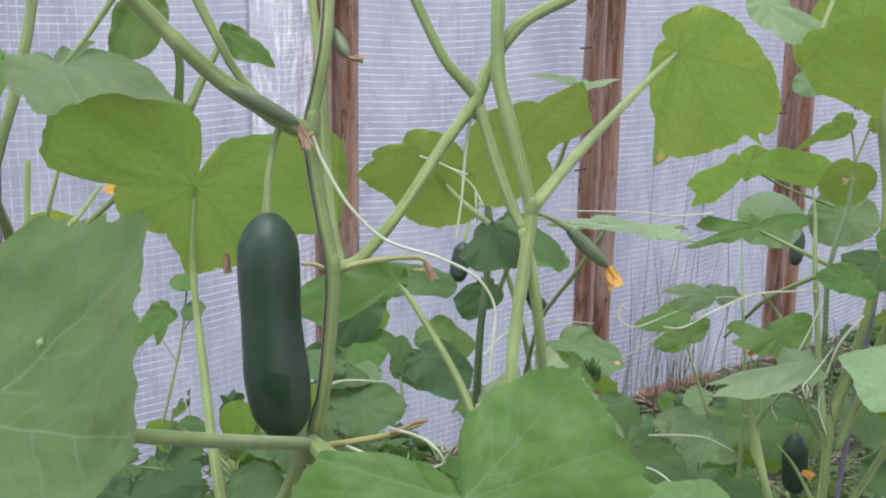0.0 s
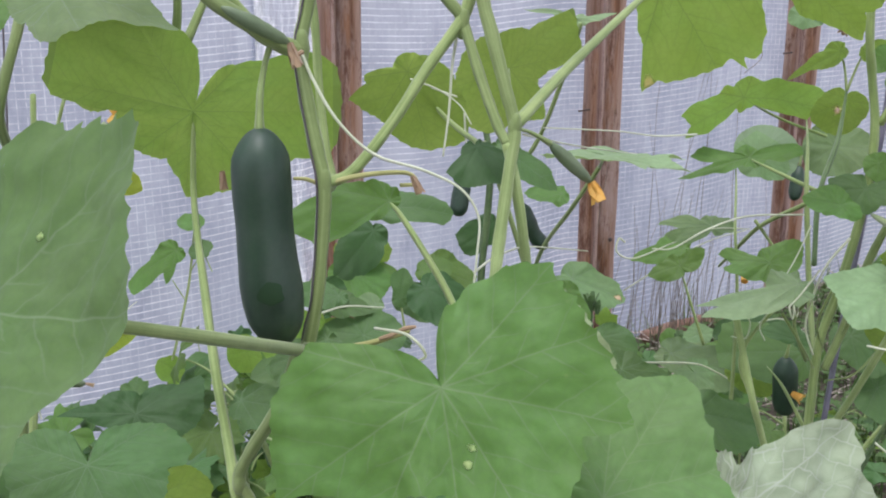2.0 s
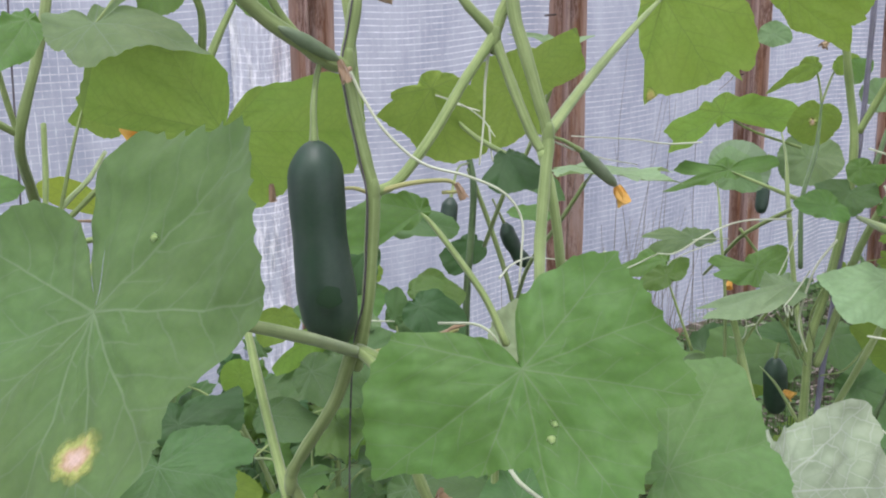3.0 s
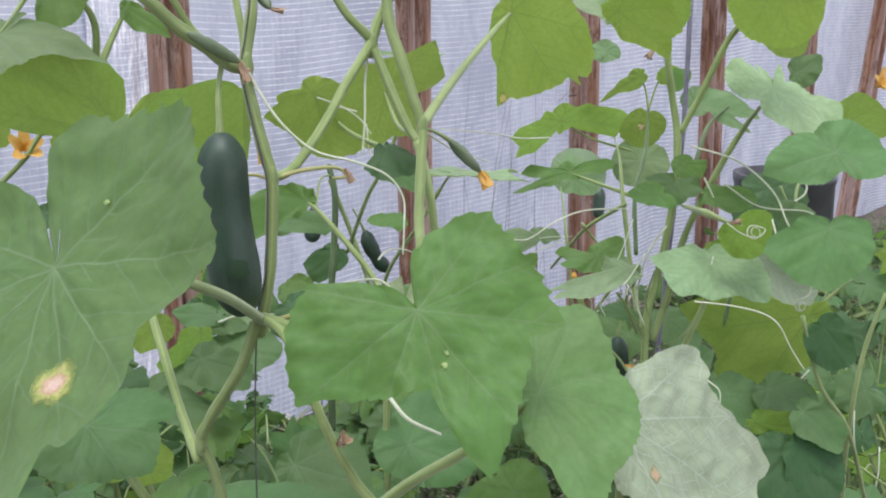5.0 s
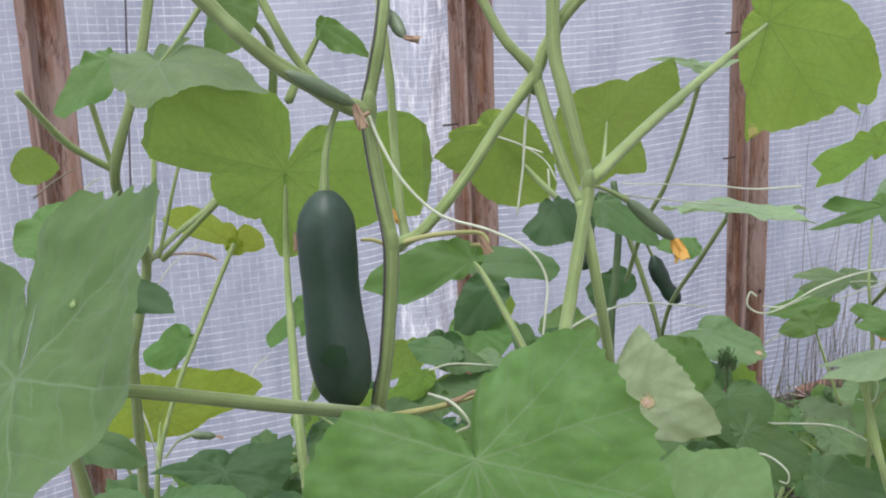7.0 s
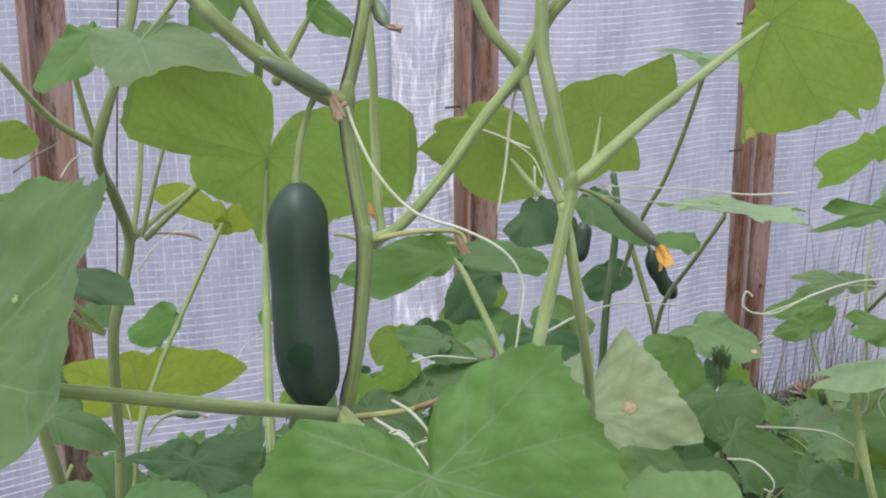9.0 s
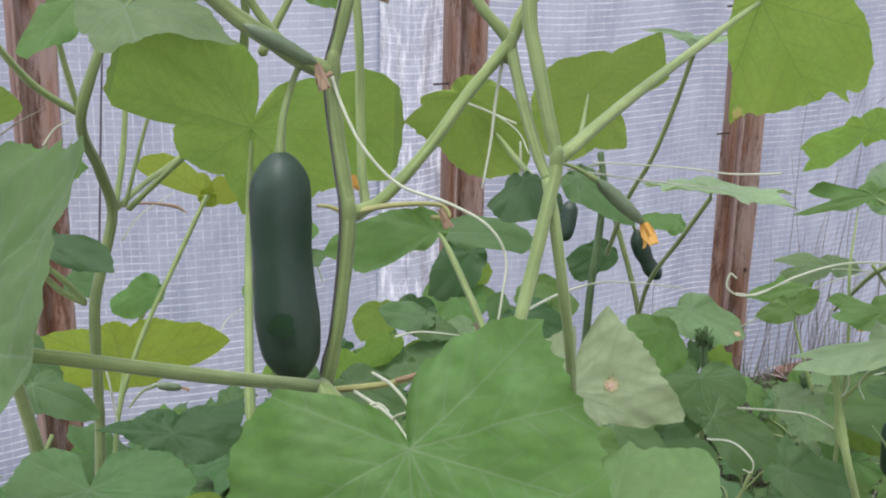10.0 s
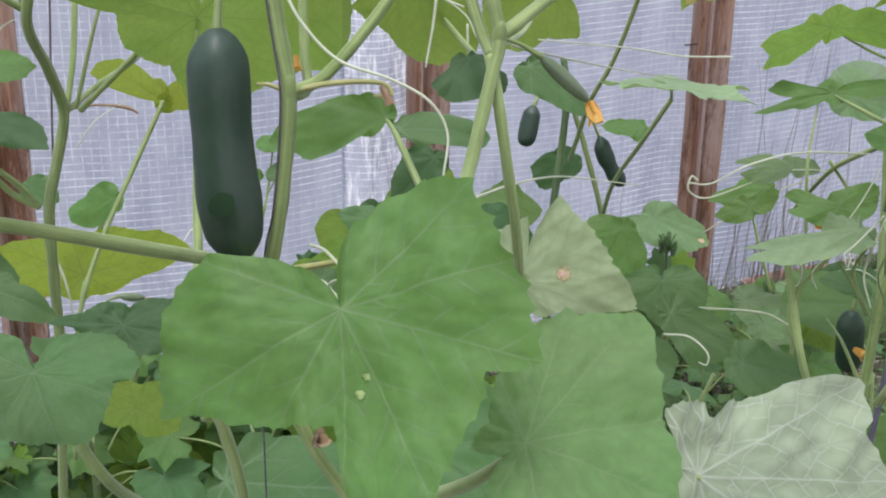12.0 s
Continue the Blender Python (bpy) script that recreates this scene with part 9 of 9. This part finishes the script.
log([(0.6433, 2.6538, 0.1015), (0.7454, 2.7358, 0.1038), (0.8476, 2.8178, 0.0981)], 0.020, 2)


# ---------------------------------------------------------------- low growth behind the row
rng = random.Random(21)


def low_plant(x, y, top, count, small=1.0):
    """A short sprawling cucumber plant: a bent stem and a handful of leaves on stalks."""
    ob = plant_at(x, y, "low sprawling cucumber plant on the soil")
    mid = Vector((x + rng.uniform(-0.05, 0.05), y + rng.uniform(-0.05, 0.05), top * 0.55))
    end = Vector((x + rng.uniform(-0.08, 0.08), y + rng.uniform(-0.08, 0.08), top * 0.9))
    stem(ob, [(x, y, -0.01), mid, end], [0.005, 0.0045, 0.003], STEM, "main_stem", seed=count)
    for k in range(count):
        f = rng.uniform(0.25, 1.0)
        root = mid.lerp(end, max(0, 2 * f - 1)) if f > 0.5 else Vector((x, y, 0)).lerp(mid, 2 * f)
        w = rng.uniform(0, 2 * math.pi)
        far = rng.uniform(0.05, 0.13)
        base = root + Vector((far * math.cos(w), far * math.sin(w), rng.uniform(0.0, 0.06)))
        base.z = min(max(base.z, 0.05), top)
        size = rng.uniform(0.028, 0.066) * small
        tip = base + Vector((size * math.cos(w + rng.uniform(-0.6, 0.6)), size * math.sin(w), rng.uniform(-0.7, 0.1) * size))
        face = Vector((rng.uniform(-0.4, 0.4), rng.uniform(-0.9, -0.1), rng.uniform(0.5, 1.0)))
        mat = rng.choice((LEAF, LEAF, LEAF_DARK, LEAF_DARK, LEAF_DARK, LEAF_BACKLIT))
        leaf(ob, base, tip, face, size * rng.uniform(1.7, 2.1), mat, stalk=[root, root.lerp(base, 0.5) + Vector((0, 0, 0.012))], seed=rng.randrange(9999), rings=5, thick=0.0016, cup=0.2, droop=0.15, wave=0.05)
    return ob


def strip_point(s, across):
    """A point of the bed: metres along the wall and from it towards the row."""
    return FOOT + ALONG * s - OUT * across


for s in range(-7, 20):
    for across in (0.16, 0.36, 0.58, 0.80, 1.05, 1.30):
        p = strip_point(s * 0.15 + rng.uniform(-0.06, 0.06), across + rng.uniform(-0.08, 0.08))
        high = 1.0 - 0.37 * (p.y - 0.1) - 0.06 - rng.uniform(0, 0.14)
        if p.y < 1.2 or p.x > 1.9 or high < 0.08 or rng.random() < 0.30 or (abs(s * 0.15 - 1.10) < 0.26 and across < 0.5):
            continue
        low_plant(p.x, p.y, min(high, 0.5), rng.randrange(5, 9) if s < 2 else rng.randrange(8, 13), 1.0 if s < 2 else 0.72)


for k in range(46):
    p = strip_point(rng.uniform(-1.1, 0.35), rng.uniform(0.10, 0.50)) if k < 22 else strip_point(rng.uniform(1.45, 2.3), rng.uniform(0.12, 0.75))
    low_plant(p.x, p.y, rng.uniform(0.20, 0.30), rng.randrange(6, 10), 1.0 if k < 22 else 0.7)


for k in range(18):
    p = strip_point(rng.uniform(-1.45, -0.35), rng.uniform(0.06, 0.38))
    low_plant(p.x, p.y, rng.uniform(0.22, 0.30), rng.randrange(9, 13))


def crumpled_plant(x, y, top, count, seed):
    """A stunted plant: short upright shoots crowded with small crumpled dark leaves."""
    rnd = random.Random(seed)
    ob = plant_at(x, y, "stunted cucumber plant with crumpled dark leaves by the film")
    ends = [Vector((x + rnd.uniform(-0.11, 0.11), y + rnd.uniform(-0.05, 0.03), top * rnd.uniform(0.65, 1.0))) for _ in range(5)]
    for k, end in enumerate(ends):
        stem(ob, [(x, y, 0.02), Vector((x, y, 0)).lerp(end, 0.5) + Vector((0, 0, 0.02)), end], [0.004, 0.0035, 0.002], STEM_DARK, "main_stem", seed=k)
    for k in range(count):
        end = rnd.choice(ends)
        base = Vector((x, y, 0.03)).lerp(end, rnd.uniform(0.45, 1.0)) + Vector((rnd.uniform(-0.03, 0.03), rnd.uniform(-0.05, 0.02), rnd.uniform(-0.01, 0.03)))
        w = rnd.uniform(0, 2 * math.pi)
        size = rnd.uniform(0.016, 0.040)
        tip = base + Vector((size * math.cos(w), size * 0.5 * math.sin(w), size * rnd.uniform(-0.5, 0.8)))
        face = Vector((rnd.uniform(-0.8, 0.8), rnd.uniform(-1.0, -0.2), rnd.uniform(0.0, 1.0)))
        leaf(ob, base, tip, face, size * rnd.uniform(1.4, 2.0), rnd.choice((LEAF_DEEP_SHADE, LEAF_DEEP_SHADE, LEAF_DARK, LEAF)), stalk=[base.lerp(end, 0.6) + Vector((0, 0.01, -0.02))], seed=rnd.randrange(9999), rings=5, thick=0.0012, cup=0.35, fold=0.25, droop=0.3, wave=0.12)
    return ob


crumpled_plant(-0.11, 2.00, 0.42, 46, 8)
crumpled_plant(0.02, 2.06, 0.34, 34, 9)
crumpled_plant(-0.05, 1.72, 0.44, 30, 10)
for px, py, tall in ((0.00, 1.45, 0.52), (0.13, 1.40, 0.50), (-0.12, 1.52, 0.48), (0.07, 1.62, 0.46)):
    low_plant(px, py, tall, 9)


def tangled_plant(x, y, spread, count, seed):
    """A sprawling plant of dark leaves among many thin bent stalks and curled tendrils."""
    rnd = random.Random(seed)
    ob = plant_at(x, y, "sprawling cucumber plant with dark leaves and thin bent stalks")
    stem(ob, [(x, y, 0.0), (x + 0.03, y + 0.02, 0.2), (x - 0.02, y + 0.05, 0.40)], [0.004, 0.0035, 0.0025], STEM, "main_stem", seed=seed)
    for k in range(count):
        away = rnd.uniform(-spread, spread)
        base = Vector((x + away, y + 0.55 * away + rnd.uniform(-0.07, 0.07), rnd.uniform(0.30, 0.50)))
        size = rnd.uniform(0.035, 0.060)
        w = rnd.uniform(0, 2 * math.pi)
        tip = base + Vector((size * math.cos(w), -0.5 * size, size * min(0.1, math.sin(w))))
        face = Vector((rnd.uniform(-0.4, 0.4), rnd.uniform(-0.9, -0.2), rnd.uniform(0.4, 1.0)))
        foot = Vector((x + 0.6 * away + rnd.uniform(-0.05, 0.05), y + 0.3 * away, 0.04))
        leaf(ob, base, tip, face, size * rnd.uniform(1.6, 2.1), rnd.choice((LEAF_DARK, LEAF_DARK, LEAF_DEEP_SHADE, LEAF_DEEP_SHADE, LEAF_BACKLIT, LEAF)), stalk=[foot, foot.lerp(base, 0.6) + Vector((rnd.uniform(-0.03, 0.03), -0.02, 0.03))], seed=rnd.randrange(9999), rings=6, thick=0.0017, cup=0.15, droop=0.2, wave=0.05, stalk_mat=rnd.choice((STEM_PALE, STEM, STEM_DARK)))
    for k in range(6):
        p = Vector((x + rnd.uniform(-spread, spread), y + rnd.uniform(-0.1, 0.02), rnd.uniform(0.30, 0.48)))
        q = p + Vector((rnd.uniform(-0.07, 0.07), -0.02, rnd.uniform(-0.16, -0.06)))
        tendril(ob, [p, p.lerp(q, 0.5) + Vector((rnd.uniform(-0.03, 0.03), -0.01, 0.02)), q], 0.0008)
    return ob


tangled_plant(0.92, 1.32, 0.12, 15, 3)
tangled_plant(1.10, 1.60, 0.16, 16, 4)
tangled_plant(1.36, 1.98, 0.18, 14, 6)


def weeds_mesh(count, seed):
    """Many small weed leaves on thin stalks, and blades of grass."""
    rnd = random.Random(seed)
    verts, faces = [], []
    for _ in range(count):
        across = rnd.uniform(0.03, 1.6)
        p = strip_point(rnd.uniform(-1.3, 3.2), across)
        high = rnd.uniform(0.0, 0.50) ** 2 * 0.9 * min(1.0, across / 0.4) + 0.008
        w = rnd.uniform(0, 2 * math.pi)
        d = Vector((math.cos(w), math.sin(w), rnd.uniform(-0.2, 0.6))).normalized()
        side = d.cross(Vector((0, 0, 1))).normalized()
        long_ = rnd.uniform(0.008, 0.028)
        wide = long_ * rnd.uniform(0.25, 0.5)
        b = Vector((p.x, p.y, high + bank(p.x, p.y)))
        k = len(verts)
        lift = Vector((0, 0, wide * 0.3))
        verts += [b, b + d * long_ * 0.45 + side * wide + lift, b + d * long_, b + d * long_ * 0.45 - side * wide + lift, b + d * long_ * 0.5]
        faces += [(k, k + 4, k + 1), (k + 1, k + 4, k + 2), (k, k + 3, k + 4), (k + 3, k + 2, k + 4)]
        if rnd.random() < 0.35:
            k = len(verts)
            foot = Vector((p.x + rnd.uniform(-0.02, 0.02), p.y + rnd.uniform(-0.02, 0.02), bank(p.x, p.y) - 0.005))
            t = side * 0.0012
            verts += [foot - t, foot + t, b + t * 0.6, b - t * 0.6]
            faces.append((k, k + 1, k + 2, k + 3))
    return mesh_of("low_weeds", verts, faces, MOSS)


tagged(new("low_weeds", weeds_mesh(30000, 5)), "small green weeds scattered over the soil", "weeds", kind="stuff")


def tuft_mesh(count, seed):
    """Tufts of narrow green grass blades, bent at the tip."""
    rnd = random.Random(seed)
    verts, faces = [], []
    for _ in range(count):
        c = strip_point(rnd.uniform(-1.2, 2.6), rnd.uniform(0.03, 0.9) ** 1.2)
        foot_z = bank(c.x, c.y)
        for _ in range(rnd.randrange(9, 20)):
            w = rnd.uniform(0, 2 * math.pi)
            out = Vector((math.cos(w), math.sin(w), 0))
            side = Vector((-out.y, out.x, 0)) * rnd.uniform(0.0008, 0.0022)
            high, lean = rnd.uniform(0.03, 0.15), rnd.uniform(0.1, 0.8)
            b = Vector((c.x, c.y, foot_z - 0.004)) + out * rnd.uniform(0, 0.015)
            k = len(verts)
            for i in range(4):
                f = i / 3
                p = b + out * (high * lean * f * f) + Vector((0, 0, high * (f - 0.35 * lean * f * f)))
                q = side * (1 - 0.9 * f)
                verts += [p - q, p + q]
            for i in range(3):
                faces.append((k + 2 * i, k + 2 * i + 1, k + 2 * i + 3, k + 2 * i + 2))
    return mesh_of("grass_tufts", verts, faces, GRASS)


tagged(new("grass_tufts", tuft_mesh(420, 12)), "narrow green grass tufts along the bed", "grass", kind="stuff")


def litter_mesh(count, seed):
    rnd = random.Random(seed)
    verts, faces = [], []
    for _ in range(count):
        p = strip_point(rnd.uniform(-1.3, 2.8), rnd.uniform(0.0, 1.5))
        w = rnd.uniform(0, math.pi)
        d = Vector((math.cos(w), math.sin(w), rnd.uniform(-0.1, 0.25)))
        side = Vector((-d.y, d.x, 0)).normalized() * rnd.uniform(0.0008, 0.003)
        d = d * rnd.uniform(0.01, 0.07)
        b = Vector((p.x, p.y, rnd.uniform(0.006, 0.03) + bank(p.x, p.y)))
        k = len(verts)
        up = Vector((0, 0, 0.0015))
        verts += [b - side, b + side, b + d + side, b + d - side, b + up, b + d + up]
        faces += [(k, k + 4, k + 5, k + 3), (k + 4, k + 1, k + 2, k + 5), (k, k + 1, k + 4), (k + 3, k + 5, k + 2)]
    return mesh_of("straw_litter", verts, faces, LITTER, smooth=False)


tagged(new("straw_litter", litter_mesh(6500, 6)), "dry straw and leaf bits on the soil", "straw", kind="stuff")


def dry_grass_mesh(seed):
    rnd = random.Random(seed)
    verts, faces = [], []
    for k in range(75):
        s = rnd.gauss(0.83, 0.10) if k < 60 else rnd.uniform(0.2, 2.2)
        foot = strip_point(s, rnd.uniform(0.02, 0.14)) + Vector((0, 0, 0.07))
        high = rnd.uniform(0.15, 0.42) if k % 9 else rnd.uniform(0.55, 0.85)
        lean = ALONG * rnd.uniform(-0.22, 0.30) * high - OUT * rnd.uniform(0, 0.1) * high
        line = [foot + lean * (t * t) + Vector((0, 0, high * t)) + ALONG * (0.008 * math.sin(7 * t + k)) for t in (0, 0.25, 0.5, 0.75, 1.0)]
        start = len(verts)
        for i, c in enumerate(line):
            r = 0.0012 * (1 - 0.7 * i / 4)
            for a in range(3):
                verts.append(c + ALONG * (r * math.cos(2.1 * a)) + OUT * (r * math.sin(2.1 * a)))
        for i in range(4):
            for a in range(3):
                b = (a + 1) % 3
                faces.append((start + 3 * i + a, start + 3 * i + b, start + 3 * i + 3 + b, start + 3 * i + 3 + a))
    return mesh_of("dry_grass", verts, faces, STRAW)


tagged(new("dry_grass", dry_grass_mesh(3)), "dry grey grass stalks standing by the film", "grass", kind="stuff")
